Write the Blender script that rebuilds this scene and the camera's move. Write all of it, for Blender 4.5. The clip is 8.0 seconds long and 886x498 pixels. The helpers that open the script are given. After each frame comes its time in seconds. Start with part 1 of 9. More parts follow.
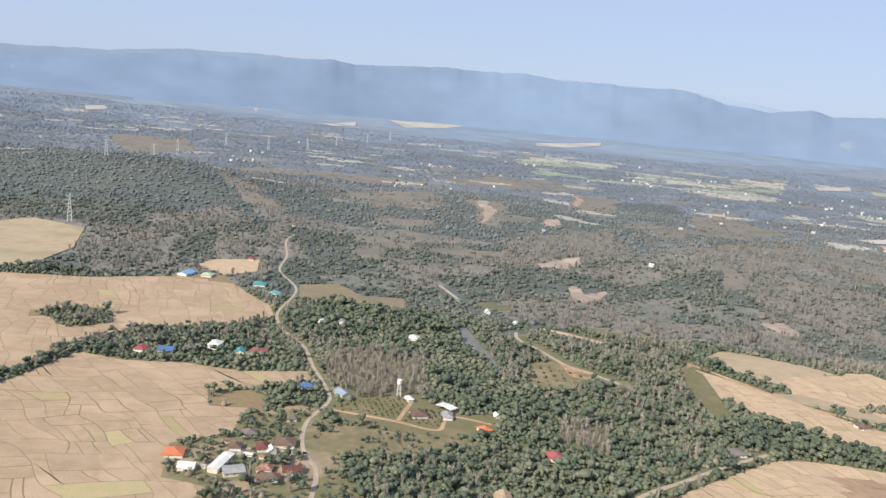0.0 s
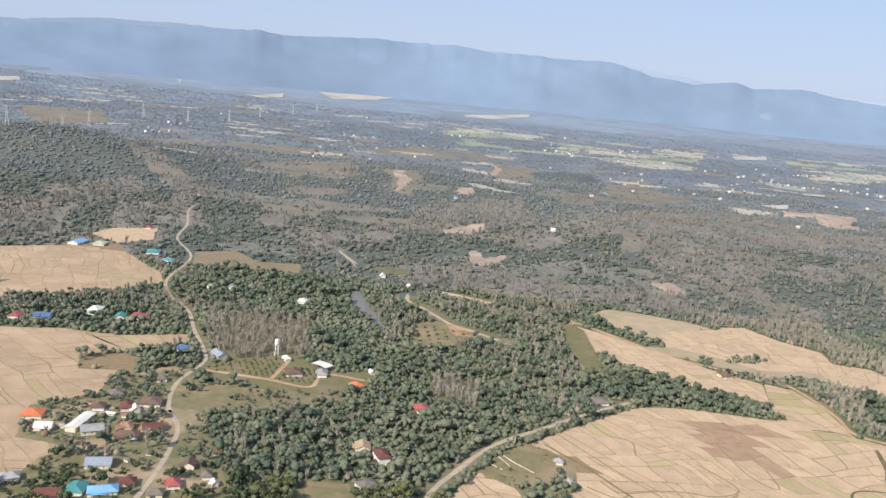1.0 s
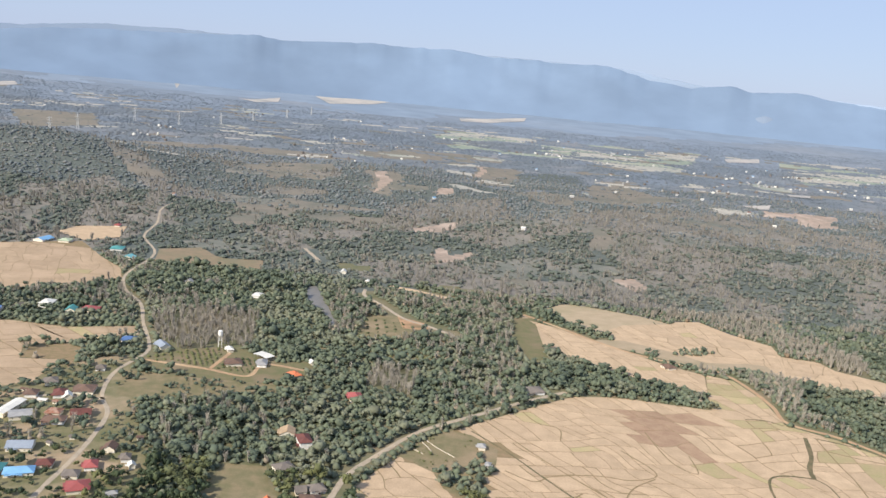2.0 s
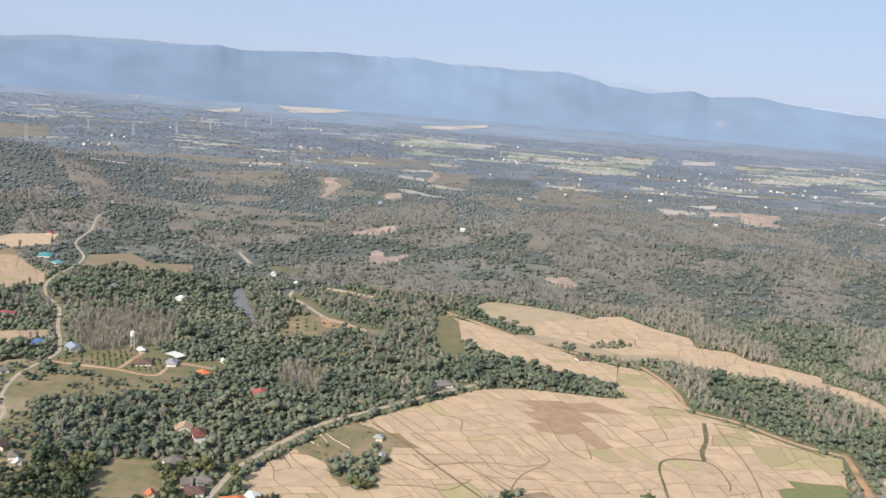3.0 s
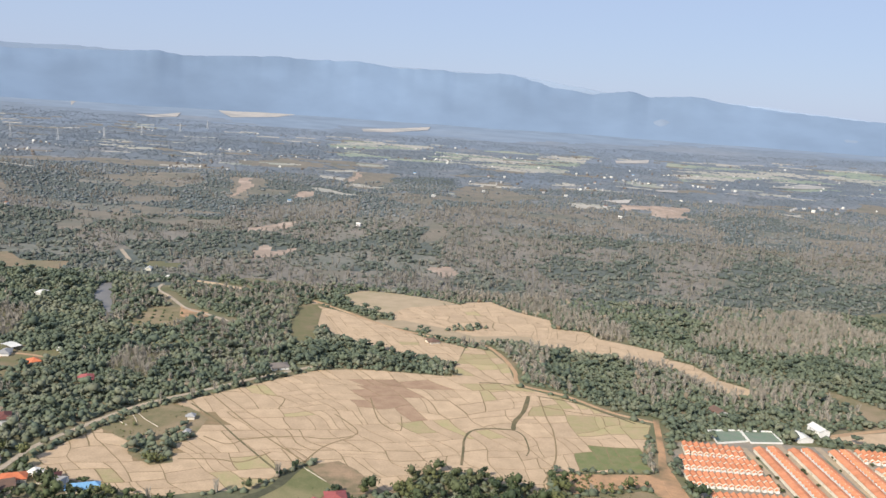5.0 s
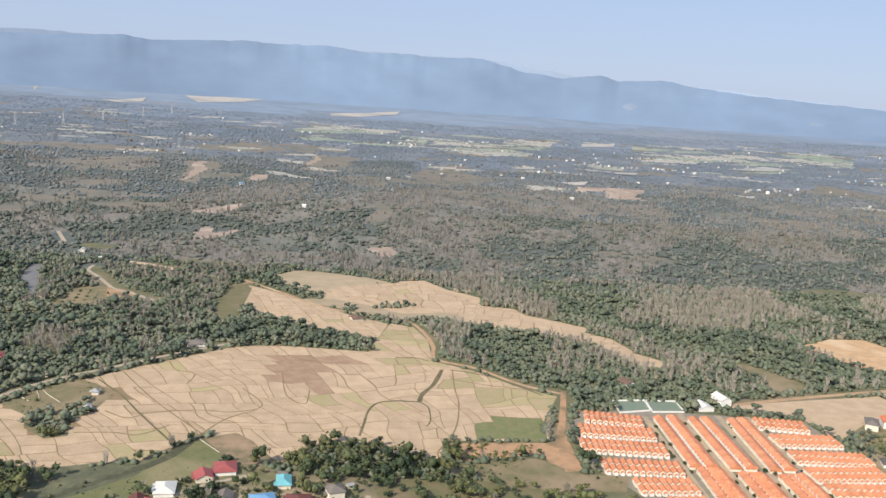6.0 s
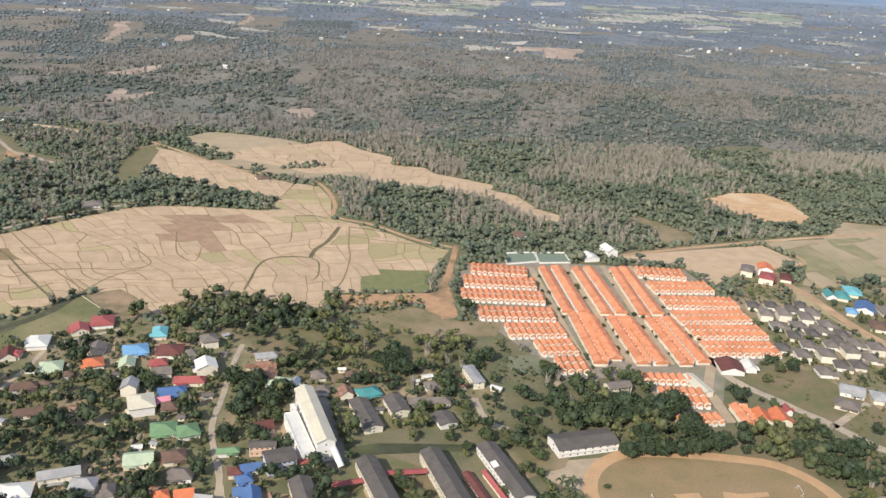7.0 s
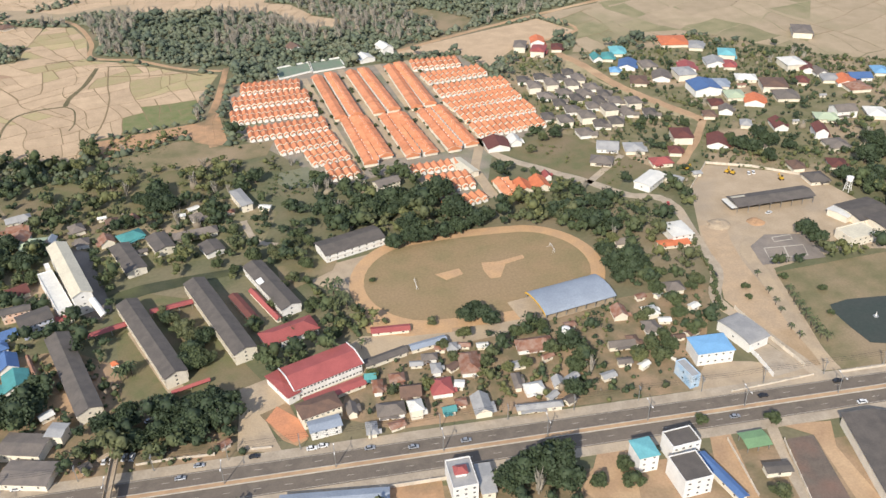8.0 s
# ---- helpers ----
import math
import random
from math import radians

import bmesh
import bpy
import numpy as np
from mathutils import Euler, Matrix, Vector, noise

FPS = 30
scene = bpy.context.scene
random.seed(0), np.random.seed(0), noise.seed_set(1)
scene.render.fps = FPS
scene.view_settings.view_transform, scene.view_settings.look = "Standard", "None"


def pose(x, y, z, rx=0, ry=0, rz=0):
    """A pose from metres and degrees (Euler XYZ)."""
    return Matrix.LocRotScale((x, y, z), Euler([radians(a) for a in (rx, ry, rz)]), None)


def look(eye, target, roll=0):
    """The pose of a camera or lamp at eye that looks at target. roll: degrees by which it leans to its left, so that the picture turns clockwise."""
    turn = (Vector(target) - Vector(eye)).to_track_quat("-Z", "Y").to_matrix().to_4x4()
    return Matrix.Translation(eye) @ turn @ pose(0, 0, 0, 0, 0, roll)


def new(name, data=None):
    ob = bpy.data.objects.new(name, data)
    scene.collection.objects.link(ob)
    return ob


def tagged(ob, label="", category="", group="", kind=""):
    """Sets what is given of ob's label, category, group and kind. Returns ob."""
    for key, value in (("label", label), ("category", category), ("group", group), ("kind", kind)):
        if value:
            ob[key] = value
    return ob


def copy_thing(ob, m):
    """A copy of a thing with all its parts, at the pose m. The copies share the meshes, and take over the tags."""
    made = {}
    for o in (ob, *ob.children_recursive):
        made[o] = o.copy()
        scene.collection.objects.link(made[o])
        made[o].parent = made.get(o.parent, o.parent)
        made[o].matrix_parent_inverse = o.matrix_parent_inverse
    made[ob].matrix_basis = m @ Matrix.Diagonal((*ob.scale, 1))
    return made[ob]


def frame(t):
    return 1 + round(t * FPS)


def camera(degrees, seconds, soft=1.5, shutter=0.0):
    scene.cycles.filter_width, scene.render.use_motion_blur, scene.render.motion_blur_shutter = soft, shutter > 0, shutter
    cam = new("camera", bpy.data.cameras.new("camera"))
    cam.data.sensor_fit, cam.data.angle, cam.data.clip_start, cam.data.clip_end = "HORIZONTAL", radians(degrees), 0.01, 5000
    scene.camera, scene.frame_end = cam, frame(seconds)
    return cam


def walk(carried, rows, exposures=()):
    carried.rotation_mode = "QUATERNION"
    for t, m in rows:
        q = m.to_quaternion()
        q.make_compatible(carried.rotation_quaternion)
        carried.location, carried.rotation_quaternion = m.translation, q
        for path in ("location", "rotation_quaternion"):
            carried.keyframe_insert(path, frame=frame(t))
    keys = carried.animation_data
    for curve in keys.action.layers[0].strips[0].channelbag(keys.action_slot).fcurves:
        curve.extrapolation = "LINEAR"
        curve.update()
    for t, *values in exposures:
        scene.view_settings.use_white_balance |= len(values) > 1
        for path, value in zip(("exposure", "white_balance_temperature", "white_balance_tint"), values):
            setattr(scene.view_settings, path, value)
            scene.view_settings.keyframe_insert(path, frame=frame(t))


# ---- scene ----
# the camera: a level descent past the village, t, x, y, z and turn
cam = camera(56.09, 8.0)
ROWS = [
    (0.0, 0.00, -0.00, 166.65, 79.91, -5.29, 7.09),
    (0.5, 19.08, -2.86, 165.16, 78.66, -5.64, 5.10),
    (1.0, 37.69, -5.68, 163.76, 78.50, -5.35, 2.83),
    (2.5, 93.58, -14.57, 159.50, 79.18, -5.17, 3.18),
    (3.0, 111.85, -17.62, 158.15, 79.62, -4.58, 1.05),
    (3.5, 130.04, -20.58, 156.79, 79.89, -4.34, -1.07),
    (4.0, 148.13, -23.80, 155.41, 79.98, -4.09, -1.69),
    (4.5, 166.02, -26.87, 154.20, 80.25, -4.02, -1.60),
    (6.0, 219.27, -36.48, 150.59, 79.28, -3.81, -3.46),
    (6.5, 236.77, -39.85, 149.44, 77.25, -4.21, -4.34),
    (7.0, 254.06, -43.20, 148.32, 70.30, -3.79, -6.36),
    (7.5, 271.28, -46.50, 147.23, 63.21, -0.53, -13.43),
    (8.0, 288.37, -49.89, 146.12, 57.80, 1.27, -19.56),
]
walk(cam, [(t, pose(x, y, z, rx, ry, rz)) for t, x, y, z, rx, ry, rz in ROWS], [(0.0, 0.33), (2.5, 0.33), (4.0, 0.24), (6.0, 0.24), (7.0, 0.18), (7.5, 0.27), (8.0, 0.25)])


# ---- light: clear dusty afternoon, sun low behind the camera ----
SUN_AZ, SUN_EL = 51.0, 35.5          # the way in which shadows fall, and the sun's height
world = bpy.data.worlds.new("sky")
scene.world = world
world.use_nodes = True
wn = world.node_tree.nodes
sky = wn.new("ShaderNodeTexSky")
sky.sky_type = "NISHITA"
sky.sun_disc = False
sky.sun_elevation = radians(SUN_EL)
sky.sun_rotation = radians(90 - (SUN_AZ + 180))
sky.air_density, sky.dust_density, sky.ozone_density, sky.altitude = 1.1, 0.6, 4.0, 100
haze = wn.new("ShaderNodeMix")        # the pale haze of the dry season fills much of the sky
haze.data_type = "RGBA"
haze.inputs["Factor"].default_value = 0.8
haze.inputs["B"].default_value = (3.5, 4.25, 6.1, 1)
world.node_tree.links.new(sky.outputs[0], haze.inputs["A"])
world.node_tree.links.new(haze.outputs["Result"], wn["Background"].inputs["Color"])
wn["Background"].inputs["Strength"].default_value = 0.112
sun = new("sun", bpy.data.lights.new("sun", "SUN"))
sun.data.energy, sun.data.angle, sun.data.color = 4.7, radians(0.6), (1.0, 0.92, 0.81)
sun.matrix_world = look((-math.cos(radians(SUN_AZ)), -math.sin(radians(SUN_AZ)), math.tan(radians(SUN_EL))), (0, 0, 0))
scene.view_settings.exposure = 0.12

# ---- helpers ----
rng = np.random.default_rng(7)


class Shape:
    """Vertices and faces of one mesh."""

    def __init__(self):
        self.v, self.f = [], []

    def add(self, v, f):
        n = len(self.v)
        self.v += [tuple(p) for p in v]
        self.f += [tuple(i + n for i in q) for q in f]
        return self

    def box(self, x0, y0, z0, x1, y1, z1):
        return self.add([(x0, y0, z0), (x1, y0, z0), (x1, y1, z0), (x0, y1, z0), (x0, y0, z1), (x1, y0, z1), (x1, y1, z1), (x0, y1, z1)],
                        [(3, 2, 1, 0), (4, 5, 6, 7), (0, 1, 5, 4), (1, 2, 6, 5), (2, 3, 7, 6), (3, 0, 4, 7)])

    def extrude(self, prof, x0, x1):
        """A closed outline in y and z, drawn out along x."""
        n = len(prof)
        v = [(x0, y, z) for y, z in prof] + [(x1, y, z) for y, z in prof]
        f = [tuple(range(n))[::-1], tuple(range(n, 2 * n))] + [(i, (i + 1) % n, n + (i + 1) % n, n + i) for i in range(n)]
        return self.add(v, f)

    def tube(self, p, q, r0, r1, n=6):
        p, q = Vector(p), Vector(q)
        d = (q - p).normalized()
        a = d.orthogonal().normalized()
        b = d.cross(a)
        ring = [(math.cos(6.2832 * i / n), math.sin(6.2832 * i / n)) for i in range(n)]
        v = [p + (a * c + b * s) * r0 for c, s in ring] + [q + (a * c + b * s) * r1 for c, s in ring]
        return self.add(v, [tuple(range(n))[::-1], tuple(range(n, 2 * n))] + [(i, (i + 1) % n, n + (i + 1) % n, n + i) for i in range(n)])

    def data(self, name):
        me = bpy.data.meshes.new(name)
        me.from_pydata(self.v, [], self.f)
        me.update()
        return me


def part(name, shape, material, parent, label="", at=None):
    """One mesh object under a thing, from a Shape or a mesh that is shared."""
    me = shape.data(name) if isinstance(shape, Shape) else shape
    if not me.materials:
        me.materials.append(material)
    ob = new(name, me)
    ob.parent = parent
    if at is not None:
        ob.matrix_basis = at
    return tagged(ob, label)


def thing(name, x, y, turn=0, label="", category="", group="", z=0.0):
    ob = new(name)
    ob.empty_display_size = 0.5
    ob.matrix_basis = pose(x, y, z, 0, 0, turn)
    return tagged(ob, label, category, group)


def big_mesh(name, v, f, material):
    """A joined mesh from arrays of triangles."""
    me = bpy.data.meshes.new(name)
    me.vertices.add(len(v))
    me.vertices.foreach_set("co", np.asarray(v, np.float32).ravel())
    me.loops.add(f.size)
    me.loops.foreach_set("vertex_index", np.asarray(f, np.int32).ravel())
    me.polygons.add(len(f))
    me.polygons.foreach_set("loop_start", np.arange(0, f.size, f.shape[1], dtype=np.int32))
    me.update(calc_edges=True)
    me.materials.append(material)
    return me


LAT = np.random.default_rng(3).random((256, 256))


def fbm(x, y, size, octaves=3):
    """Smooth noise from 0 to 1 on the plan, with lumps of that size."""
    out, amp, tot = 0.0, 1.0, 0.0
    for k in range(octaves):
        u, v = np.asarray(x) / size + 17.3 * k, np.asarray(y) / size + 5.1 * k
        i, j = np.floor(u).astype(int), np.floor(v).astype(int)
        a, b = u - i, v - j
        a, b = a * a * (3 - 2 * a), b * b * (3 - 2 * b)
        g = lambda p, q: LAT[p % 256, q % 256]
        out = out + amp * ((g(i, j) * (1 - a) + g(i + 1, j) * a) * (1 - b) + (g(i, j + 1) * (1 - a) + g(i + 1, j + 1) * a) * b)
        tot, amp, size = tot + amp, amp * 0.5, size * 0.5
    return out / tot


def step(a, b, x):
    k = np.clip((np.asarray(x) - a) / (b - a), 0, 1)
    return k * k * (3 - 2 * k)


HILLS = [(-660, 1200, 200, 170, 36), (-430, 1120, 160, 150, 13), (130, 960, 160, 130, 9), (-40, 1330, 150, 110, 9), (330, 1250, 200, 140, 6)]


def height(x, y):
    """The lie of the land: flat in the valley, rolling farther out, its far rim raised to fit the camera's view."""
    x, y = np.asarray(x, float), np.asarray(y, float)
    h = (fbm(x, y, 260, 3) - 0.36) * 24 * step(620, 1050, y) * (1 - 0.75 * step(1700, 2300, y))
    for cx, cy, rx, ry, top in HILLS:
        h = h + top * np.exp(-((x - cx) / rx) ** 2 - ((y - cy) / ry) ** 2)
    return np.maximum(h, -1.0) * step(520, 760, y) + 76 * np.clip((np.hypot(x - 140, np.maximum(y, 0)) - 2700) / 1900, 0, 1.1) ** 1.5


def inside(poly, x, y):
    hit = np.zeros(np.shape(x), bool)
    for (x0, y0), (x1, y1) in zip(poly, poly[1:] + poly[:1]):
        if y0 != y1:
            hit ^= ((y0 > y) != (y1 > y)) & (x < (x1 - x0) * (y - y0) / (y1 - y0) + x0)
    return hit


def cells(x, y, sx, sy, seed):
    """A patchwork of uneven parcels: a number from 0 to 1 for each parcel, and the distance to its edge."""
    x, y = np.asarray(x, float), np.asarray(y, float)
    u, v = x / sx + 0.9 * fbm(x + 31 * seed, y, sx, 2), y / sy + 0.9 * fbm(x, y - 57 * seed, sy, 2)
    i, j = np.floor(u).astype(int), np.floor(v).astype(int)
    best, second, mark = np.full(x.shape, 9.0), np.full(x.shape, 9.0), np.zeros(x.shape)
    for p in (-1, 0, 1):
        for q in (-1, 0, 1):
            a, b = i + p, j + q
            du = a + 0.1 + 0.8 * LAT[(a * 7 + seed) % 256, (b * 3 + 11) % 256] - u
            dv = b + 0.1 + 0.8 * LAT[(a * 5 + 91) % 256, (b * 9 + seed) % 256] - v
            d = np.hypot(du, dv)
            second = np.minimum(second, np.maximum(d, best))
            mark = np.where(d < best, LAT[(a * 11 + 3 * seed + 40) % 256, (b * 13 + 77) % 256], mark)
            best = np.minimum(best, d)
    return mark, (second - best) * 0.5 * min(sx, sy)


def off_line(line, x, y):
    """Distance from a line of points."""
    best = np.full(np.shape(x), 1e9)
    for (x0, y0), (x1, y1) in zip(line, line[1:]):
        dx, dy = x1 - x0, y1 - y0
        k = np.clip(((x - x0) * dx + (y - y0) * dy) / (dx * dx + dy * dy + 1e-9), 0, 1)
        best = np.minimum(best, np.hypot(x - x0 - k * dx, y - y0 - k * dy))
    return best


# ---- materials ----
def mat(name, base, alt=None, size=2.0, rough=0.85, bump=0.0, metal=0.0, loose=0.0, island=0.0, fine=None, sheen=0.0, third=None, spec=0.3):
    """A surface of two colours in patches of that size, with finer grain, and a spread from piece to piece."""
    m = bpy.data.materials.new(name)
    m.use_nodes = True
    nt = m.node_tree
    n, link = nt.nodes, nt.links.new
    b = n["Principled BSDF"]
    b.inputs["Roughness"].default_value, b.inputs["Metallic"].default_value = rough, metal
    b.inputs["Specular IOR Level"].default_value = spec
    if sheen:
        b.inputs["Sheen Weight"].default_value = sheen
        b.inputs["Sheen Roughness"].default_value = 0.6
    alt = alt or tuple(0.78 * c for c in base)
    geo = n.new("ShaderNodeNewGeometry")
    def grain(sz, detail):
        t = n.new("ShaderNodeTexNoise")
        t.inputs["Scale"].default_value, t.inputs["Detail"].default_value = 1.0 / sz, detail
        link(geo.outputs["Position"], t.inputs["Vector"])
        return t
    big, small = grain(size, 4), grain(fine or size / 9, 3)
    ramp = n.new("ShaderNodeMapRange")
    ramp.inputs["From Min"].default_value, ramp.inputs["From Max"].default_value = 0.36, 0.64
    link(big.outputs["Fac"], ramp.inputs["Value"])
    mix = n.new("ShaderNodeMix")
    mix.data_type = "RGBA"
    link(ramp.outputs[0], mix.inputs["Factor"])
    mix.inputs["A"].default_value, mix.inputs["B"].default_value = (*base, 1), (*alt, 1)
    col = mix.outputs["Result"]
    if third:
        patch = grain(size * 4.3, 3)
        r3 = n.new("ShaderNodeMapRange")
        r3.inputs["From Min"].default_value, r3.inputs["From Max"].default_value = 0.5, 0.66
        link(patch.outputs["Fac"], r3.inputs["Value"])
        m3 = n.new("ShaderNodeMix")
        m3.data_type = "RGBA"
        link(r3.outputs[0], m3.inputs["Factor"])
        link(col, m3.inputs["A"])
        m3.inputs["B"].default_value = (*third, 1)
        col = m3.outputs["Result"]
    hsv = n.new("ShaderNodeHueSaturation")
    link(col, hsv.inputs["Color"])
    spread = n.new("ShaderNodeMath")
    spread.operation = "MULTIPLY_ADD"
    link(small.outputs["Fac"], spread.inputs[0])
    spread.inputs[1].default_value, spread.inputs[2].default_value = 0.5, 0.75
    val = spread.outputs[0]
    for amount, kind in ((loose, "obj"), (island, "isl")):
        if amount:
            add = n.new("ShaderNodeMath")
            add.operation = "MULTIPLY_ADD"
            link(n.new("ShaderNodeObjectInfo").outputs["Random"] if kind == "obj" else geo.outputs["Random Per Island"], add.inputs[0])
            add.inputs[1].default_value = amount
            link(val, add.inputs[2])
            shift = n.new("ShaderNodeMath")
            shift.operation = "SUBTRACT"
            link(add.outputs[0], shift.inputs[0])
            shift.inputs[1].default_value = amount / 2
            val = shift.outputs[0]
    link(val, hsv.inputs["Value"])
    link(hsv.outputs["Color"], b.inputs["Base Color"])
    if bump:
        bp = n.new("ShaderNodeBump")
        bp.inputs["Strength"].default_value, bp.inputs["Distance"].default_value = 0.7, bump
        link(small.outputs["Fac"], bp.inputs["Height"])
        link(bp.outputs["Normal"], b.inputs["Normal"])
    return m


GROUND = mat("scrub_ground", (0.175, 0.155, 0.09), (0.12, 0.126, 0.064), 14, 1.0, 0.1, third=(0.23, 0.185, 0.115), fine=1.1)
GRASS = mat("dry_grass", (0.235, 0.185, 0.105), (0.16, 0.146, 0.074), 6, 1.0, 0.05, third=(0.28, 0.212, 0.13), fine=0.6)
VILLAGE_GROUND = mat("trodden_village_ground", (0.28, 0.20, 0.122), (0.165, 0.14, 0.078), 5, 1.0, 0.05, third=(0.37, 0.25, 0.155), fine=0.7)
GARDEN_GROUND = mat("grassy_garden_ground", (0.215, 0.185, 0.105), (0.14, 0.138, 0.066), 6, 1.0, 0.05, third=(0.37, 0.275, 0.18), fine=0.7)
RIVER = mat("silty_river", (0.20, 0.185, 0.16), (0.16, 0.15, 0.135), 6, 0.45)
LAWN = mat("green_grass", (0.138, 0.138, 0.064), (0.185, 0.152, 0.082), 5, 1.0, 0.05, third=(0.215, 0.165, 0.10), fine=0.5)
STUBBLE = mat("rice_stubble", (0.50, 0.365, 0.235), (0.43, 0.315, 0.20), 7, 1.0, 0.03, loose=0.14, fine=0.8)
STUBBLE_TAN = mat("brown_rice_stubble", (0.405, 0.295, 0.19), (0.35, 0.255, 0.162), 7, 1.0, 0.03, loose=0.12, third=(0.44, 0.32, 0.21), fine=0.8)
STUBBLE_GREEN = mat("green_stubble", (0.36, 0.31, 0.155), (0.41, 0.315, 0.18), 6, 1.0, 0.03, loose=0.2, fine=0.7)
STUBBLE_BROWN = mat("burnt_stubble", (0.30, 0.195, 0.125), (0.36, 0.245, 0.155), 6, 1.0, 0.03, loose=0.15, fine=0.7)
CROP = mat("green_crop", (0.15, 0.175, 0.068), (0.20, 0.19, 0.09), 4, 1.0, 0.04, fine=0.5)
PLOUGHED = mat("ploughed_earth", (0.26, 0.195, 0.125), (0.21, 0.168, 0.105), 8, 1.0, 0.05, third=(0.19, 0.168, 0.10), fine=0.9)
BUND = mat("field_bund", (0.27, 0.19, 0.11), (0.21, 0.165, 0.085), 3, 1.0, 0.05, fine=0.5)
DIRT = mat("bare_dirt", (0.44, 0.29, 0.165), (0.36, 0.235, 0.14), 5, 1.0, 0.03, third=(0.5, 0.35, 0.21), fine=0.6)
RED_DIRT = mat("orange_laterite", (0.46, 0.275, 0.15), (0.36, 0.225, 0.13), 4, 1.0, 0.05, third=(0.2, 0.15, 0.085), fine=0.7)
YARD = mat("dusty_grey_yard", (0.43, 0.335, 0.23), (0.37, 0.285, 0.19), 6, 1.0, 0.02, third=(0.33, 0.27, 0.2), fine=0.5, spec=0.15)
MEADOW = mat("short_meadow_grass", (0.27, 0.235, 0.13), (0.215, 0.20, 0.105), 8, 1.0, 0.03, loose=0.15, third=(0.33, 0.265, 0.165), fine=0.7)
MEADOW_DRY = mat("dry_meadow_grass", (0.40, 0.31, 0.205), (0.35, 0.275, 0.175), 8, 1.0, 0.03, loose=0.12, third=(0.30, 0.25, 0.15), fine=0.7)
PAVING = mat("pale_concrete", (0.41, 0.325, 0.225), (0.35, 0.275, 0.192), 4, 0.95, 0.0, fine=0.4, spec=0.15, third=(0.45, 0.345, 0.225))
ESTATE_PAVING = mat("estate_paving", (0.30, 0.255, 0.20), (0.24, 0.21, 0.165), 4, 0.95, 0.0, fine=0.5, spec=0.15, third=(0.20, 0.20, 0.13))
LANE = mat("lane_concrete", (0.41, 0.34, 0.255), (0.33, 0.272, 0.20), 3, 0.95, 0.0, fine=0.5, third=(0.44, 0.35, 0.245))
ASPHALT = mat("worn_asphalt", (0.142, 0.119, 0.096), (0.178, 0.148, 0.117), 3, 0.95, 0.0, fine=0.3, spec=0.12, third=(0.165, 0.136, 0.108))
COURT = mat("court_asphalt", (0.235, 0.20, 0.168), (0.195, 0.168, 0.142), 4, 0.9, 0.0, fine=0.4, third=(0.27, 0.225, 0.18))
MARKING = mat("road_paint", (0.50, 0.45, 0.37), None, 1, 0.8)
TRACK = mat("clay_track", (0.50, 0.315, 0.165), (0.44, 0.285, 0.16), 5, 1.0, 0.0, fine=0.5)
PITCH = mat("worn_pitch", (0.285, 0.20, 0.108), (0.235, 0.182, 0.092), 9, 1.0, 0.0, third=(0.29, 0.205, 0.115), fine=0.7)
WATER = mat("still_water", (0.055, 0.06, 0.045), (0.045, 0.055, 0.04), 8, 0.2, 0.0, spec=0.3)
CANAL = mat("weedy_canal_water", (0.075, 0.078, 0.045), (0.055, 0.062, 0.034), 3, 0.6, 0.0, third=(0.10, 0.105, 0.05), spec=0.15)
MURK = mat("murky_green_water", (0.19, 0.185, 0.105), (0.165, 0.165, 0.09), 8, 0.35, 0.0, spec=0.3)
TERRACOTTA = mat("orange_roof_tiles", (0.62, 0.26, 0.135), (0.52, 0.205, 0.10), 2.0, 0.75, 0.02, loose=0.22, fine=0.22)
CREAM = mat("cream_render", (0.74, 0.68, 0.55), (0.66, 0.60, 0.49), 2, 0.85, 0.0, loose=0.12)
WHITE = mat("white_paint", (0.78, 0.76, 0.71), (0.70, 0.68, 0.63), 2, 0.8, 0.0, loose=0.08)
GLASS = mat("dark_window", (0.03, 0.035, 0.04), None, 1, 0.15, spec=0.6)
RAIL = mat("shaded_balcony", (0.55, 0.47, 0.33), (0.47, 0.40, 0.28), 2, 0.8)
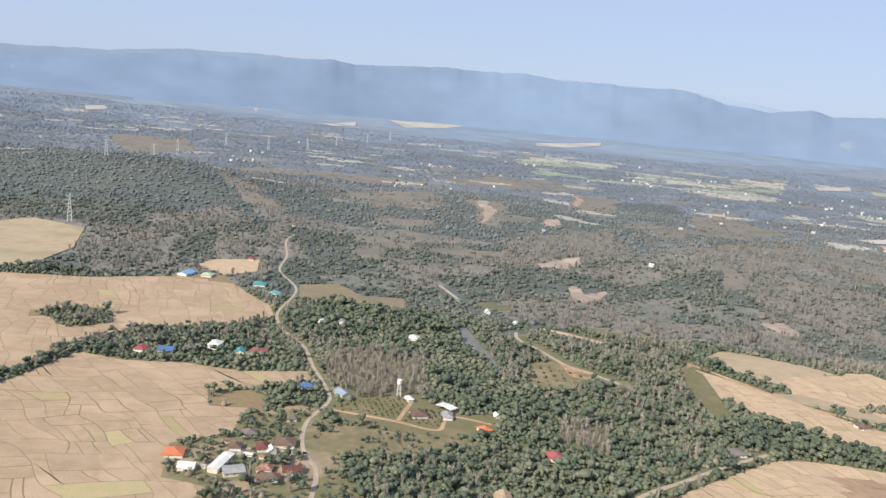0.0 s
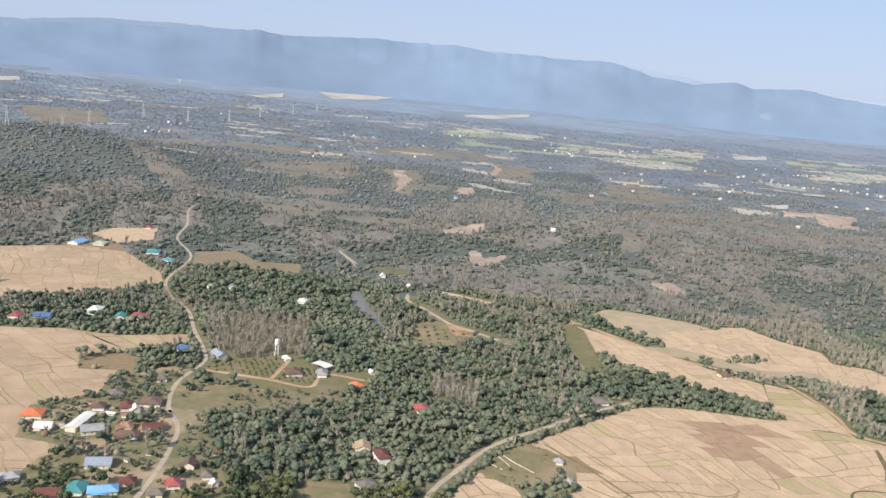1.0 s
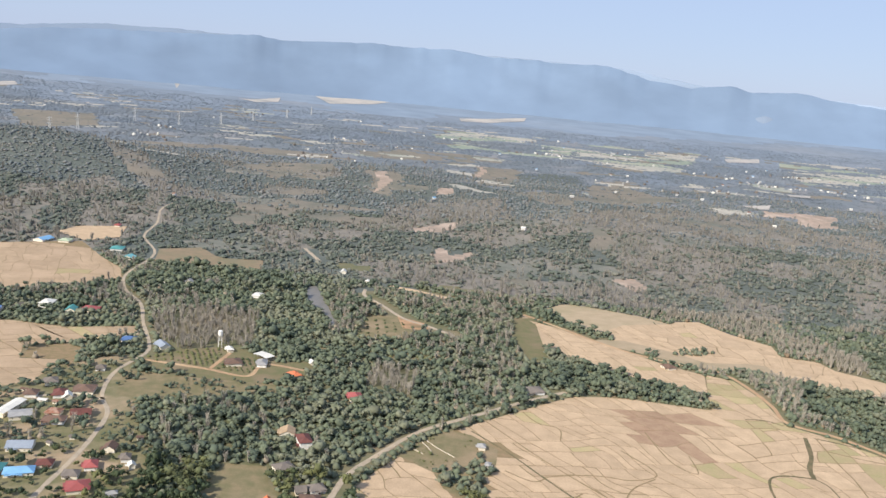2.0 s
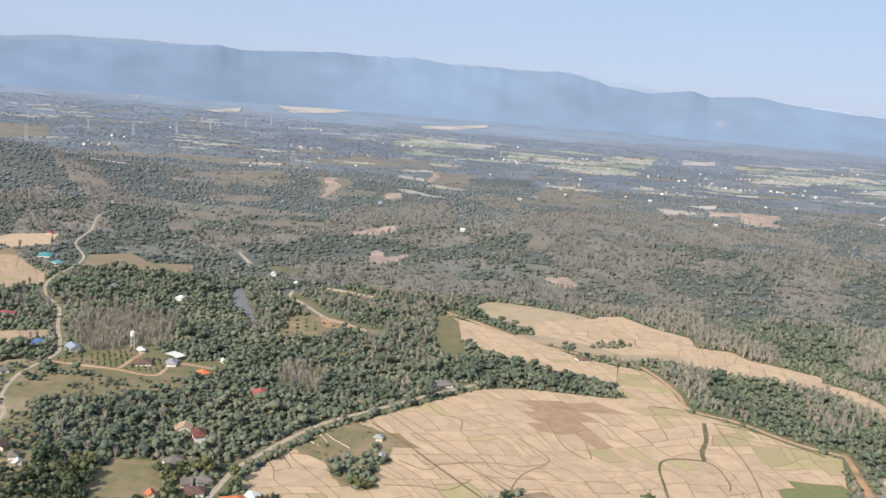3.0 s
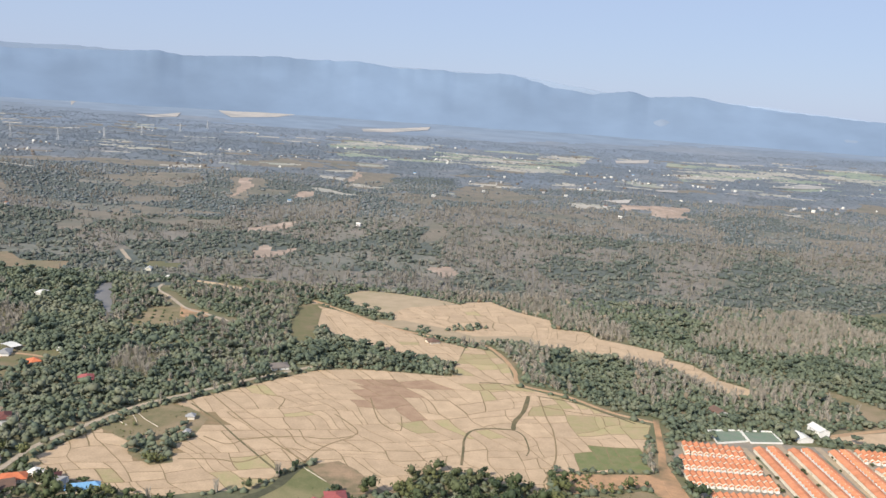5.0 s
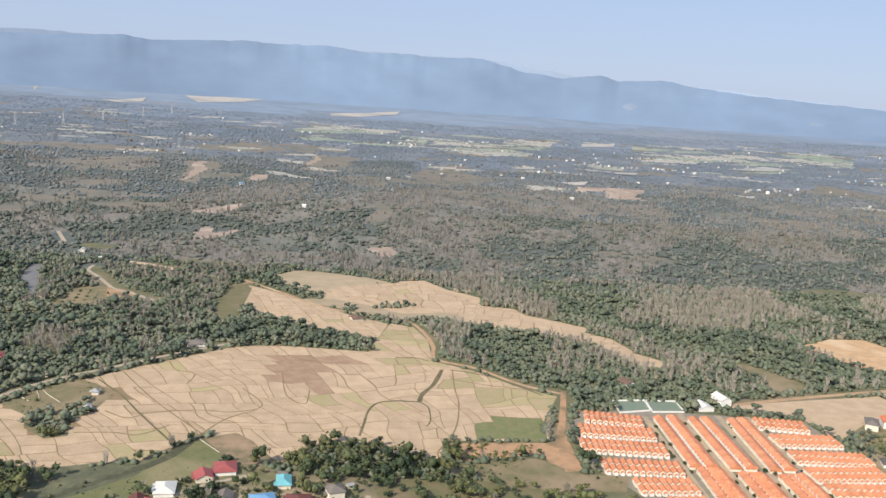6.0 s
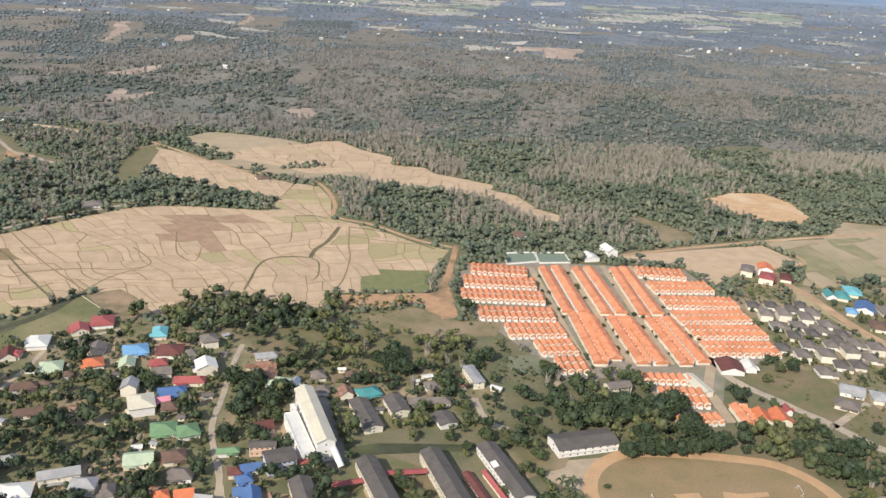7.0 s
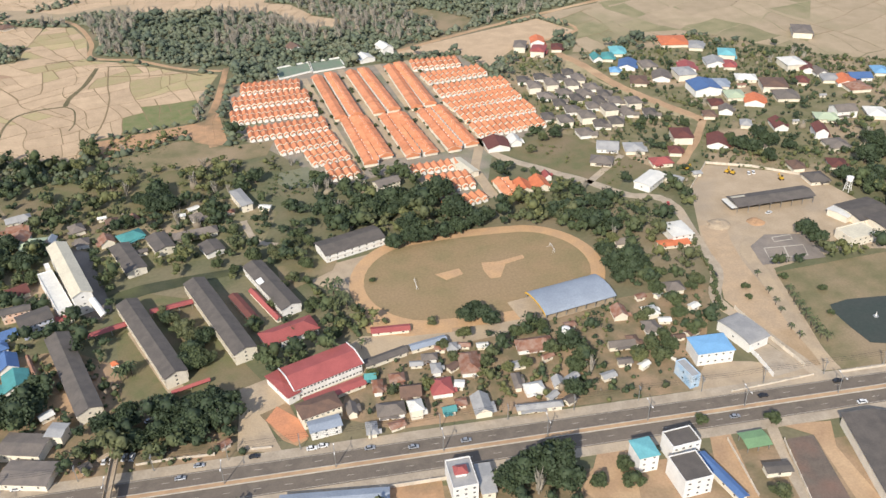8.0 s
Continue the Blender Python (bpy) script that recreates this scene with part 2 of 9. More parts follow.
ROOFS = {
    "gray": mat("grey_cement_roof", (0.194, 0.164, 0.137), (0.153, 0.132, 0.114), 2.6, 0.85, 0.02, loose=0.2, fine=0.3),
    "darkgray": mat("dark_cement_roof", (0.126, 0.109, 0.094), (0.097, 0.086, 0.076), 2.6, 0.85, 0.02, loose=0.15, fine=0.3),
    "lightgray": mat("light_grey_metal_roof", (0.36, 0.35, 0.33), (0.29, 0.285, 0.275), 2.5, 0.6, 0.01, loose=0.2),
    "red": mat("red_metal_roof", (0.35, 0.095, 0.085), (0.30, 0.082, 0.074), 3, 0.6, 0.01, loose=0.2),
    "maroon": mat("maroon_tile_roof", (0.16, 0.06, 0.048), (0.125, 0.05, 0.042), 2.2, 0.8, 0.02, loose=0.25),
    "brown": mat("brown_tile_roof", (0.17, 0.105, 0.075), (0.13, 0.085, 0.065), 2.2, 0.85, 0.02, loose=0.25),
    "orange": mat("bright_orange_roof", (0.60, 0.19, 0.085), (0.52, 0.155, 0.07), 2, 0.7, 0.02, loose=0.15),
    "rust": mat("rusty_sheet_roof", (0.23, 0.10, 0.06), (0.30, 0.20, 0.15), 1.5, 0.9, 0.01, loose=0.25),
    "blue": mat("blue_metal_roof", (0.085, 0.155, 0.31), (0.075, 0.135, 0.27), 3, 0.5, 0.01, loose=0.2),
    "skyblue": mat("sky_blue_metal_roof", (0.19, 0.38, 0.58), (0.17, 0.34, 0.52), 3, 0.5, 0.01, loose=0.15),
    "slateblue": mat("blue_grey_metal_roof", (0.29, 0.325, 0.37), (0.255, 0.288, 0.33), 4, 0.5, 0.01),
    "teal": mat("teal_metal_roof", (0.08, 0.27, 0.26), (0.07, 0.23, 0.22), 3, 0.55, 0.01, loose=0.2),
    "cyan": mat("turquoise_metal_roof", (0.17, 0.44, 0.46), (0.15, 0.39, 0.41), 3, 0.55, 0.01, loose=0.1),
    "green": mat("green_metal_roof", (0.17, 0.28, 0.14), (0.15, 0.245, 0.125), 3, 0.6, 0.01, loose=0.2),
    "mint": mat("pale_green_roof", (0.44, 0.50, 0.34), (0.38, 0.44, 0.30), 3, 0.6, 0.01, loose=0.15),
    "white": mat("whitewashed_metal_roof", (0.68, 0.655, 0.58), (0.60, 0.58, 0.52), 4, 0.55, 0.01, loose=0.1),
    "cream": mat("cream_metal_roof", (0.60, 0.545, 0.41), (0.54, 0.49, 0.37), 5, 0.55, 0.01),
    "pink": mat("pink_roof", (0.62, 0.25, 0.30), (0.55, 0.22, 0.26), 3, 0.6, 0.01),
    "tan": mat("thatch_tan_roof", (0.42, 0.30, 0.19), (0.36, 0.26, 0.16), 2, 0.9, 0.02),
    "clay": TERRACOTTA,
}
ROOF_WORDS = {"darkgray": "dark grey cement-tile", "gray": "weathered grey cement-tile", "lightgray": "light grey metal", "red": "red metal", "maroon": "dark maroon tile", "brown": "brown tile",
              "orange": "bright orange tile", "rust": "rusty metal", "blue": "deep blue metal", "skyblue": "sky-blue metal", "slateblue": "blue-grey metal",
              "teal": "teal metal", "cyan": "turquoise metal", "green": "green metal", "mint": "pale green", "white": "white metal", "cream": "cream metal",
              "pink": "pink", "tan": "tan", "clay": "orange tile"}
BARK = mat("bark", (0.13, 0.10, 0.075), None, 1, 1.0)
PALE_BARK = mat("pale_bare_branches", (0.37, 0.335, 0.275), (0.30, 0.272, 0.225), 9, 1.0, island=0.35)
LEAF = mat("green_foliage", (0.078, 0.098, 0.042), (0.054, 0.072, 0.032), 7, 0.75, island=0.32, third=(0.105, 0.112, 0.052), fine=2.5)
LEAF_LIGHT = mat("yellow_green_foliage", (0.135, 0.14, 0.055), (0.105, 0.115, 0.046), 6, 0.75, island=0.32, fine=2.5)
LEAF_DARK = mat("dark_foliage", (0.05, 0.07, 0.033), (0.036, 0.053, 0.027), 6, 0.7, island=0.32, fine=2.5)
# valley leaves: paler and bluer than the near ones, as haze in the colour
WOOD = mat("hazed_valley_wood_foliage", (0.130, 0.149, 0.094), (0.100, 0.122, 0.079), 9, 0.85, island=0.34, third=(0.168, 0.173, 0.117), fine=3)
WOOD_DARK = mat("hazed_valley_wood_dark_foliage", (0.096, 0.118, 0.079), (0.075, 0.095, 0.065), 9, 0.85, island=0.34, fine=3)
WOOD_LIGHT = mat("hazed_valley_wood_olive_foliage", (0.171, 0.178, 0.114), (0.140, 0.149, 0.102), 9, 0.8, island=0.40, fine=3)
DRY = mat("dry_season_foliage", (0.27, 0.225, 0.165), (0.23, 0.195, 0.14), 10, 1.0, island=0.25, third=(0.19, 0.14, 0.09), fine=3)
METAL = mat("galvanised_steel", (0.42, 0.42, 0.40), None, 1, 0.5, metal=0.6)

# ---- the ground: one sheet out to the horizon ----
# kinds of land beyond the valley: 1 scrub, 2 dense wood, 3 dry plantation, 4 open slope, 5 green field, 6 dry field, 7
# wooded plain, 9 bare earth, and with ever more haze in the colour 10 far plain, 8 distance, 11 foot of the mountains
PARCELS = [
    (2, [(-981.8, 1287.9), (-976.9, 1630.7), (-604.2, 1371.5), (-325.9, 971.9), (-284.6, 870.5), (-309.5, 803.4), (-388.6, 844.0), (-516.8, 842.5), (-639.3, 837.8)]), (2, [(-297.0, 952.4), (-217.4, 966.2), (-110.2, 738.5), (-194.3, 734.2)]), (2, [(-132.3, 1098.2), (-154.4, 1409.9), (-95.7, 1470.4), (-74.8, 1145.3)]),
    (2, [(79.4, 802.0), (208.0, 939.6), (184.6, 833.8), (76.6, 763.2)]), (2, [(147.2, 1656.5), (285.2, 1739.8), (232.4, 1390.1), (125.4, 1372.1)]), (2, [(-366.2, 797.6), (-340.1, 836.3), (-303.2, 754.1), (-318.6, 707.3)]),
    (3, [(-453.9, 911.4), (-395.4, 1023.6), (-334.5, 939.8), (-363.8, 792.3)]), (3, [(-343.7, 860.2), (-292.0, 886.5), (-245.2, 748.9), (-294.0, 738.6)]), (3, [(-396.6, 757.4), (-357.1, 778.3), (-309.8, 676.8), (-375.2, 629.0)]), (3, [(-39.8, 1078.9), (153.6, 1250.2), (132.4, 987.4), (43.6, 895.2), (-31.3, 917.8)]),
    (3, [(125.4, 922.8), (278.7, 1182.6), (327.2, 1083.3), (282.0, 920.6), (223.6, 955.3), (118.0, 856.7)]), (3, [(228.1, 946.9), (377.9, 887.6), (332.1, 723.3), (222.7, 741.3)]), (3, [(288.7, 715.0), (368.5, 765.0), (334.3, 639.7), (283.4, 617.0)]),
    (1, [(142.9, 1148.4), (202.5, 1141.5), (191.2, 987.5), (116.9, 875.8)]), (2, [(103.7, 1257.5), (156.9, 1214.2), (170.6, 1014.1), (118.4, 990.3)]), (1, [(679.3, 1123.1), (759.8, 1145.7), (694.1, 1018.4), (636.1, 1022.3)]),
    (2, [(330.7, 836.7), (393.1, 795.9), (467.0, 884.0), (403.6, 696.4), (362.4, 696.2), (309.8, 716.6)]), (3, [(462.5, 912.6), (572.6, 992.5), (591.1, 886.9), (473.4, 760.7), (436.4, 804.8)]), (3, [(653.4, 948.7), (858.0, 1106.0), (696.7, 831.9), (595.2, 801.6)]),
    (2, [(463.1, 717.2), (584.1, 802.9), (644.8, 743.3), (600.0, 667.1), (434.0, 626.7)]), (2, [(655.8, 1234.9), (761.6, 1315.4), (674.6, 1131.3), (605.3, 1078.2)]),
    (4, [(279.5, 1580.9), (360.4, 1566.5), (410.8, 1402.8), (251.2, 1292.8)]), (4, [(-264.0, 1466.4), (-193.9, 1479.5), (-156.3, 1360.5), (-224.9, 1308.2)]), (4, [(-116.6, 1419.8), (-57.3, 1405.8), (-47.5, 1145.4), (-81.9, 1178.4)]), (4, [(282.6, 1578.7), (357.4, 1608.0), (392.7, 1427.1), (298.3, 1273.1), (267.7, 1351.4)]), (4, [(-318.5, 1326.4), (-273.3, 1446.0), (-203.0, 1332.4), (-218.6, 1208.1)]),
    (4, [(-197.6, 881.4), (-162.3, 894.7), (-152.2, 813.1), (-179.7, 818.6)]), (4, [(-189.1, 965.4), (-170.5, 1009.9), (-137.9, 929.6), (-157.9, 895.4)]), (4, [(-1117.0, 2045.2), (-980.0, 2217.8), (-760.4, 1783.1), (-833.6, 1617.0)]), (4, [(66.5, 1746.5), (156.0, 1700.5), (132.2, 1464.2), (59.3, 1483.3)]),
    (9, [(-98.6, 1391.7), (-77.2, 1386.2), (-64.0, 1241.2), (-69.7, 1157.2), (-84.7, 1265.8)]), (9, [(543.3, 1378.0), (605.5, 1395.9), (658.9, 1377.3), (625.0, 1260.9), (581.8, 1227.1), (575.0, 1262.9), (594.8, 1343.7), (533.9, 1334.1)]), (9, [(10.6, 1251.0), (31.9, 1255.7), (35.5, 1213.5), (15.0, 1196.7)]),
    (9, [(207.5, 736.4), (223.3, 752.4), (230.5, 738.4), (236.0, 719.2), (233.5, 701.1), (226.1, 711.1), (216.2, 700.7)]), (9, [(1.0, 896.2), (51.4, 939.0), (50.0, 896.5), (4.7, 855.7)]), (9, [(35.7, 792.7), (45.9, 806.5), (51.1, 770.7), (72.6, 795.1), (70.9, 752.8), (54.8, 737.5), (47.0, 731.1)]), (9, [(63.3, 1553.7), (77.8, 1734.2), (84.1, 1716.9), (72.4, 1514.4)]),
]
FIELD_ZONES = [[(-98.1, 2719.2), (293.2, 3409.2), (636.4, 3598.2), (1082.6, 3981.6), (1112.8, 3443.1), (680.7, 2802.2), (590.2, 2178.0), (435.5, 1970.3), (325.1, 2188.9), (149.6, 2146.0), (6.5, 2087.1)], [(1102.4, 2996.9), (1466.6, 3410.7), (2200.4, 3387.0), (1458.6, 2126.3), (1078.8, 1958.5), (1135.7, 2344.7), (940.7, 1961.7), (862.9, 2020.7)], [(-96.8, 3282.4), (352.1, 4498.7), (909.3, 4163.5), (1080.0, 3681.3), (561.1, 2077.9), (411.9, 2170.0), (252.5, 2342.0), (20.6, 2217.5)]]


def land(x, y):
    """Which kind of land lies at a place, and how far its parcel's edge is."""
    x, y = np.asarray(x, float), np.asarray(y, float)
    wx, wy = x + 26 * (fbm(x, y, 45, 3) - 0.5), y + 26 * (fbm(x + 500, y, 45, 3) - 0.5)
    mark, edge = cells(x, y, 95, 62, 5)
    lean = 0.5 * (fbm(x, y, 300, 2) - 0.5)
    kind = 1 + np.digitize(mark + lean, [0.42, 0.62, 0.95])
    kind = np.choose(kind - 1, [2, 1, 3, 4])
    m2, e2 = cells(x, y, 170, 115, 9)
    plain = np.where(m2 > 0.93, 4, 7)
    zone = np.zeros(x.shape, bool)
    for poly in FIELD_ZONES:
        zone |= inside(poly, wx, wy)
    zone &= wy < 2950
    plain = np.where(zone, np.choose(np.digitize(m2, [0.28, 0.55]), [5, 6, 7]), plain)
    border = y + 240 * (fbm(x, y, 200, 3) - 0.5)
    kind = np.where(border > 1330, plain, kind)
    edge = np.where(border > 1330, e2, edge)
    # distance bands of the plain, each with more haze in its colour
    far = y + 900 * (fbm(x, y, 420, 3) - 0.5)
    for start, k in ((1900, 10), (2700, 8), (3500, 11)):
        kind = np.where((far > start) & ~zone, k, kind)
    m3, e3 = cells(x + 700, y - 300, 74, 40, 23)
    kind = np.where((y > 1250) & (y < 3100) & (m3 > 0.945), 6, np.where((y > 900) & (y < 3100) & (m3 > 0.895), 4, kind))
    for k, poly in PARCELS:
        kind = np.where(inside(poly, wx, wy), k, kind)
    return np.where(border < 640, 0, kind), edge


ang = np.radians(np.concatenate([np.linspace(-46, 46, 420), np.linspace(46, 314, 60)[1:-1]]))
rad = np.concatenate([[0.0], np.geomspace(12, 590, 30), np.arange(600, 1360, 6.5), np.arange(1360, 2600, 24), np.geomspace(2600, 4740, 40)])
NA, NR = len(ang), len(rad) - 1
gx = 140 + rad[:, None] * np.sin(ang)[None, :]
gy = rad[:, None] * np.cos(ang)[None, :]
gv = np.stack([gx, gy, height(gx, gy)], -1).reshape(-1, 3)
ri, ai = np.meshgrid(np.arange(NR), np.arange(NA), indexing="ij")
a2 = (ai + 1) % NA
gf = np.stack([ri * NA + ai, (ri + 1) * NA + ai, (ri + 1) * NA + a2, ri * NA + a2], -1).reshape(-1, 4)[:, ::-1]
ground = new("ground", big_mesh("ground", gv, gf, GROUND))
# Hill and plain colours have haze mixed in, bluer the farther out.
for m in (mat("hazed_hill_scrub", (0.188, 0.182, 0.152), (0.145, 0.153, 0.124), 16, 1.0, third=(0.233, 0.212, 0.174), fine=3),
          # this floor is also darkened for the shade beneath the trees
          mat("shaded_hazed_wood_floor", (0.117, 0.130, 0.112), (0.096, 0.110, 0.095), 16, 1.0, fine=3),
          mat("hazed_plantation_floor", (0.227, 0.203, 0.170), (0.189, 0.174, 0.146), 16, 1.0, third=(0.161, 0.158, 0.130), fine=3),
          mat("open_brown_slope", (0.215, 0.186, 0.145), (0.18, 0.162, 0.126), 18, 1.0, third=(0.15, 0.148, 0.115), fine=3),
          mat("far_green_field", (0.265, 0.30, 0.225), (0.225, 0.265, 0.205), 60, 1.0, third=(0.34, 0.345, 0.26), fine=12),
          mat("far_dry_field", (0.42, 0.385, 0.32), (0.36, 0.34, 0.285), 60, 1.0, third=(0.28, 0.30, 0.245), fine=12),
          mat("hazed_wooded_plain", (0.168, 0.189, 0.202), (0.143, 0.166, 0.185), 34, 1.0, third=(0.225, 0.226, 0.229), fine=7),
          mat("haze_blue_distant_plain", (0.194, 0.230, 0.270), (0.175, 0.211, 0.254), 150, 1.0, third=(0.221, 0.244, 0.270), fine=40),
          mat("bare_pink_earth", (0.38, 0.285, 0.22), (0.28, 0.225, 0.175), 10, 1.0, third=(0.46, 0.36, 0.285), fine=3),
          mat("far_hazed_wooded_plain", (0.170, 0.198, 0.226), (0.147, 0.176, 0.207), 70, 1.0, third=(0.208, 0.224, 0.234), fine=14),
          mat("haze_blue_mountain_foot_plain", (0.207, 0.260, 0.321), (0.196, 0.249, 0.311), 300, 1.0, third=(0.221, 0.267, 0.321), fine=120)):
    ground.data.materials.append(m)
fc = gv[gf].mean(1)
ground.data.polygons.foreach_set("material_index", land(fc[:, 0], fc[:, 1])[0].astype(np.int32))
ground.data.polygons.foreach_set("use_smooth", [True] * len(ground.data.polygons))
tagged(ground, "dry scrubby valley floor with patchy grass and bare soil", "ground", kind="structure")

KEEP_OUT, ISLES, LANES, FEET = [], [], [], []        # where no trees stand


def drape(name, poly, material, z, label, category="field", keep=True, kind="structure", parent=None):
    """A flat sheet of land with the outline poly, lying on the ground."""
    if keep:
        KEEP_OUT.append(poly)
    bm = bmesh.new()
    vs = [bm.verts.new((x, y, float(height(x, y)) + z)) for x, y in poly]
    bm.faces.new(vs)
    bm.normal_update()
    if bm.faces[:][0].normal.z < 0:
        bmesh.ops.reverse_faces(bm, faces=bm.faces[:])
    bmesh.ops.triangulate(bm, faces=bm.faces[:])
    me = bpy.data.meshes.new(name)
    bm.to_mesh(me)
    bm.free()
    me.materials.append(material)
    ob = new(name, me)
    if parent:
        ob.parent = parent
        return tagged(ob, label)
    return tagged(ob, label, category, kind=kind)


def soften(line, n=5):
    """A smooth line through the points."""
    p = [Vector(q) for q in line]
    out = []
    for i in range(len(p) - 1):
        a, b, c, d = p[max(i - 1, 0)], p[i], p[i + 1], p[min(i + 2, len(p) - 1)]
        for k in range(n):
            t = k / n
            out.append(tuple(0.5 * ((2 * b) + (c - a) * t + (2 * a - 5 * b + 4 * c - d) * t * t + (3 * b - a - 3 * c + d) * t ** 3)))
    return out + [tuple(p[-1])]


def lane(name, line, width, material, label, z=0.12, thick=0.1, category="road", smooth=True, clear=1.6):
    """A road with edges of its own, along a line on the plan."""
    pts = soften(line) if smooth else line
    LANES.append((pts, width / 2 + clear))
    s, n = Shape(), len(pts)
    v = []
    for i, (x, y) in enumerate(pts):
        a, b = pts[max(i - 1, 0)], pts[min(i + 1, n - 1)]
        d = Vector((b[0] - a[0], b[1] - a[1])).normalized()
        w = width / 2 * (1 + 0.12 * math.sin(i * 2.3 + x))
        h = float(height(x, y)) + z
        v += [(x - d.y * w, y + d.x * w, h), (x + d.y * w, y - d.x * w, h), (x + d.y * (w + 0.1), y - d.x * (w + 0.1), h - thick), (x - d.y * (w + 0.1), y + d.x * (w + 0.1), h - thick)]
    f = []
    for i in range(n - 1):
        k = 4 * i
        f += [(k, k + 1, k + 5, k + 4), (k + 1, k + 2, k + 6, k + 5), (k + 3, k, k + 4, k + 7)]
    s.add(v, f)
    me = s.data(name)
    me.materials.append(material)
    return tagged(new(name, me), label, category, kind="structure")


def clip_half(poly, p, n):
    """The part of poly on the far side of the line through p from its normal n."""
    side = [(x - p[0]) * n[0] + (y - p[1]) * n[1] for x, y in poly]
    out = []
    for i in range(len(poly)):
        j = (i + 1) % len(poly)
        if side[i] <= 0:
            out.append(poly[i])
        if (side[i] < 0) != (side[j] < 0):
            k = side[i] / (side[i] - side[j])
            out.append((poly[i][0] + k * (poly[j][0] - poly[i][0]), poly[i][1] + k * (poly[j][1] - poly[i][1])))
    return out


def area(poly):
    return 0.5 * sum(a[0] * b[1] - b[0] * a[1] for a, b in zip(poly, poly[1:] + poly[:1]))


def rim(poly):
    return sum(math.hypot(b[0] - a[0], b[1] - a[1]) for a, b in zip(poly, poly[1:] + poly[:1]))


def split_plots(cell, r, size, turn):
    """Cut land into plots as heirs do: again and again, roughly across the longer way."""
    if abs(area(cell)) < size * r.uniform(0.55, 2.4):
        return [cell]
    cx, cy = sum(p[0] for p in cell) / len(cell), sum(p[1] for p in cell) / len(cell)
    across = turn - 68 - 32 * float(step(170, 290, cx))
    c, s = math.cos(radians(turn)), math.sin(radians(turn))
    us, vs = [p[0] * c + p[1] * s for p in cell], [p[1] * c - p[0] * s for p in cell]
    wide = (max(us) - min(us)) > 0.85 * (max(vs) - min(vs))
    if r.random() < 0.2:
        wide = not wide
    for k in range(4):
        a = radians((across if wide else turn) + 90 + r.uniform(-10, 10))
        n = (math.cos(a), math.sin(a))
        k = r.uniform(-0.2, 0.2)
        w = (max(us) - min(us)) if wide else (max(vs) - min(vs))
        p = (cx + n[0] * k * w, cy + n[1] * k * w)
        halves = [clip_half(cell, p, n), clip_half(cell, p, (-n[0], -n[1]))]
        if all(len(h) > 2 and abs(area(h)) > 0.17 * rim(h) * math.sqrt(abs(area(h))) for h in halves):
            return [q for h in halves for q in split_plots(h, r, size, turn)]
        wide = not wide
    return [cell]


def tidy(poly):
    """Drop doubled points and needles that run out and back on one line."""
    poly, again = list(poly), True
    while again and len(poly) > 2:
        again = False
        for i in range(len(poly)):
            a, b, c = poly[i - 1], poly[i], poly[(i + 1) % len(poly)]
            ux, uy, vx, vy = b[0] - a[0], b[1] - a[1], c[0] - b[0], c[1] - b[1]
            lu, lv = math.hypot(ux, uy), math.hypot(vx, vy)
            if lu < 0.02 or (abs(ux * vy - uy * vx) < 0.02 * lu * lv and ux * vx + uy * vy < 0):
                poly.pop(i)
                again = True
                break
    return poly


def paddy(name, outline, size, turn, label, tint, seed, holes=()):
    """Dry rice land: plots of about that many square metres with low bunds between them."""
    KEEP_OUT.append(outline)
    r = np.random.default_rng(seed)
    base = drape(name, outline, BUND, 0.03, label, "rice field", keep=False)
    ring = outline + outline[:1]
    xs, ys = [p[0] for p in outline], [p[1] for p in outline]
    frame_box = [(min(xs) - 5, min(ys) - 5), (max(xs) + 5, min(ys) - 5), (max(xs) + 5, max(ys) + 5), (min(xs) - 5, max(ys) + 5)]
    for cell in split_plots(frame_box, r, size, turn):
        if area(cell) < 0:
            cell = cell[::-1]
        land = outline
        for a, b in zip(cell, cell[1:] + cell[:1]):
            land = clip_half(land, a, (b[1] - a[1], a[0] - b[0])) if len(land) > 2 else []
        land = tidy(land)
        if len(land) < 3 or abs(area(land)) < 6:
            continue
        if area(land) < 0:
            land = land[::-1]
        cx, cy = sum(q[0] for q in land) / len(land), sum(q[1] for q in land) / len(land)
        if any(bool(inside(h, np.array(cx), np.array(cy))) for h in holes):
            continue
        gap = r.choice([0.17, 0.24, 0.34, 0.5], p=[0.45, 0.35, 0.14, 0.06])
        if area(land) / rim(land) < 0.45:
            continue
        plot = []
        for a, b in zip(land, land[1:] + land[:1]):
            ln = math.hypot(b[0] - a[0], b[1] - a[1])
            if ln < 0.05:
                continue
            nx, ny = -(b[1] - a[1]) / ln, (b[0] - a[0]) / ln
            lip = min(1.7 * gap, 0.45 * ln)
            m = max(1, int(ln / 3.0))
            for k in range(m + 1):
                t = (lip + (ln - 2 * lip) * k / m) / ln
                px, py = a[0] + (b[0] - a[0]) * t, a[1] + (b[1] - a[1]) * t
                amp = 12.0 * min(1.0, float(off_line(ring, np.array(px), np.array(py))) / 14)
                plot.append((px + nx * gap + amp * (float(fbm(px, py, 30, 2)) - 0.5), py + ny * gap + amp * (float(fbm(py + 90, px, 30, 2)) - 0.5)))
        nn = len(plot)
        if nn < 3:
            continue
        z = 0.07 + r.uniform(0, 0.04)
        sh = Shape().add([(x, y, z) for x, y in plot] + [(x, y, 0.0) for x, y in plot],
                         [tuple(range(nn))] + [(i, nn + i, nn + (i + 1) % nn, (i + 1) % nn) for i in range(nn)])
        part("plot", sh, tint(cx, cy, r), base)
    return base


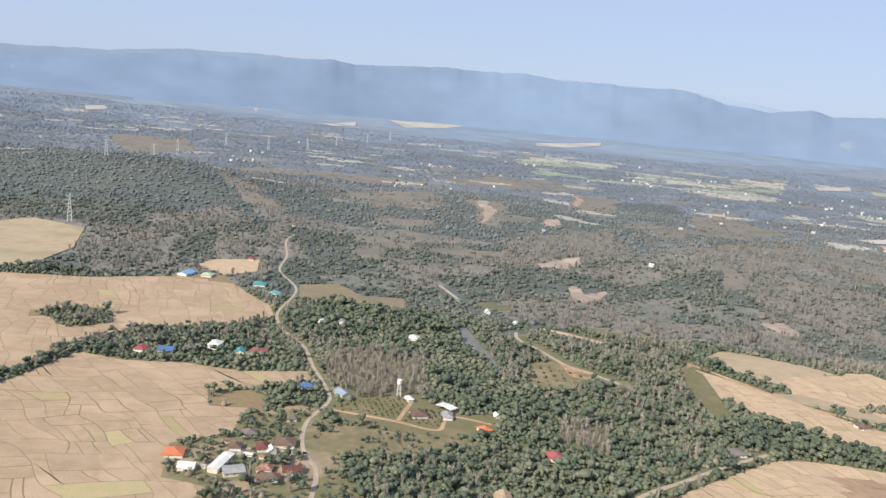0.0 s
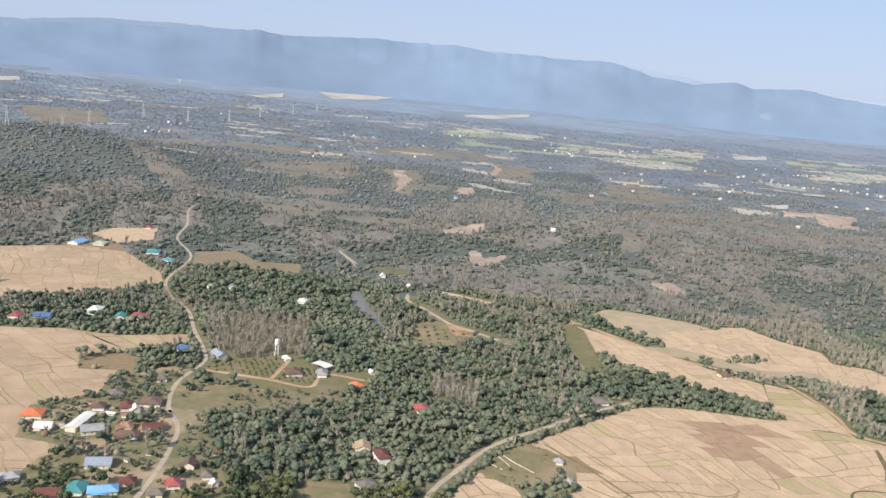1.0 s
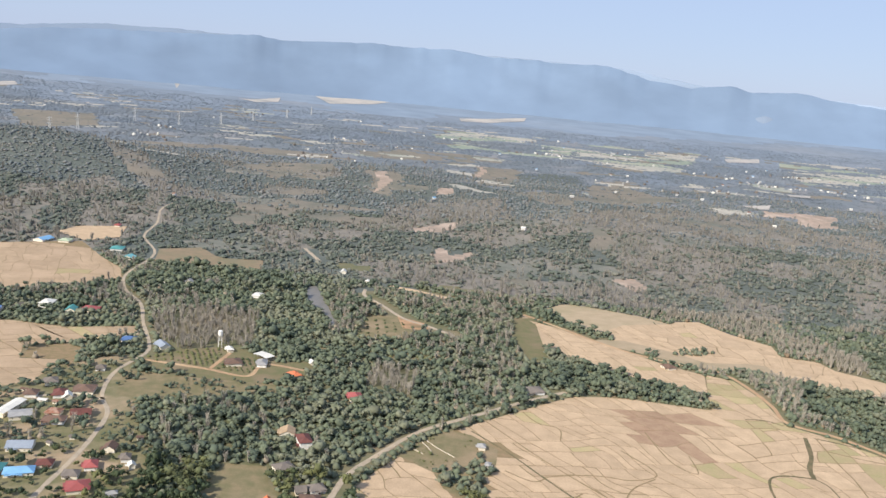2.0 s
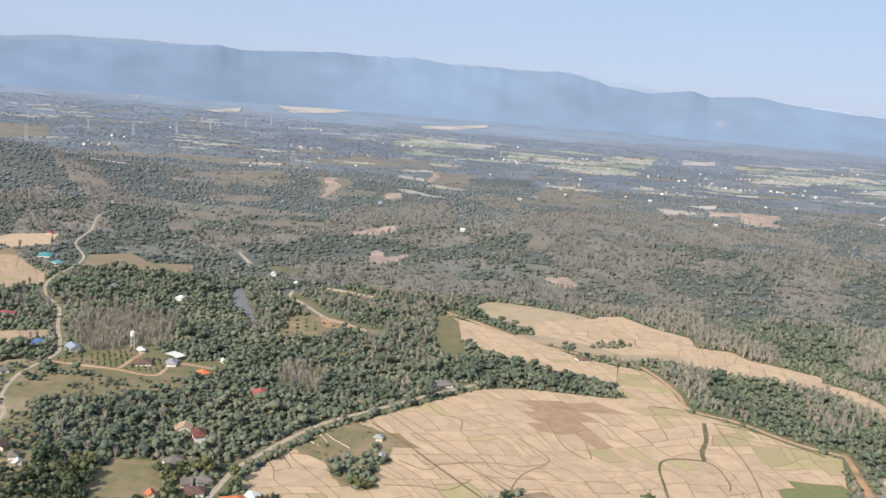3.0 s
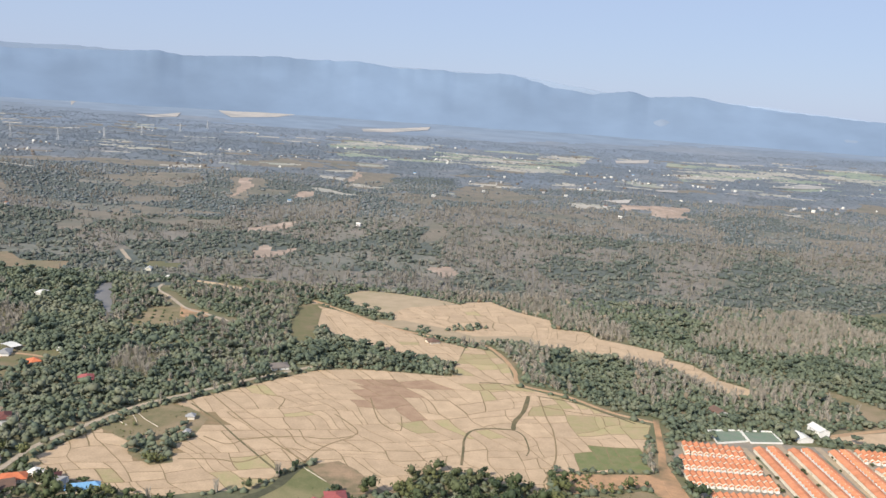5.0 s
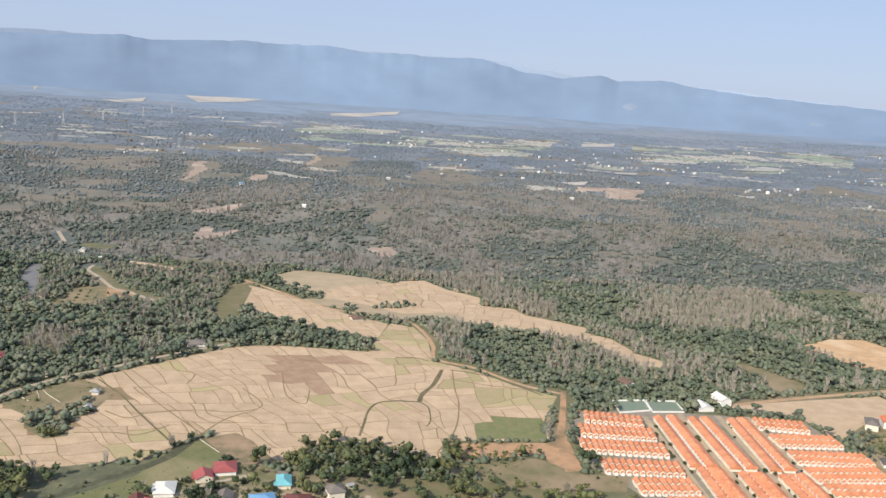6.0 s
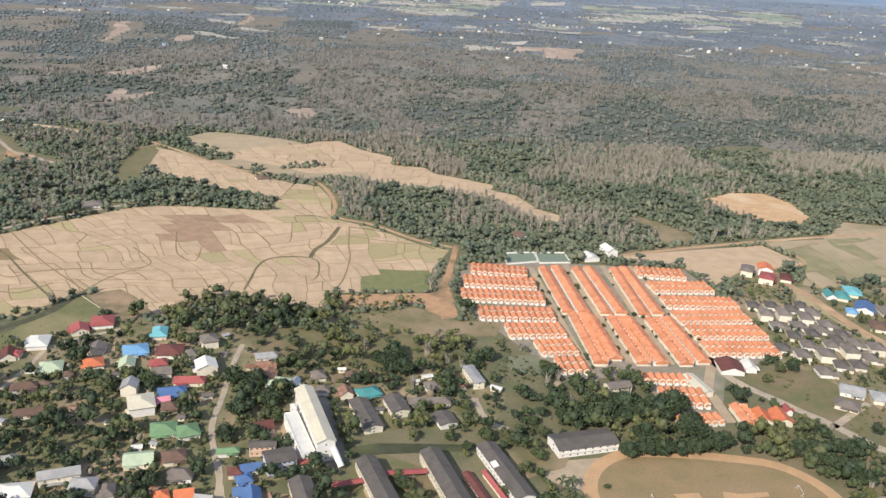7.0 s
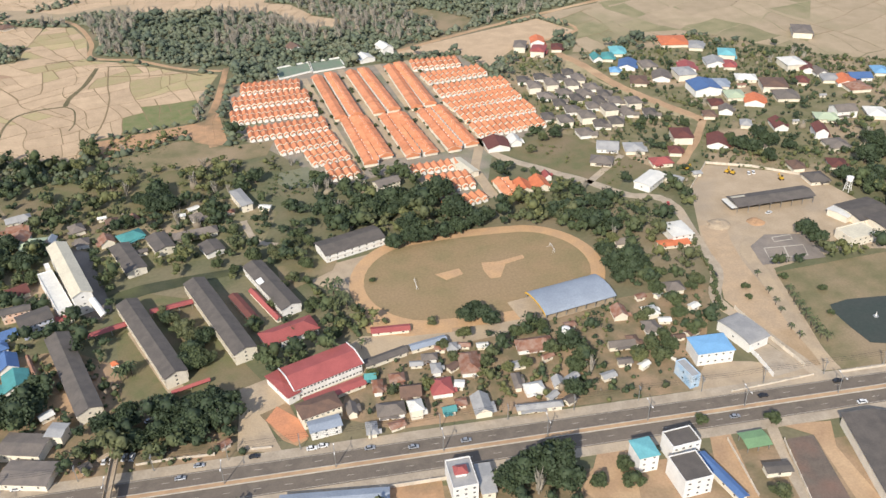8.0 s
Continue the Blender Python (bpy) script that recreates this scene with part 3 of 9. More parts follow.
# ---- fields ----
GREEN_POLY = [(263.0, 310.3), (270.4, 330.6), (302.8, 341.1), (296.4, 313.2), (286.4, 309.3)]
BROWN_POLY = [(163.0, 408.3), (181.7, 420.9), (201.0, 424.3), (192.9, 379.1), (190.8, 363.4), (164.1, 370.7)]
PALE_GREEN = [(226.0, 485.5), (242.9, 474.5), (253.2, 417.1), (274.5, 404.4), (316.7, 370.7), (303.9, 344.5), (264.9, 359.6), (254.5, 396.9), (223.9, 396.3), (206.9, 415.8), (219.2, 447.8)]
ISLAND = [(50.1, 329.2), (61.1, 347.7), (72.0, 361.8), (83.7, 358.4), (95.8, 345.8), (94.2, 322.7), (87.9, 312.8), (93.0, 296.7), (84.7, 293.0), (72.9, 302.3), (67.7, 316.0)]


def tint_main(x, y, r):
    if bool(inside(GREEN_POLY, np.array(x), np.array(y))):
        return CROP
    if bool(inside(BROWN_POLY, np.array(x), np.array(y))):
        return STUBBLE_BROWN
    if bool(inside(PALE_GREEN, np.array(x), np.array(y))):
        return STUBBLE_GREEN if r.random() < 0.72 else STUBBLE
    return STUBBLE if r.random() < 0.97 else STUBBLE_GREEN


def tint_west(x, y, r):
    return STUBBLE_TAN if r.random() < 0.95 else STUBBLE_GREEN


def tint_dry(x, y, r):
    return STUBBLE if r.random() < 0.95 else STUBBLE_GREEN


MAIN = [(35.7, 291.1), (44.5, 313.5), (65.0, 352.6), (96.6, 384.9), (119.9, 408.2), (137.6, 424.8), (162.4, 431.2), (214.1, 426.6), (218.9, 453.1),
        (226.3, 488.0), (241.9, 481.4), (249.8, 453.4), (250.6, 414.8), (273.7, 400.9), (295.2, 377.3), (313.0, 366.4), (296.4, 323.6),
        (299.2, 309.9), (250.3, 305.9), (247.6, 282.4), (218.5, 296.9), (198.8, 301.1), (183.7, 277.1), (166.2, 296.2), (146.4, 305.2), (128.8, 276.2), (100.1, 267.6), (81.7, 268.3), (44.9, 282.1)]
paddy("rice_field", MAIN, 150, 12, "harvested rice paddies with dry tan stubble and low bunds", tint_main, 5, [ISLAND])
DITCH = mat("weedy_ditch", (0.15, 0.12, 0.065), (0.105, 0.098, 0.05), 2, 1.0, 0.05, third=(0.19, 0.145, 0.08), fine=0.5)
for line, wide in (([(255.1, 400.5), (249.6, 377.5), (243.1, 362.0), (241.0, 350.9)], 2.2), ([(241.0, 350.9), (229.3, 351.2), (220.5, 347.2), (216.4, 336.7), (215.0, 323.0), (213.3, 307.7)], 1.1), ([(241.0, 350.9), (245.2, 344.0), (245.5, 328.0), (243.4, 321.2)], 0.6),
                   ([(259.8, 401.1), (281.7, 392.0), (305.4, 367.5)], 1.0), ([(83.0, 363.7), (100.0, 344.1), (115.7, 321.5), (136.5, 293.2)], 0.8), ([(248.8, 414.2), (240.9, 419.1), (229.6, 418.5)], 0.9)):
    lane("field_ditch", line, wide, DITCH, "weedy brown ditch between rice plots", 0.14, 0.08, "ditch", clear=0.0)
drape("grass_patch", ISLAND, GRASS, 0.13, "rough grass islet with bushes in the paddies", "grass", keep=False)
ISLES.append([(68.1, 319.1), (81.1, 320.9), (87.1, 337.7), (95.4, 322.8), (88.9, 308.9), (91.8, 296.5), (84.5, 294.0), (73.3, 303.5)])
for line, wide in (([(89.2, 378.8), (117.1, 338.7), (147.0, 302.8)], 0.6), ([(115.3, 322.8), (131.3, 328.4), (143.7, 329.7), (152.9, 328.7), (164.8, 334.0), (165.3, 342.6), (153.9, 359.5)], 0.6), ([(145.9, 302.7), (153.1, 320.7), (165.0, 332.7)], 0.7), ([(94.0, 300.2), (109.7, 301.7), (120.6, 300.3), (130.6, 311.5)], 0.7),
                   ([(98.5, 325.0), (109.9, 317.6), (115.7, 321.5)], 0.7), ([(109.1, 395.0), (115.9, 382.3), (126.4, 377.5), (125.7, 362.5)], 0.5), ([(170.0, 384.9), (176.1, 352.8), (186.1, 342.7), (186.4, 361.7)], 0.5), ([(259.7, 385.6), (277.2, 379.1), (297.7, 374.8)], 0.7), ([(260.8, 401.3), (260.1, 370.4), (260.6, 350.8), (256.5, 319.2), (247.1, 294.4)], 0.6)):
    lane("field_bund", line, wide, BUND, "low brown bund between rice plots", 0.17, 0.12, "bund", clear=0.0)
STRIP_A = [(120.7, 573.0), (140.3, 559.5), (175.2, 522.2), (197.7, 503.8), (225.4, 486.6), (218.9, 453.1), (196.0, 460.9), (182.2, 462.8), (160.6, 492.1), (144.0, 495.1), (136.6, 523.5)]
STRIP_B = [(176.0, 566.5), (190.1, 585.2), (237.4, 607.7), (261.7, 589.0), (278.2, 569.6), (289.7, 547.5), (284.1, 518.0), (260.5, 521.1), (225.9, 526.2), (199.5, 549.8)]
STRIP_C = [(292.5, 545.2), (318.2, 533.4), (315.8, 513.9), (346.4, 494.6), (370.4, 475.6), (379.2, 445.2), (392.7, 431.8), (380.0, 410.7), (368.1, 425.9), (354.7, 463.9), (323.1, 478.2), (280.0, 496.3)]
paddy("rice_field", STRIP_A, 130, 5, "narrow strip of dry harvested paddies beside the farm track", tint_dry, 6)
paddy("rice_field", STRIP_B, 230, 10, "pale dry paddies between wooded slopes", tint_dry, 7)
paddy("rice_field", STRIP_C, 190, -12, "pale dry paddies along the edge of the woods", tint_dry, 8)
LEFT = [(-274.3, 365.8), (-266.2, 403.8), (-260.5, 449.8), (-229.8, 445.7), (-195.5, 454.7), (-159.9, 453.0), (-124.8, 467.6), (-118.2, 454.2), (-146.9, 426.6), (-166.4, 417.0),
        (-156.9, 395.7), (-137.1, 399.8), (-133.7, 367.4), (-155.3, 345.9), (-143.9, 313.3), (-132.3, 312.7), (-117.4, 309.4), (-125.9, 298.1), (-126.0, 278.8), (-194.5, 244.5)]
paddy("rice_field", LEFT, 190, 25, "wide harvested rice paddies with pale stubble beside the village", tint_west, 9)
LEFT2 = [(-442.7, 598.2), (-356.1, 621.6), (-319.8, 645.5), (-262.9, 681.7), (-221.5, 631.1), (-194.8, 605.1), (-180.7, 576.1), (-204.5, 539.8), (-251.5, 509.7), (-270.3, 473.0), (-274.8, 455.6), (-276.9, 373.4)]
ISLAND2 = [(-330.9, 514.2), (-317.4, 532.7), (-290.6, 541.3), (-272.4, 511.6), (-292.0, 490.4)]
paddy("rice_field", LEFT2, 270, 8, "broad dry paddies beneath a wooded hill", tint_west, 10, [ISLAND2])
ISLES.append(ISLAND2)
ISLES.append([(213.0, 523.5), (222.0, 533.5), (238.0, 541.5), (245.0, 536.0), (231.0, 527.0)])
ISLES.append([(192.0, 514.0), (195.0, 521.0), (202.0, 521.5), (203.0, 514.5)])

MEADOW_WET = mat("wet_meadow_grass", (0.17, 0.165, 0.075), (0.135, 0.142, 0.06), 5, 1.0, 0.05, third=(0.235, 0.205, 0.105), fine=0.6)
drape("meadow", [(97.1, 247.3), (102.7, 261.5), (112.3, 268.6), (129.6, 273.6), (147.1, 299.8), (160.3, 281.6), (155.4, 268.1), (138.7, 252.5), (124.7, 236.4), (109.6, 220.0)], MEADOW_WET, 0.14, "green wet meadow at the end of the paddies", "grass")
drape("reed_bed", [(89.6, 263.3), (99.9, 268.1), (110.9, 272.1), (128.9, 275.7), (133.9, 277.1), (130.8, 263.7), (123.1, 256.4), (116.1, 248.6), (102.3, 235.8)], mat("dark_wet_reeds", (0.13, 0.13, 0.075), (0.095, 0.10, 0.06), 4, 0.95, 0.1, third=(0.17, 0.16, 0.09), fine=0.7), 0.16, "dark wet reeds along a ditch", "reeds", keep=False)
drape("ditch", [(99.4, 242.2), (108.4, 248.1), (111.6, 254.6), (116.6, 257.3), (119.9, 262.3), (124.4, 264.1), (127.5, 270.4), (131.7, 273.8), (136.1, 280.5), (138.8, 289.6), (143.0, 295.8), (146.4, 302.2), (147.5, 299.8), (144.2, 291.3), (141.4, 281.5), (137.7, 275.4), (132.9, 268.8), (129.4, 266.5), (125.8, 261.3), (120.4, 258.1), (118.1, 254.6), (114.1, 251.1), (109.7, 245.1), (101.2, 238.2)], mat("wet_mud", (0.08, 0.08, 0.052), (0.10, 0.10, 0.06), 2, 0.9, 0.05, third=(0.13, 0.125, 0.075), spec=0.1), 0.2, "dark muddy ditch across the meadow", "ditch", keep=False)
drape("garden_plot", [(147.7, 299.9), (160.5, 306.0), (168.6, 298.2), (181.7, 278.0), (168.4, 275.8), (160.3, 281.6)], VILLAGE_GROUND, 0.14, "fenced bare garden plot beside the paddies", "garden")
drape("construction_site", [(501.0, 480.8), (530.5, 500.1), (556.3, 501.7), (565.3, 480.8), (560.4, 442.1), (542.0, 427.7), (529.3, 431.3), (517.2, 436.0), (509.7, 450.6)], mat("fresh_orange_earth", (0.56, 0.37, 0.205), (0.47, 0.30, 0.165), 6, 1.0, 0.03, third=(0.60, 0.44, 0.28), fine=0.8), 0.12, "cleared orange earth building site among trees", "cleared ground")
drape("bare_ground", [(250.2, 303.5), (300.2, 308.1), (307.1, 319.1), (307.0, 280.1), (295.1, 280.8), (292.2, 295.8), (257.2, 285.4)], RED_DIRT, 0.06, "scraped orange laterite ground beside the paddies", "bare ground")
drape("meadow", [(249.9, 279.9), (289.2, 291.5), (304.3, 278.3), (325.5, 276.2), (320.2, 263.1), (296.9, 261.4), (274.5, 264.7), (252.1, 273.1)], GRASS, 0.1, "rough dry meadow with scattered bushes", "grass")
drape("meadow", [(429.8, 436.7), (444.8, 433.4), (462.7, 405.1), (456.8, 388.4), (437.6, 386.1), (440.5, 405.1)], GRASS, 0.06, "dry grass plots beside the canal road", "grass")
drape("dry_field", [(400.9, 358.9), (407.6, 365.1), (443.8, 374.4), (498.5, 387.7), (508.9, 357.7), (466.9, 345.9), (443.3, 325.0), (438.9, 329.4), (434.8, 350.8)], STUBBLE, 0.07, "dry tan field behind the housing estate", "field")
def tint_meadow(x, y, r):
    return MEADOW_DRY if r.random() < 0.25 else MEADOW


def tint_fallow(x, y, r):
    return MEADOW if r.random() < 0.75 - 0.9 * step(430, 600, x) else MEADOW_DRY


paddy("meadow", [(501.5, 394.0), (569.2, 406.6), (631.6, 414.9), (723.2, 420.5), (604.8, 284.0), (590.1, 295.6), (562.1, 336.5), (537.4, 341.7), (501.8, 321.3), (490.4, 327.2), (508.8, 355.7)], 620, 20, "wide pale green meadow with low bunds and dry patches", tint_meadow, 61)
paddy("dry_field", [(579.3, 438.1), (791.3, 389.9), (642.5, 244.2), (614.6, 266.9), (602.2, 276.9), (606.1, 308.1), (567.5, 324.9), (524.5, 335.2), (532.5, 389.0)], 1000, 12, "dry fallow field with faint green growth and low bunds", tint_fallow, 62)
drape("bare_ground", [(485.1, 322.4), (485.5, 309.5), (484.0, 287.0), (485.7, 274.6), (491.0, 262.4), (499.0, 230.0), (496.5, 229.0), (488.0, 246.1), (486.5, 258.6), (482.9, 282.2), (479.6, 298.0), (476.8, 307.8)], mat("sandy_fallow", (0.40, 0.32, 0.19), (0.33, 0.27, 0.155), 5, 1.0, 0.03, third=(0.25, 0.225, 0.12), fine=0.7), 0.1, "dry sandy strip along an earth road", "bare ground")
drape("meadow", [(433.8, 193.8), (453.3, 206.7), (458.2, 196.2), (447.0, 186.6)], LAWN, 0.05, "green overgrown plot beside a lane", "grass")
drape("meadow", [(418.4, 235.0), (440.8, 236.1), (451.2, 218.7), (455.0, 203.2), (435.2, 183.6), (428.3, 197.0), (411.0, 226.6)], LAWN, 0.06, "green overgrown plots beside the estate road", "grass")
drape("meadow", [(309.8, 179.4), (329.7, 177.6), (326.0, 170.6), (311.3, 164.5), (309.0, 170.3)], GRASS, 0.08, "dry playing lawn among trees", "grass")
drape("depot_yard", [(461.4, 175.3), (477.3, 190.4), (507.0, 170.1), (510.4, 159.0), (512.7, 134.7), (508.3, 112.8), (485.0, 122.0), (455.7, 121.1), (439.5, 75.3), (432.0, 78.2), (432.7, 112.2), (440.4, 128.8), (445.4, 145.3)], YARD, 0.07, "dusty sand-coloured depot yard with tyre tracks", "yard")
drape("dirt_strip", [(448.9, 151.8), (458.0, 149.0), (453.3, 140.2), (449.3, 128.9), (446.8, 116.2), (444.1, 98.8), (438.6, 78.1), (432.7, 79.2), (431.6, 108.1), (431.4, 112.7), (440.1, 129.0)], mat("sandy_yard", (0.45, 0.325, 0.205), (0.39, 0.29, 0.19), 4, 1.0, 0.02, third=(0.36, 0.255, 0.15), fine=0.6), 0.11, "sandy strip planted with saplings", "ground", keep=False)
drape("ball_court", [(456.8, 134.3), (465.6, 138.8), (478.6, 134.4), (474.9, 120.2), (453.5, 123.7)], COURT, 0.17, "grey asphalt ball court", "court", keep=False)
for line in ([(466.8, 136.4), (473.5, 135.7), (472.3, 133.1), (465.7, 133.8), (466.8, 136.4)], [(460.2, 131.8), (473.2, 128.9), (470.5, 123.4), (457.8, 125.9), (460.2, 131.8)], [(466.8, 130.4), (464.0, 124.5)]):
    lane("court_line", line, 0.22, MARKING, "worn white court marking", 0.2, 0.02, "marking", False, 0.0)
drape("lawn", [(454.6, 119.1), (494.8, 116.0), (522.4, 112.8), (470.4, 64.6), (440.0, 75.9)], GRASS, 0.09, "flat dry lawn round a pond", "grass")
drape("pond", [(458.1, 99.3), (464.9, 99.6), (476.6, 96.9), (488.5, 93.5), (469.3, 74.7), (456.1, 81.1), (456.0, 88.5), (456.5, 95.1)], WATER, 0.14, "dark still pond with a fountain", "pond", keep=False)
drape("pond", [(322.3, 245.4), (333.7, 247.0), (335.9, 235.3), (331.3, 228.5), (322.6, 231.4), (319.8, 237.8)], MURK, 0.1, "murky green pond behind the houses", "pond")
drape("river", [(-48.5, 604.0), (-42.8, 609.7), (-25.1, 560.9), (-7.8, 512.2), (-10.9, 507.3), (-27.3, 547.3), (-38.8, 557.0)], RIVER, 0.14, "short reach of a grey river between trees", "river")
drape("canal", [(418.5, 184.7), (429.4, 185.9), (436.4, 178.4), (433.2, 176.1), (427.0, 181.3), (419.4, 179.8)], CANAL, 0.1, "dark narrow canal", "canal")
drape("canal", [(257.9, 182.1), (268.0, 184.6), (281.8, 184.3), (294.1, 183.6), (299.6, 184.3), (299.3, 179.5), (290.1, 179.7), (281.3, 179.1), (269.4, 178.5), (260.3, 176.4)], CANAL, 0.1, "shaded canal beside the classrooms", "canal")
drape("school_yard", [(290.4, 124.3), (298.9, 126.2), (318.4, 130.4), (325.9, 134.5), (350.6, 127.1), (368.5, 128.2), (377.4, 133.8), (377.7, 124.6), (365.3, 120.9), (348.5, 121.4), (325.2, 122.6), (321.5, 117.6), (301.2, 114.2), (294.4, 112.6), (296.8, 98.2), (286.6, 102.1)], PAVING, 0.07, "pale concrete school forecourt and drive", "yard")
drape("school_yard", [(259.4, 170.6), (269.5, 179.1), (282.3, 170.9), (293.8, 132.6), (298.0, 121.3), (272.4, 124.3), (261.4, 124.1)], LAWN, 0.06, "school garden with paths and lawns", "garden")
# dark sheet for the asphalt and for the shadow the hall casts there
drape("school_yard", [(246.0, 216.6), (252.5, 210.9), (259.4, 173.6), (254.9, 168.8), (251.4, 173.7)], COURT, 0.09, "dark asphalt yard and painted shade beside the sports hall", "yard")
drape("school_yard", [(263.1, 160.5), (266.3, 162.1), (277.1, 129.3), (272.7, 128.7)], PAVING, 0.11, "concrete path beside the classroom block", "path")
drape("school_yard", [(316.2, 170.8), (325.2, 174.2), (346.8, 176.7), (347.5, 172.7), (336.2, 166.4), (328.1, 156.2), (319.4, 164.5)], PAVING, 0.07, "concrete apron before the stand", "yard")
drape("garden_plot", [(293.7, 112.8), (301.3, 115.0), (303.4, 100.1), (300.4, 98.9), (297.5, 102.0)], RED_DIRT, 0.08, "orange earth drive beside the shops", "yard")
drape("forecourt", [(368.1, 73.1), (376.2, 74.0), (369.2, 55.9), (359.3, 59.6), (357.5, 64.1), (363.4, 67.3)], DIRT, 0.08, "sandy open plot beside the highway", "yard")
drape("forecourt", [(394.6, 67.0), (399.9, 66.6), (393.6, 46.7), (388.4, 48.6), (389.0, 55.8)], DIRT, 0.08, "sandy drive between buildings", "yard")
drape("forecourt", [(400.0, 82.2), (409.9, 90.5), (421.1, 86.1), (434.0, 77.4), (434.3, 75.6), (402.8, 77.7)], PAVING, 0.09, "walled concrete forecourt", "yard")
drape("forecourt", [(423.4, 91.7), (429.3, 93.4), (432.4, 78.8), (422.5, 78.7)], LANE, 0.11, "grey concrete yard", "yard")
drape("forecourt", [(412.5, 63.9), (424.9, 60.6), (420.2, 53.3), (417.3, 26.8), (410.8, 29.2), (417.8, 58.2)], DIRT, 0.08, "sandy lane between warehouses", "yard")
drape("forecourt", [(318.4, 80.7), (330.0, 78.5), (327.8, 68.5), (316.1, 72.9)], RED_DIRT, 0.08, "reddish earth yard behind a wall", "yard")
drape("garden_plot", [(219.5, 137.1), (226.8, 137.0), (228.3, 130.2), (220.8, 130.8)], RED_DIRT, 0.1, "swept orange earth yard beside a house", "yard")
drape("orchard_ground", [(-99.8, 413.8), (-84.5, 434.9), (-60.9, 446.9), (-47.2, 442.7), (-32.7, 427.7), (-8.6, 436.7), (-7.1, 412.5), (-32.0, 396.1), (-57.8, 394.4), (-88.9, 401.2)], LAWN, 0.08, "green vegetable plots of a small farm", "garden")
drape("bare_ground", [(-99.2, 395.0), (-57.8, 394.4), (-29.2, 397.1), (-8.8, 393.3), (-32.6, 378.1), (-53.6, 370.9), (-78.3, 359.2), (-90.0, 361.8)], GRASS, 0.05, "brown grazed ground with bushes", "grass")
GRAZED = KEEP_OUT[-1]
drape("dry_field", [(176.8, 573.0), (224.4, 587.7), (232.7, 609.5), (253.9, 617.6), (263.2, 602.1), (270.7, 589.7), (293.7, 569.4), (292.3, 545.3), (315.7, 540.7), (321.1, 524.7), (341.8, 512.3), (360.2, 498.9), (351.7, 480.6), (324.0, 486.0), (309.7, 493.9), (293.3, 497.2), (275.5, 496.9), (272.7, 524.2), (252.4, 517.5), (227.8, 506.0), (209.7, 527.5), (177.4, 542.1)], STUBBLE, 0.022, "dry tan stubble along the upper field strip", "field")
drape("dry_field", [(117.4, 587.7), (125.3, 565.7), (161.8, 541.9), (195.4, 508.1), (222.9, 483.6), (220.5, 456.8), (193.9, 476.5), (169.5, 474.0), (143.1, 492.9), (122.3, 525.2), (110.9, 541.4)], STUBBLE, 0.026, "dry tan stubble along the lower field strip", "field")
drape("meadow", [(165.5, 540.6), (185.5, 545.0), (212.2, 530.8), (233.0, 513.5), (252.4, 517.5), (272.7, 524.2), (277.1, 496.4), (264.0, 506.4), (233.6, 500.0), (213.4, 507.0), (189.9, 520.7), (164.7, 532.3)], MEADOW_DRY, 0.05, "open dry grass between the field strips", "grass")
drape("meadow", [(132.8, 607.1), (151.8, 632.4), (174.0, 628.8), (207.8, 616.4), (227.5, 604.3), (190.6, 584.2), (171.0, 556.4), (148.4, 577.5)], MEADOW_DRY, 0.05, "brown grass at the head of the fields", "grass")
drape("meadow", [(-20.4, 287.5), (-17.2, 304.0), (-0.9, 305.4), (3.7, 290.8), (13.5, 281.0), (11.2, 267.1), (-12.4, 261.7)], GRASS, 0.05, "yellow-olive clearing among village trees", "grass")
drape("bare_ground", [(-161.5, 414.3), (-146.2, 425.0), (-134.8, 420.0), (-127.1, 388.7), (-137.1, 399.8), (-157.0, 397.3)], BUND, 0.08, "dark ploughed plot", "field")
drape("meadow", [(8.0, 543.9), (30.9, 547.2), (52.4, 528.0), (33.3, 495.8), (5.8, 484.9)], GRASS, 0.08, "grassy clearing with bare earth", "grass")
drape("meadow", [(12.7, 474.4), (63.0, 482.0), (64.4, 461.0), (16.2, 454.8)], GRASS, 0.08, "young orchard clearing", "grass")
KEEP_OUT.pop()
drape("bare_ground", [(27.1, 549.4), (49.2, 536.2), (52.2, 523.2), (34.0, 520.4)], RED_DIRT, 0.1, "orange earthwork", "bare ground")
drape("meadow", [(107.8, 573.1), (124.5, 580.1), (128.7, 482.9), (116.4, 469.4), (107.9, 525.2)], LAWN, 0.08, "green plots at the wood's edge", "grass")
drape("bare_ground", [(-194.0, 680.0), (-164.5, 701.6), (-142.8, 674.0), (-132.0, 668.9), (-101.6, 674.4), (-93.7, 641.8), (-179.8, 632.8)], PLOUGHED, 0.5, "brown ploughed fields beyond the village", "field")
drape("bare_ground", [(-299.8, 707.3), (-294.4, 740.0), (-256.6, 758.2), (-242.3, 709.7), (-260.9, 682.9)], STUBBLE, 0.4, "tan plots beyond the paddies", "field")
drape("bare_ground", [(-562.6, 760.8), (-534.0, 828.8), (-462.8, 806.2), (-422.7, 717.4), (-414.4, 635.7), (-452.7, 611.7)], MEADOW_DRY, 0.6, "brown fallow field below the hill", "field")

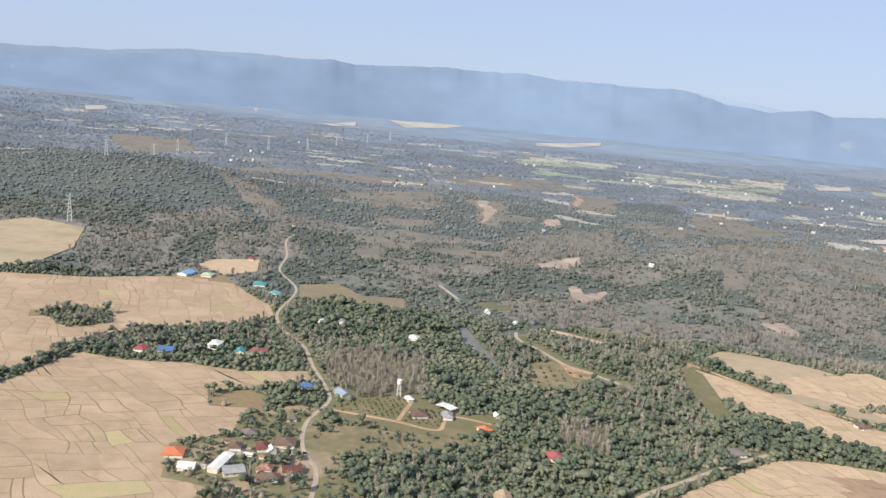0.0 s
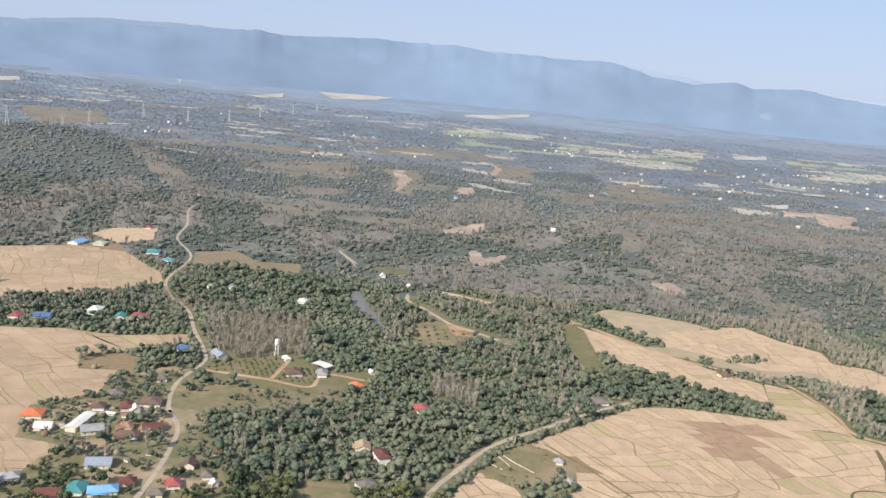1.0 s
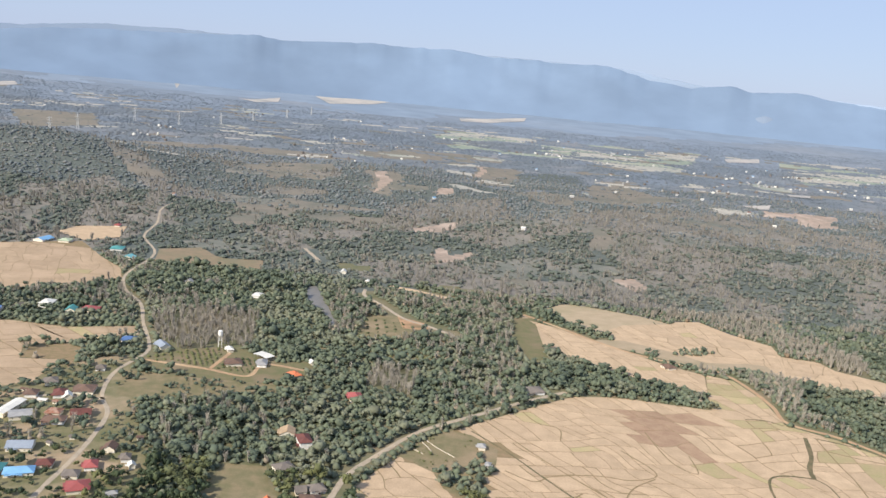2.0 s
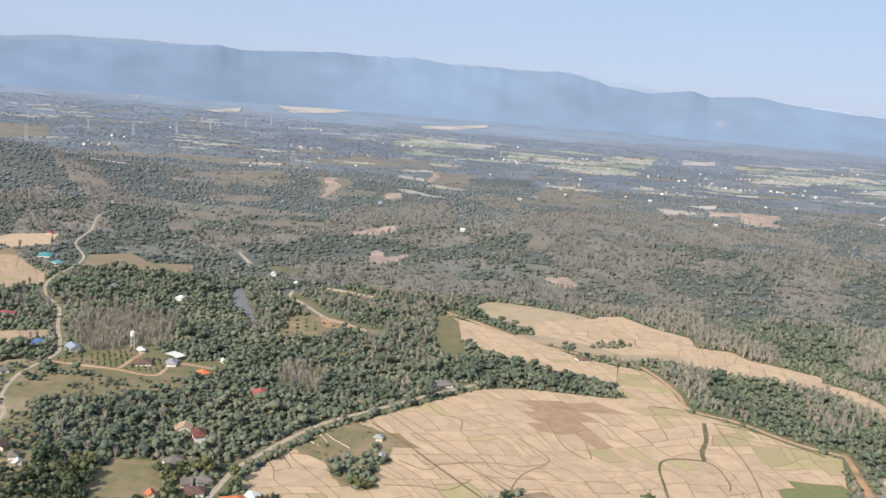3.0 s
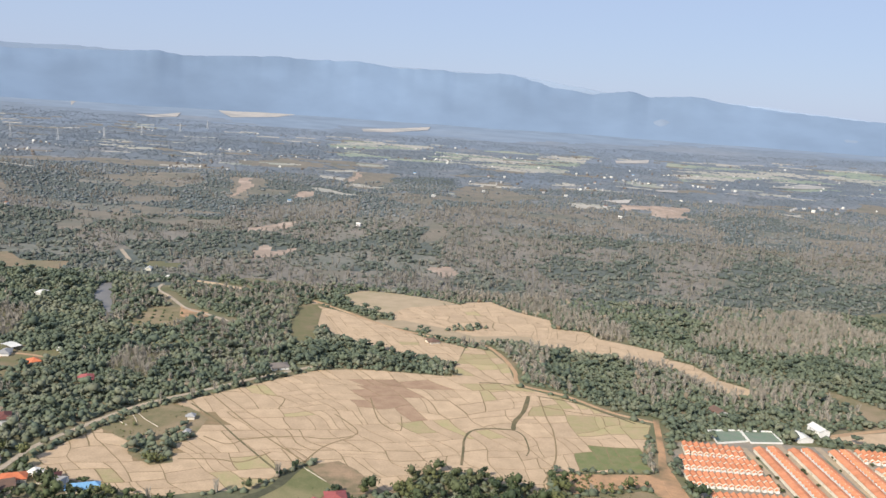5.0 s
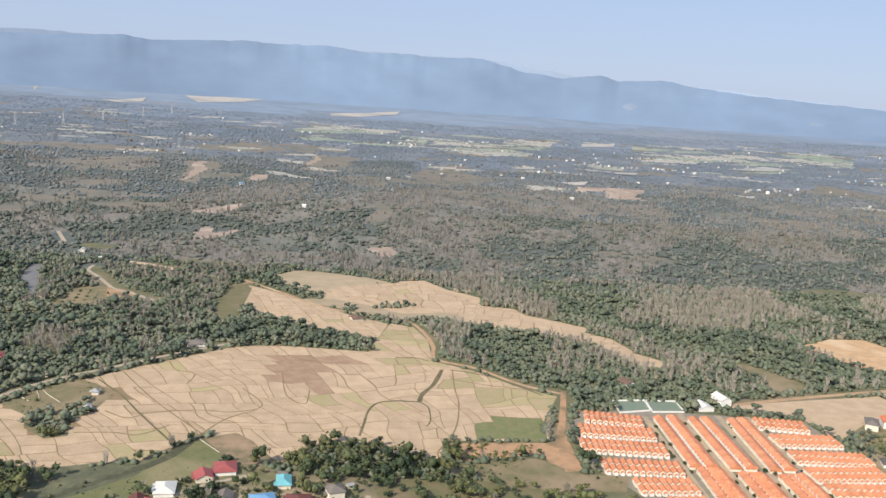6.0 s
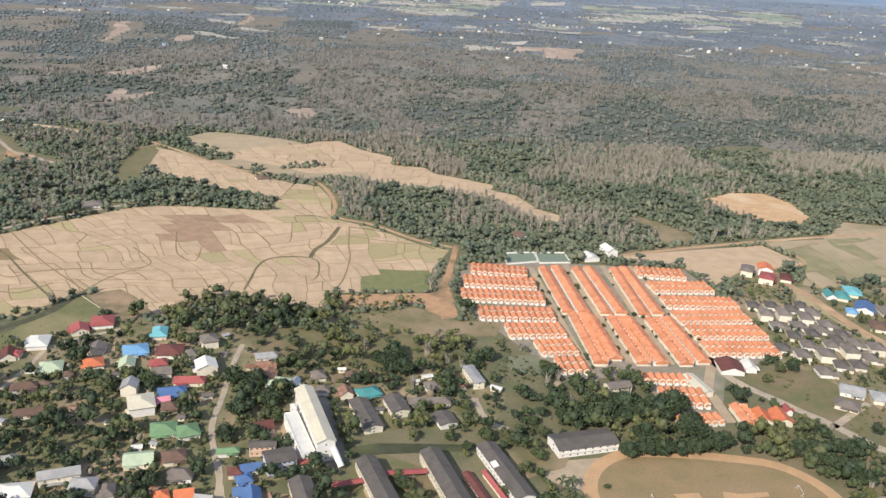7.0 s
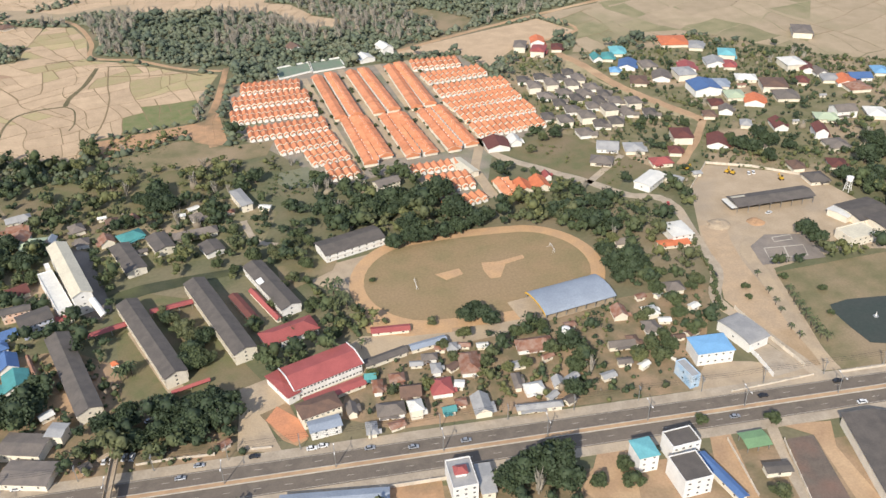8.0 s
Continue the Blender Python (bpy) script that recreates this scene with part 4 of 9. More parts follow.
# pale strips and clearings among the far woods
FAR_TAN = mat("far_pale_ground", (0.46, 0.42, 0.37), (0.38, 0.355, 0.32), 40, 1.0, third=(0.29, 0.29, 0.27), fine=9)
for poly in ([(-961.3, 3476.4), (-906.0, 3500.6), (-850.4, 3741.4), (-802.9, 3514.0), (-862.0, 3378.1)], [(-754.3, 4034.3), (-666.3, 4044.4), (-486.7, 4174.4), (-378.7, 4241.4), (-454.7, 3909.0), (-622.5, 3707.5)], [(-38.4, 3586.6), (96.3, 3717.5), (264.1, 3960.2), (247.4, 3769.7), (92.0, 3508.2), (-24.8, 3461.4)],
             [(-1752.9, 3039.1), (-1728.9, 3141.0), (-1639.9, 3000.1), (-1645.3, 2860.3)], [(-1476.5, 4101.0), (-1443.5, 4141.7), (-1292.3, 3650.6)], [(526.6, 1427.9), (585.4, 1458.1), (566.6, 1408.9), (548.1, 1401.6)],
             [(1096.8, 2064.1), (1278.7, 2260.6), (1341.3, 2194.5), (1186.1, 2066.2)], [(699.5, 1710.1), (758.7, 1735.6), (742.3, 1692.7), (694.9, 1674.6)], [(856.4, 1739.7), (905.3, 1768.9), (880.2, 1721.5)], [(879.0, 2810.5), (1030.3, 2928.0), (982.7, 2775.4), (852.8, 2680.9)]):
    drape("clearing", poly, FAR_TAN, 1.2, "pale bare clearing among distant woods", "clearing")

# ---- roads ----
lane("village_road", [(-74.6, 245.6), (-76.3, 269.1), (-77.0, 294.3), (-79.8, 320.0), (-84.4, 340.8), (-96.4, 361.2), (-103.3, 391.4), (-100.3, 421.7), (-105.5, 440.6), (-123.7, 475.9), (-141.7, 515.3), (-166.2, 547.2),
      (-182.7, 587.3), (-191.3, 663.0), (-226.5, 725.9), (-240.0, 790.0), (-262.3, 857.3), (-268.0, 905.0)], 2.1, LANE, "grey concrete village road winding between houses")
lane("paddy_road", [(28.0, 266.8), (30.3, 289.8), (33.4, 306.9), (42.9, 327.3), (59.2, 357.2), (87.5, 386.2), (110.7, 409.8), (134.5, 430.9)], 2.5, LANE, "pale concrete road along the paddies")
lane("farm_track", [(115.0, 589.1), (137.9, 565.5), (179.1, 523.0), (212.7, 504.3), (236.3, 496.3), (246.6, 475.2), (252.4, 443.4), (252.8, 418.9), (274.7, 405.4), (296.5, 382.2), (315.4, 371.2)], 2.4, DIRT, "sandy farm track between paddies")
lane("dirt_path", [(318.0, 374.9), (308.8, 333.1), (301.9, 305.8), (300.9, 279.6)], 3.2, RED_DIRT, "orange dirt path beside the estate")
lane("farm_lane", [(-99.6, 413.0), (-79.0, 410.6), (-60.4, 408.4), (-37.4, 404.1), (-33.9, 424.7), (-10.7, 421.6)], 2.2, DIRT, "orange sandy lane round a small farm")
lane("farm_lane", [(-59.5, 408.7), (-57.0, 437.2)], 2.2, DIRT, "orange sandy lane to a farmhouse", smooth=False)
lane("side_lane", [(-92.3, 355.7), (-119.7, 352.2), (-120.7, 340.4)], 2.2, LANE, "narrow concrete lane between gardens")
lane("canal_road", [(404.0, 363.9), (445.2, 378.2), (502.0, 395.0), (572.6, 412.3), (634.1, 418.5), (711.0, 427.4)], 3.2, DIRT, "sandy canal road along the fields")
lane("field_track", [(502.0, 395.0), (509.8, 359.5), (465.4, 346.3)], 2.2, DIRT, "sandy track across the fields")
lane("dirt_road", [(482.2, 328.4), (486.4, 308.1), (488.5, 277.7), (494.4, 252.5), (502.2, 227.2)], 5.0, DIRT, "broad earth road through a half-built estate")
lane("side_road", [(502.2, 227.2), (486.7, 210.0), (469.3, 193.7)], 3.2, DIRT, "earth side road beside houses")
lane("estate_road", [(406.5, 245.9), (406.8, 228.3), (418.2, 210.2), (429.4, 194.5), (437.9, 180.1), (447.1, 174.1), (448.6, 163.7), (442.5, 142.6), (438.2, 126.3), (429.3, 113.5), (431.1, 99.5), (434.4, 73.2)], 3.8, LANE, "pale concrete road from the estate to the highway")
lane("depot_road", [(460.9, 139.1), (454.1, 132.4), (450.8, 120.7), (444.1, 98.8), (438.8, 75.6)], 4.2, PAVING, "grey concrete lane beside the lawn")
lane("cross_lane", [(428.8, 193.3), (452.5, 209.7)], 2.4, LANE, "narrow lane across a green plot", smooth=False)
lane("garden_lane", [(222.5, 163.2), (226.6, 142.7), (230.6, 120.5)], 1.9, LANE, "sandy lane between walled gardens", 0.14)
lane("village_lane", [(222.5, 157.6), (221.5, 168.8), (215.8, 193.2), (216.5, 214.6), (217.3, 239.5), (218.8, 253.5)], 1.9, LANE, "sandy village lane between houses")
lane("village_lane", [(142.9, 218.0), (146.5, 234.1), (150.5, 252.0), (173.5, 267.5)], 1.8, LANE, "narrow village lane")
lane("village_lane", [(303.8, 213.0), (305.9, 198.0), (312.3, 192.7)], 2.2, LANE, "short concrete lane")
lane("woodland_track", [(-4.7, 613.3), (-2.5, 595.0), (11.7, 575.5), (31.8, 544.5), (49.2, 531.7), (67.3, 517.3)], 2.6, LANE, "pale track through woods", clear=6.0)
lane("woodland_track", [(11.5, 632.8), (35.4, 624.1), (59.3, 612.0)], 6.0, STUBBLE, "pale dry strip through woods", clear=4.0)
lane("woodland_track", [(-79.3, 737.4), (-57.0, 693.8)], 3.0, LANE, "pale track through woods", smooth=False, clear=6.0)
lane("estate_street", [(351.9, 343.6), (351.7, 232.0)], 2.8, PAVING, "grey street between terraces", smooth=False)
lane("estate_street", [(371.5, 349.0), (370.3, 240.4)], 2.8, PAVING, "grey street between terraces", smooth=False)
lane("estate_street", [(391.0, 348.8), (387.1, 239.2)], 2.8, PAVING, "grey street between terraces", smooth=False)
lane("estate_street", [(406.1, 348.8), (405.5, 243.3)], 2.8, PAVING, "grey street between terraces", smooth=False)
lane("estate_street", [(405.5, 243.3), (393.9, 220.1), (392.3, 196.2)], 3.6, PAVING, "grey street at the estate gate", smooth=False)
drape("estate_ground", [(312.2, 330.1), (321.1, 346.7), (355.7, 352.3), (435.2, 345.7), (439.7, 251.1), (403.8, 226.8), (390.2, 199.3), (374.1, 194.4), (369.4, 230.0), (341.4, 226.1), (322.7, 266.7), (311.4, 285.0)], ESTATE_PAVING, 0.05, "grey paved ground of the housing estate", "paving")

# ---- the highway ----
HX, HY, HT = 359.0, 80.2, -9.4
hw = thing("highway", HX, HY, HT, "divided highway of worn grey asphalt with a sandy median", "road")
hw["kind"] = "structure"
S = lambda *b: Shape().box(*b)
LONG = 420
part("shoulder", S(-LONG, -8.0, -0.1, LONG, 8.2, 0.10), LANE, hw, "sandy concrete shoulders")
part("carriageway", S(-LONG, 0.7, 0, LONG, 5.1, 0.16), ASPHALT, hw)
part("carriageway", S(-LONG, -5.1, 0, LONG, -0.7, 0.16), ASPHALT, hw)
part("median", S(-LONG, -0.65, 0, LONG, 0.65, 0.28), DIRT, hw, "raised sandy median")
for y in (-0.68, 0.68):
    part("kerb", S(-LONG, y - 0.12, 0, LONG, y + 0.12, 0.34), MARKING, hw, "pale concrete kerb")
dash = Shape().box(-0.9, -0.045, 0.16, 0.9, 0.045, 0.168).data("lane_mark")
for k in range(-24, 26):
    for y in (2.9, -2.9):
        part("lane_mark", dash, MARKING, hw, at=pose(k * 7.0, y, 0))
for y in (4.8, -4.8):
    part("edge_line", S(-LONG, y - 0.05, 0.16, LONG, y + 0.05, 0.168), MARKING, hw)
ca, sa = math.cos(radians(HT)), math.sin(radians(HT))
LANES.append(([(HX - LONG * ca, HY - LONG * sa), (HX + LONG * ca, HY + LONG * sa)], 9.0))


def on_highway(u, v):
    return HX + u * ca - v * sa, HY + u * sa + v * ca


# ---- the playing field ----
TX, TY, TT = 368.5, 152.5, -8.0


def stadium(a, b, n=40):
    """The outline of a running track: straights of half length a - b with round ends."""
    out = []
    for i in range(n):
        t = 2 * math.pi * i / n
        u, v = math.cos(t), math.sin(t)
        out.append(((a - b) * (1 if u > 0 else -1) * min(1, abs(u) * 3) + b * u, b * v))
    c, s = math.cos(radians(TT)), math.sin(radians(TT))
    return [(TX + c * x - s * y, TY + s * x + c * y) for x, y in out]


drape("running_track", stadium(40.5, 26.5), TRACK, 0.10, "worn orange clay running track", "running track")
drape("playing_field", stadium(36.0, 22.0), PITCH, 0.16, "dry brown football pitch with bare patches", "playing field", keep=False)
drape("bare_patch", [(371.6, 157.4), (376.6, 156.1), (385.8, 156.8), (385.5, 154.8), (378.6, 153.9), (374.1, 147.4), (370.9, 148.0), (370.6, 152.9)], TRACK, 0.2, "bare orange earth patch on the pitch", "bare ground", keep=False)
drape("bare_patch", [(355.6, 156.4), (363.8, 156.9), (363.9, 153.4), (357.8, 152.1)], TRACK, 0.2, "bare orange earth patch on the pitch", "bare ground", keep=False)
drape("clay_apron", [(329.4, 155.7), (334.6, 160.2), (331.5, 142.6), (341.8, 131.4), (352.2, 131.6), (350.6, 127.1), (337.9, 129.8), (327.9, 135.4), (328.4, 143.8)], TRACK, 0.08, "bare clay apron beside the track", "bare ground", keep=False)


def goal(x, y, turn):
    g = thing("football_goal", x, y, turn, "white tubular football goal on the dry pitch", "goal", "goals on the pitch", 0.18)
    for sgn in (-1, 1):
        part("post", Shape().tube((0, 2.1 * sgn, 0), (0, 2.1 * sgn, 1.4), 0.06, 0.06), WHITE, g)
        part("stay", Shape().tube((0, 2.1 * sgn, 1.4), (-0.9, 2.1 * sgn, 0), 0.03, 0.03), WHITE, g)
    part("crossbar", Shape().tube((0, -2.1, 1.4), (0, 2.1, 1.4), 0.06, 0.06), WHITE, g)


gx0, gy0 = (347.9, 152.7)
goal(gx0, gy0, TT + 180)
gx0, gy0 = (396.0, 156.1)
goal(gx0, gy0, TT)

# ---- the far mountains ----
RIDGES = {
    "main": [(-60, 110), (-46, 150), (-36, 190), (-32.5, 222), (-28.6, 262), (-24.9, 284), (-20.8, 303), (-16.5, 329), (-14.8, 316), (-11.9, 330), (-9.0, 348), (-6.8, 343), (-3.4, 356), (-0.7, 331), (2.4, 341), (3.2, 329), (6.2, 344), (7.8, 329),
             (9.5, 290), (12.4, 263), (14.9, 294), (16.2, 266), (18.9, 286), (21.0, 260), (24.5, 234), (27.7, 219), (31, 208), (40, 160), (60, 110)],
    "middle": [(-60, 90), (-40, 120), (-26, 184), (-19.5, 206), (-12.6, 188), (-6.6, 160), (-3.6, 138), (2.6, 154), (8.3, 158), (10.2, 179), (13.3, 150), (17.7, 138), (24, 150), (31, 128), (60, 90)],
    "foot": [(-60, 66), (-26, 76), (-12.5, 66), (2.7, 72), (10.4, 78), (14.1, 80), (15.9, 122), (17.1, 152), (18.8, 126), (21.0, 104), (24.7, 119), (30.1, 108), (60, 80)],
    "back": [(-60, 150), (-30, 268), (-26, 312), (-21, 326), (-17, 322), (-10, 320), (0, 345), (8, 340), (14, 275), (22, 262), (30, 214), (60, 100)],
}


def hill_range(name, profile, radius, depth, material, label, seed, rough):
    """One range round the far side of the plain, its crest after the profile, with spurs and gullies down its face."""
    az = np.linspace(-58, 58, 640)
    top = np.interp(az, [a for a, _ in RIDGES[profile]], [h for _, h in RIDGES[profile]]) - 20
    wob = (fbm(az * 10 + seed * 50, az * 0 + 3.3 * seed, 6, 4) - 0.5) * rough
    rows = np.linspace(0, 1, 20)
    v = []
    for k in rows:
        r = radius - depth * (1 - k)
        px, py = 140 + r * np.sin(np.radians(az)), r * np.cos(np.radians(az))
        ridge = fbm(px + 300 * seed, py * 0.6, 210, 3) - 0.5
        z = (top + wob * k ** 3) * (k ** 1.1) + 30 * ridge * k * (1 - k)
        v.append(np.stack([px, py, z + 20], -1))
    v = np.concatenate(v)
    n = len(az)
    i, j = np.meshgrid(np.arange(len(rows) - 1), np.arange(n - 1), indexing="ij")
    f = np.stack([i * n + j, i * n + j + 1, (i + 1) * n + j + 1, (i + 1) * n + j], -1).reshape(-1, 4)
    ob = new(name, big_mesh(name, v, f, material))
    ob.data.polygons.foreach_set("use_smooth", [True] * len(ob.data.polygons))
    return tagged(ob, label, "mountains", kind="structure")


# The blue of every range is air haze put into its base colour.
hill_range("mountain_range", "back", 4790, 120, mat("hazed_farthest_range", (0.262, 0.33, 0.425), (0.255, 0.322, 0.417), 300, 1.0, fine=900), "farthest mountain crest, pale with haze in its colour", 4, 10)
hill_range("mountain_range", "main", 4660, 560, mat("haze_blue_range", (0.180, 0.247, 0.337), (0.162, 0.222, 0.303), 200, 1.0, fine=900), "long forested mountain range with pale blue haze in its colour", 1, 14)
hill_range("mountain_range", "middle", 4520, 420, mat("haze_blue_lower_range", (0.212, 0.275, 0.365), (0.195, 0.253, 0.336), 200, 1.0, fine=900), "lower forested ridge before the mountain range", 3, 30)
hill_range("foothills", "foot", 4390, 210, mat("haze_blue_foothills", (0.212, 0.266, 0.339), (0.191, 0.239, 0.305), 220, 1.0, fine=700), "low wooded foothills before the mountains", 2, 34)

# ---- buildings ----
def gable(L, W, h, rise, over=0.35, thick=0.14):
    """A pitched roof whose ridge runs along x."""
    e, d = W / 2 + over, rise * over / (W / 2)
    s = Shape()
    s.extrude([(-e, h - d), (0, h + rise), (0, h + rise + thick), (-e, h - d + thick)], -L / 2 - over, L / 2 + over)
    s.extrude([(0, h + rise), (e, h - d), (e, h - d + thick), (0, h + rise + thick)], -L / 2 - over, L / 2 + over)
    return s


def hip(L, W, h, rise, over=0.45):
    """A hipped roof with a thin eave."""
    a, b, k = L / 2 + over, W / 2 + over, max(0.05, L / 2 - W / 2 * 0.9)
    z0, z1 = h - 0.12, h
    v = [(-a, -b, z0), (a, -b, z0), (a, b, z0), (-a, b, z0), (-a, -b, z1), (a, -b, z1), (a, b, z1), (-a, b, z1), (-k, 0, h + rise), (k, 0, h + rise)]
    return Shape().add(v, [(3, 2, 1, 0), (0, 1, 5, 4), (1, 2, 6, 5), (2, 3, 7, 6), (3, 0, 4, 7), (4, 5, 9, 8), (6, 7, 8, 9), (5, 6, 9), (7, 4, 8)])


def gable_walls(L, W, h, rise):
    return Shape().extrude([(-W / 2, 0), (W / 2, 0), (W / 2, h), (0, h + rise), (-W / 2, h)], -L / 2, L / 2)


PANE = Shape().box(-0.27, -0.035, -0.21, 0.27, 0.035, 0.21).data("window")
PANE.materials.append(GLASS)
DOORLEAF = Shape().box(-0.3, -0.04, 0, 0.3, 0.04, 1.15).data("door")
DOORLEAF.materials.append(mat("door_brown", (0.14, 0.085, 0.05), None, 1, 0.7))


def windows(parent, L, W, floors, fh, gap, ends=True, base=0.0):
    n = max(1, int(L / gap))
    a = parent.matrix_basis.to_euler().z
    front, head = (-1 if math.cos(a) > 0 else 1), (-1 if math.sin(a) > 0 else 1)
    for k in range(floors):
        z = base + fh * (k + 0.55)
        for i in range(n):
            x = -L / 2 + L * (i + 0.5) / n
            part("window", PANE, GLASS, parent, at=pose(x, front * W / 2, z))
        if ends:
            part("window", PANE, GLASS, parent, at=pose(head * L / 2, 0, z, 0, 0, 90))


def foot(x, y, L, W, turn, clear=0.8):
    FEET.append((x, y, L / 2 + clear, W / 2 + clear, turn))


HOUSE_COUNT = 0


def house(x, y, w, d, turn, roof, floors=1, style="hip", wall=None, name="house"):
    """A village house: walls, roof, a porch, windows and a door."""
    global HOUSE_COUNT
    HOUSE_COUNT += 1
    w, d = max(2.6, w), max(2.2, d)
    if d > w:
        w, d, turn = d, w, turn + 90
    wall = wall or (CREAM if HOUSE_COUNT % 3 else WHITE)
    h = 1.55 * floors + 0.2
    z = float(height(x, y))
    words = "two-storey" if floors > 1 else "single-storey"
    t = thing(name, x, y, turn, f"{words} house with a {ROOF_WORDS[roof]} roof among garden trees", "house", "village houses", z)
    L, W = w - 0.7, d - 0.7
    rise = min(1.5, 0.30 * d)
    if style == "hip":
        part("wall", S(-L / 2, -W / 2, -0.1, L / 2, W / 2, h), wall, t)
        part("roof", hip(L, W, h, rise), ROOFS[roof], t)
    else:
        part("wall", gable_walls(L, W, h, rise - 0.05), wall, t)
        part("roof", gable(L, W, h, rise), ROOFS[roof], t)
    side = -1 if math.cos(radians(turn)) > 0 else 1
    pw = L * (0.35 + 0.1 * (HOUSE_COUNT % 4))
    px = (L - pw) / 2 * (1 if HOUSE_COUNT % 2 else -1) * 0.7
    y0, y1 = sorted((side * W / 2 * 0.9, side * (W / 2 + 1.1)))
    porch = gable(1.2, pw, 1.25, 0.35, 0.2, 0.1)
    part("porch_roof", porch, ROOFS[roof], t, at=pose(px, side * (W / 2 + 0.5), 0, 0, 0, 90))
    part("door", DOORLEAF, GLASS, t, at=pose(px * 0.6, side * W / 2, 0))
    windows(t, L, W, floors, 1.5, 3.4, False)
    foot(x, y, w, d, turn)
    return t


def block(x, y, L, W, turn, h, floors, roof, label, name="classroom_block", wall=None, style="gable", rise=1.0, gallery=True, gap=1.9, cat="school building", over=0.4):
    """A long building with storeys, galleries and rows of windows."""
    wall = wall or CREAM
    t = thing(name, x, y, turn, label, cat)
    l, w = L - 2 * over, W - 2 * over
    if style == "gable":
        part("wall", gable_walls(l, w, h, rise - 0.06), wall, t)
        part("roof", gable(l, w, h, rise, over), ROOFS[roof], t)
    elif style == "hip":
        part("wall", S(-l / 2, -w / 2, -0.1, l / 2, w / 2, h), wall, t)
        part("roof", hip(l, w, h, rise, over), ROOFS[roof], t)
    elif style == "arch":
        part("wall", S(-l / 2, -w / 2, -0.1, l / 2, w / 2, h), wall, t)
        prof = [(w / 2 * math.cos(math.pi * k / 12) * 1.04, h + rise * math.sin(math.pi * k / 12)) for k in range(13)]
        part("roof", Shape().extrude(prof + [(a * 0.97, b - 0.15) for a, b in prof[::-1]], -L / 2, L / 2), ROOFS[roof], t)
    else:
        part("wall", S(-l / 2, -w / 2, -0.1, l / 2, w / 2, h), wall, t)
        part("roof", S(-l / 2 + 0.15, -w / 2 + 0.15, h, l / 2 - 0.15, w / 2 - 0.15, h + 0.12), ROOFS[roof], t)
        for a, b, c, d in ((-l / 2, -w / 2, l / 2, -w / 2 + 0.15), (-l / 2, w / 2 - 0.15, l / 2, w / 2), (-l / 2, -w / 2 + 0.15, -l / 2 + 0.15, w / 2 - 0.15), (l / 2 - 0.15, -w / 2 + 0.15, l / 2, w / 2 - 0.15)):
            part("parapet", S(a, b, h, c, d, h + 0.4), wall, t)
    fh = h / floors
    if gallery:
        for k in range(1, floors):
            for sgn in (-1, 1):
                gal = part("gallery", S(-l / 2, sgn * w / 2 - 0.3, fh * k - 0.06, l / 2, sgn * w / 2 + 0.3, fh * k + 0.06), RAIL, t)
                for i in range(int(l / 4.6) + 1):
                    px = -l / 2 + 0.15 + (l - 0.3) * i / int(l / 4.6)
                    part("column", S(px - 0.09, sgn * (w / 2 + 0.2) - 0.08, fh * k + 0.06, px + 0.09, sgn * (w / 2 + 0.2) + 0.08, fh * (k + 1) - 0.08), wall, gal)
                part("railing", S(-l / 2, sgn * (w / 2 + 0.26) - 0.03, fh * k + 0.06, l / 2, sgn * (w / 2 + 0.26) + 0.03, fh * k + 0.5), wall, gal)
    windows(t, l, w, floors, fh, gap)
    foot(x, y, L, W, turn)
    return t


def shed(x, y, L, W, turn, h, roof, label, name="shed", rise=0.5, walls=True, cat="shed"):
    """A low open-sided or boarded shed on posts."""
    t = thing(name, x, y, turn, label, cat)
    part("roof", gable(L - 0.6, W - 0.6, h, rise, 0.3, 0.1), ROOFS[roof], t)
    if walls:
        part("wall", gable_walls(L - 0.8, W - 0.8, h - 0.03, rise - 0.04), CREAM, t)
        windows(t, L - 0.8, W - 0.8, 1, h, 3.0, False)
    else:
        n = max(2, int(L / 4))
        for i in range(n + 1):
            for sgn in (-1, 1):
                px, py = -L / 2 + 0.5 + (L - 1) * i / n, sgn * (W / 2 - 0.5)
                part("post", S(px - 0.07, py - 0.07, -0.1, px + 0.07, py + 0.07, h), METAL, t)
    foot(x, y, L, W, turn)
    return t


GREYLABEL = "long three-storey classroom block with a weathered grey roof"
block(249.4, 143.6, 37.5, 6.7, -76, 3.5, 2, "darkgray", GREYLABEL, rise=1.1)
block(269.7, 151.1, 41.1, 6.6, -74, 4.0, 3, "darkgray", GREYLABEL, rise=1.0)
block(288.9, 154.9, 41.6, 6.8, -76, 4.0, 3, "darkgray", GREYLABEL, rise=1.0)
block(305.9, 165.5, 28.9, 6.7, -75, 3.2, 2, "darkgray", "white classroom block with a dark grey roof and skylight", rise=0.9, wall=WHITE)
x0, y0 = (302.9, 167.4)
sky_t = thing("skylight", x0, y0, 104, "white skylight panel on a dark grey roof", "skylight", z=3.75)
part("panel", S(-1.5, -0.9, 0, 1.5, 0.9, 0.12), WHITE, sky_t, at=pose(0, 0, 0, -16, 0, 0))
part("frame", S(-1.6, -1.0, -0.08, 1.6, 1.0, 0.02), METAL, sky_t, at=pose(0, 0, 0, -16, 0, 0))
block(302.6, 158.3, 18.9, 2.0, -73, 1.6, 1, "red", "low red-roofed walkway hall beside a courtyard", name="covered_walk", rise=0.5, gallery=False)
block(296.3, 159.4, 15.1, 3.1, -74, 1.6, 1, "maroon", "low dark red roofed annex", name="annex", rise=0.4, gallery=False)
